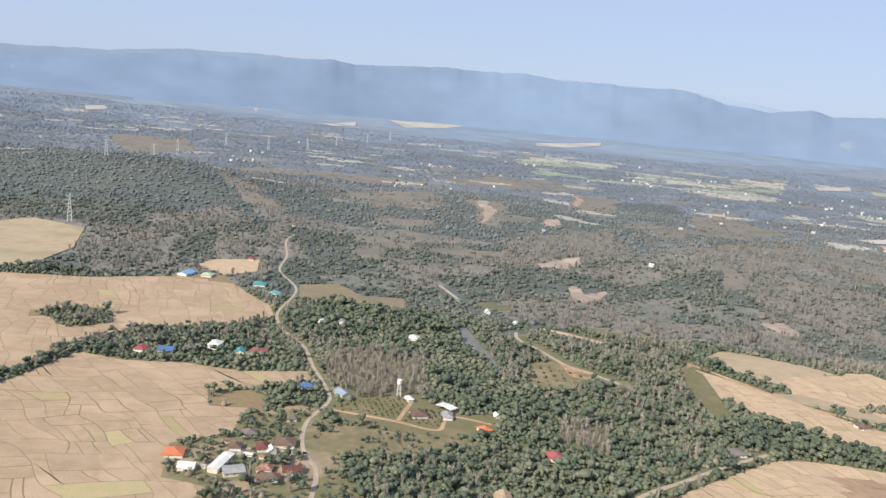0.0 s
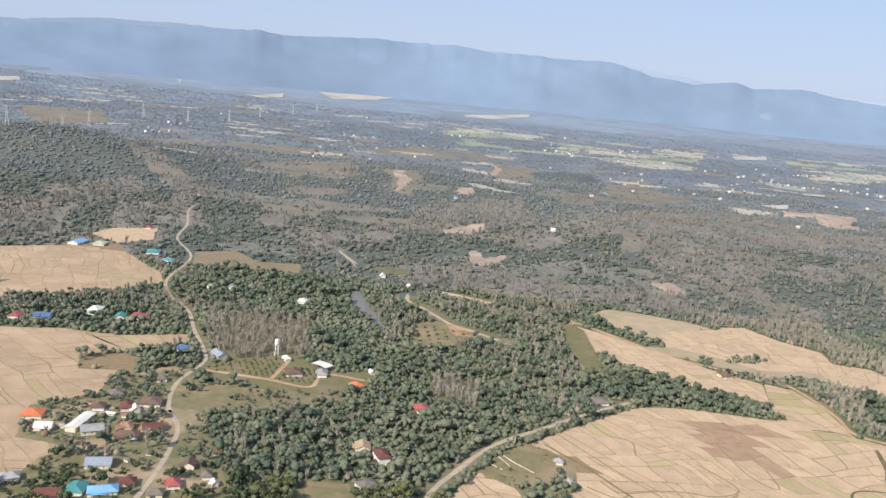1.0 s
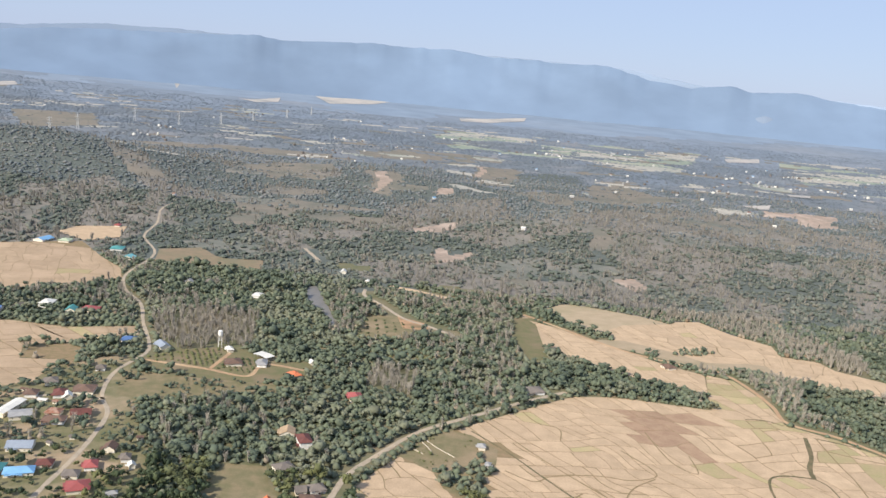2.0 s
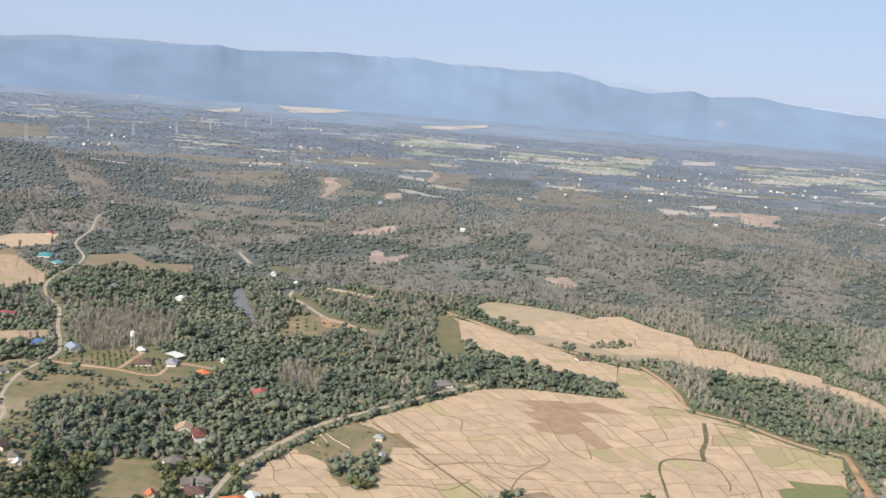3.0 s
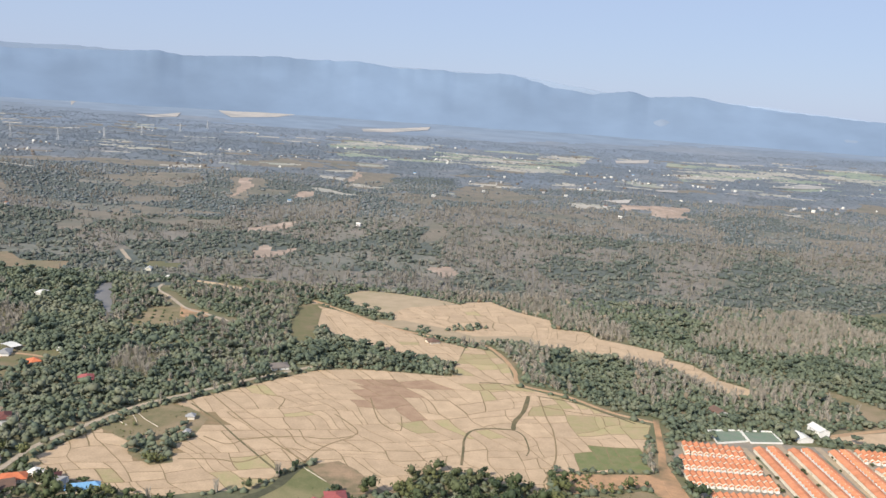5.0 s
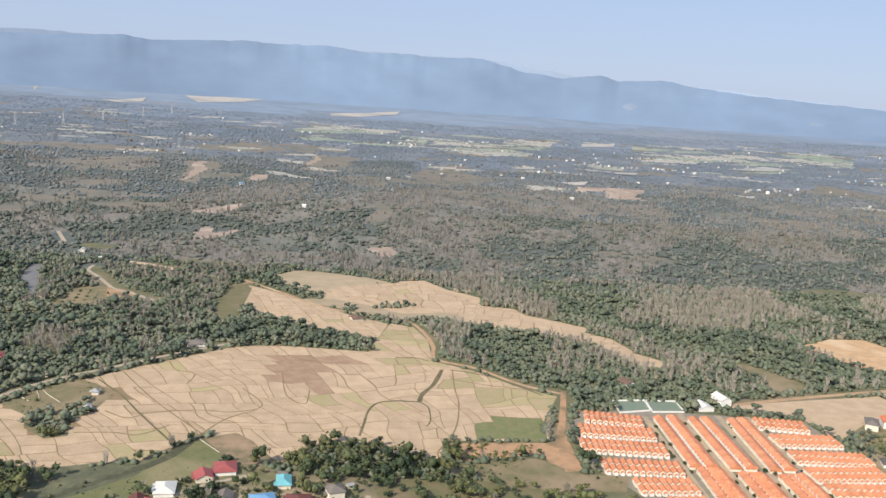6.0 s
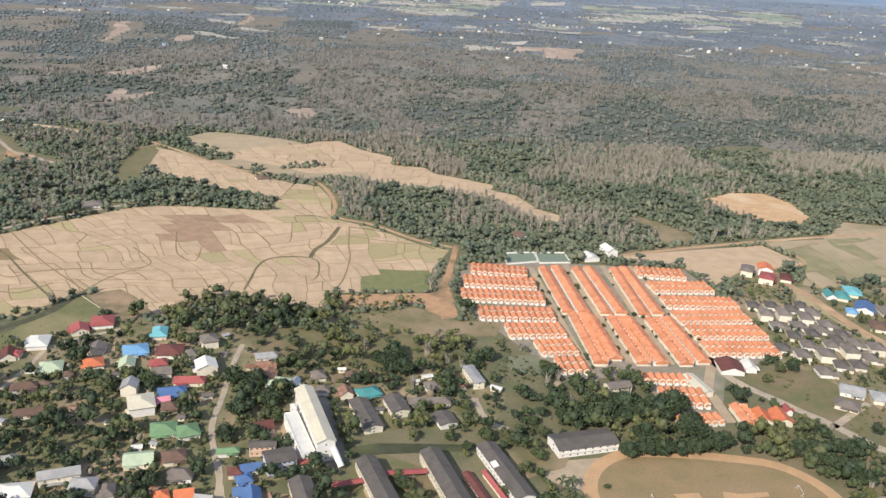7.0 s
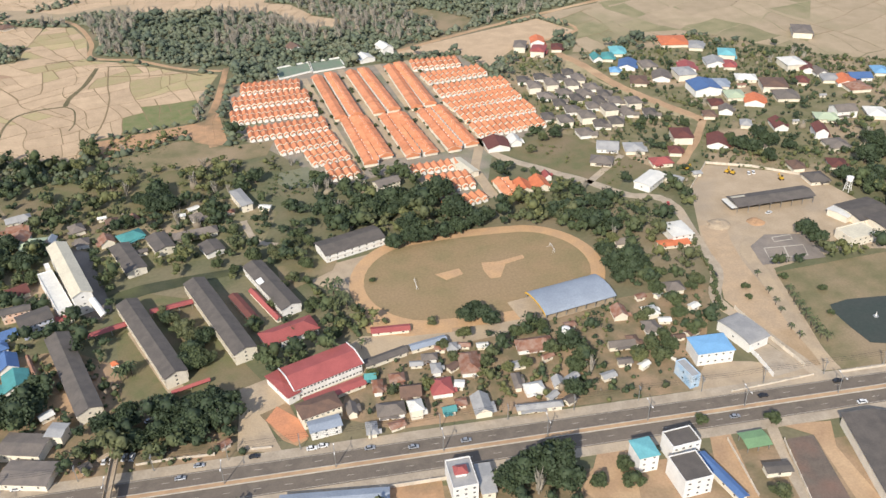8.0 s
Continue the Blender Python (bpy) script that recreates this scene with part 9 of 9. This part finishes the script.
# countless small roofs of hamlets over the far plain
r = np.random.default_rng(78)
hub = np.stack([r.uniform(-1100, 2300, 46), 1500 + 1500 * r.random(46) ** 1.2], -1)
pick = r.integers(0, 46, 420)
x, y = hub[pick, 0] + r.normal(0, 45, 420), hub[pick, 1] + r.normal(0, 30, 420)
m = in_view(x, y, 10) & free(x, y, 3.0) & (y > 1400)
x, y = x[m], y[m]
HUT = [(np.array([(-1, -0.6, 0), (1, -0.6, 0), (1, 0.6, 0), (-1, 0.6, 0), (-1, -0.6, 0.7), (1, -0.6, 0.7), (1, 0.6, 0.7), (-1, 0.6, 0.7), (-1, 0, 1.1), (1, 0, 1.1)], float),
        np.array([(0, 1, 5), (0, 5, 4), (1, 2, 6), (1, 6, 5), (2, 3, 7), (2, 7, 6), (3, 0, 4), (3, 4, 7), (4, 5, 9), (4, 9, 8), (6, 7, 8), (6, 8, 9), (5, 6, 9), (7, 4, 8)]))]
for k, (material, label) in enumerate(((ROOFS["lightgray"], "grey distant roofs among the woods"), (ROOFS["gray"], "dark grey distant roofs among the woods"), (ROOFS["white"], "pale distant roofs among the woods"))):
    sel = np.arange(len(x)) % 5 % 3 == k
    scatter("far_roofs", HUT, x[sel], y[sel], r.uniform(1.8, 3.4, int(sel.sum())), material, label, 80 + k, (1.1, 1.5), "houses", smooth=False)

# small roofs scattered over the far plain
FAR_WALL = mat("far_white_walls", (0.62, 0.60, 0.57), None, 5, 0.8, loose=0.2)
r = np.random.default_rng(77)
for k in range(70):
    if k < 48:
        x, y = r.uniform(100, 1500), r.uniform(1250, 2600)
    else:
        x, y = r.uniform(-1300, 600), r.uniform(750, 2500)
    w, d = r.uniform(3.2, 6), r.uniform(2.8, 4.2)
    t = thing("far_house", x, y, r.uniform(-30, 30), "small pale distant building among the woods", "house", "distant buildings", float(height(x, y)) + 2.0)
    part("wall", gable_walls(w, d, 2.6, 0.9), FAR_WALL, t)
    part("roof", gable(w, d, 2.6, 0.95, 0.4, 0.2), ROOFS[("white", "lightgray", "white", "skyblue", "rust", "white")[k % 6]], t)
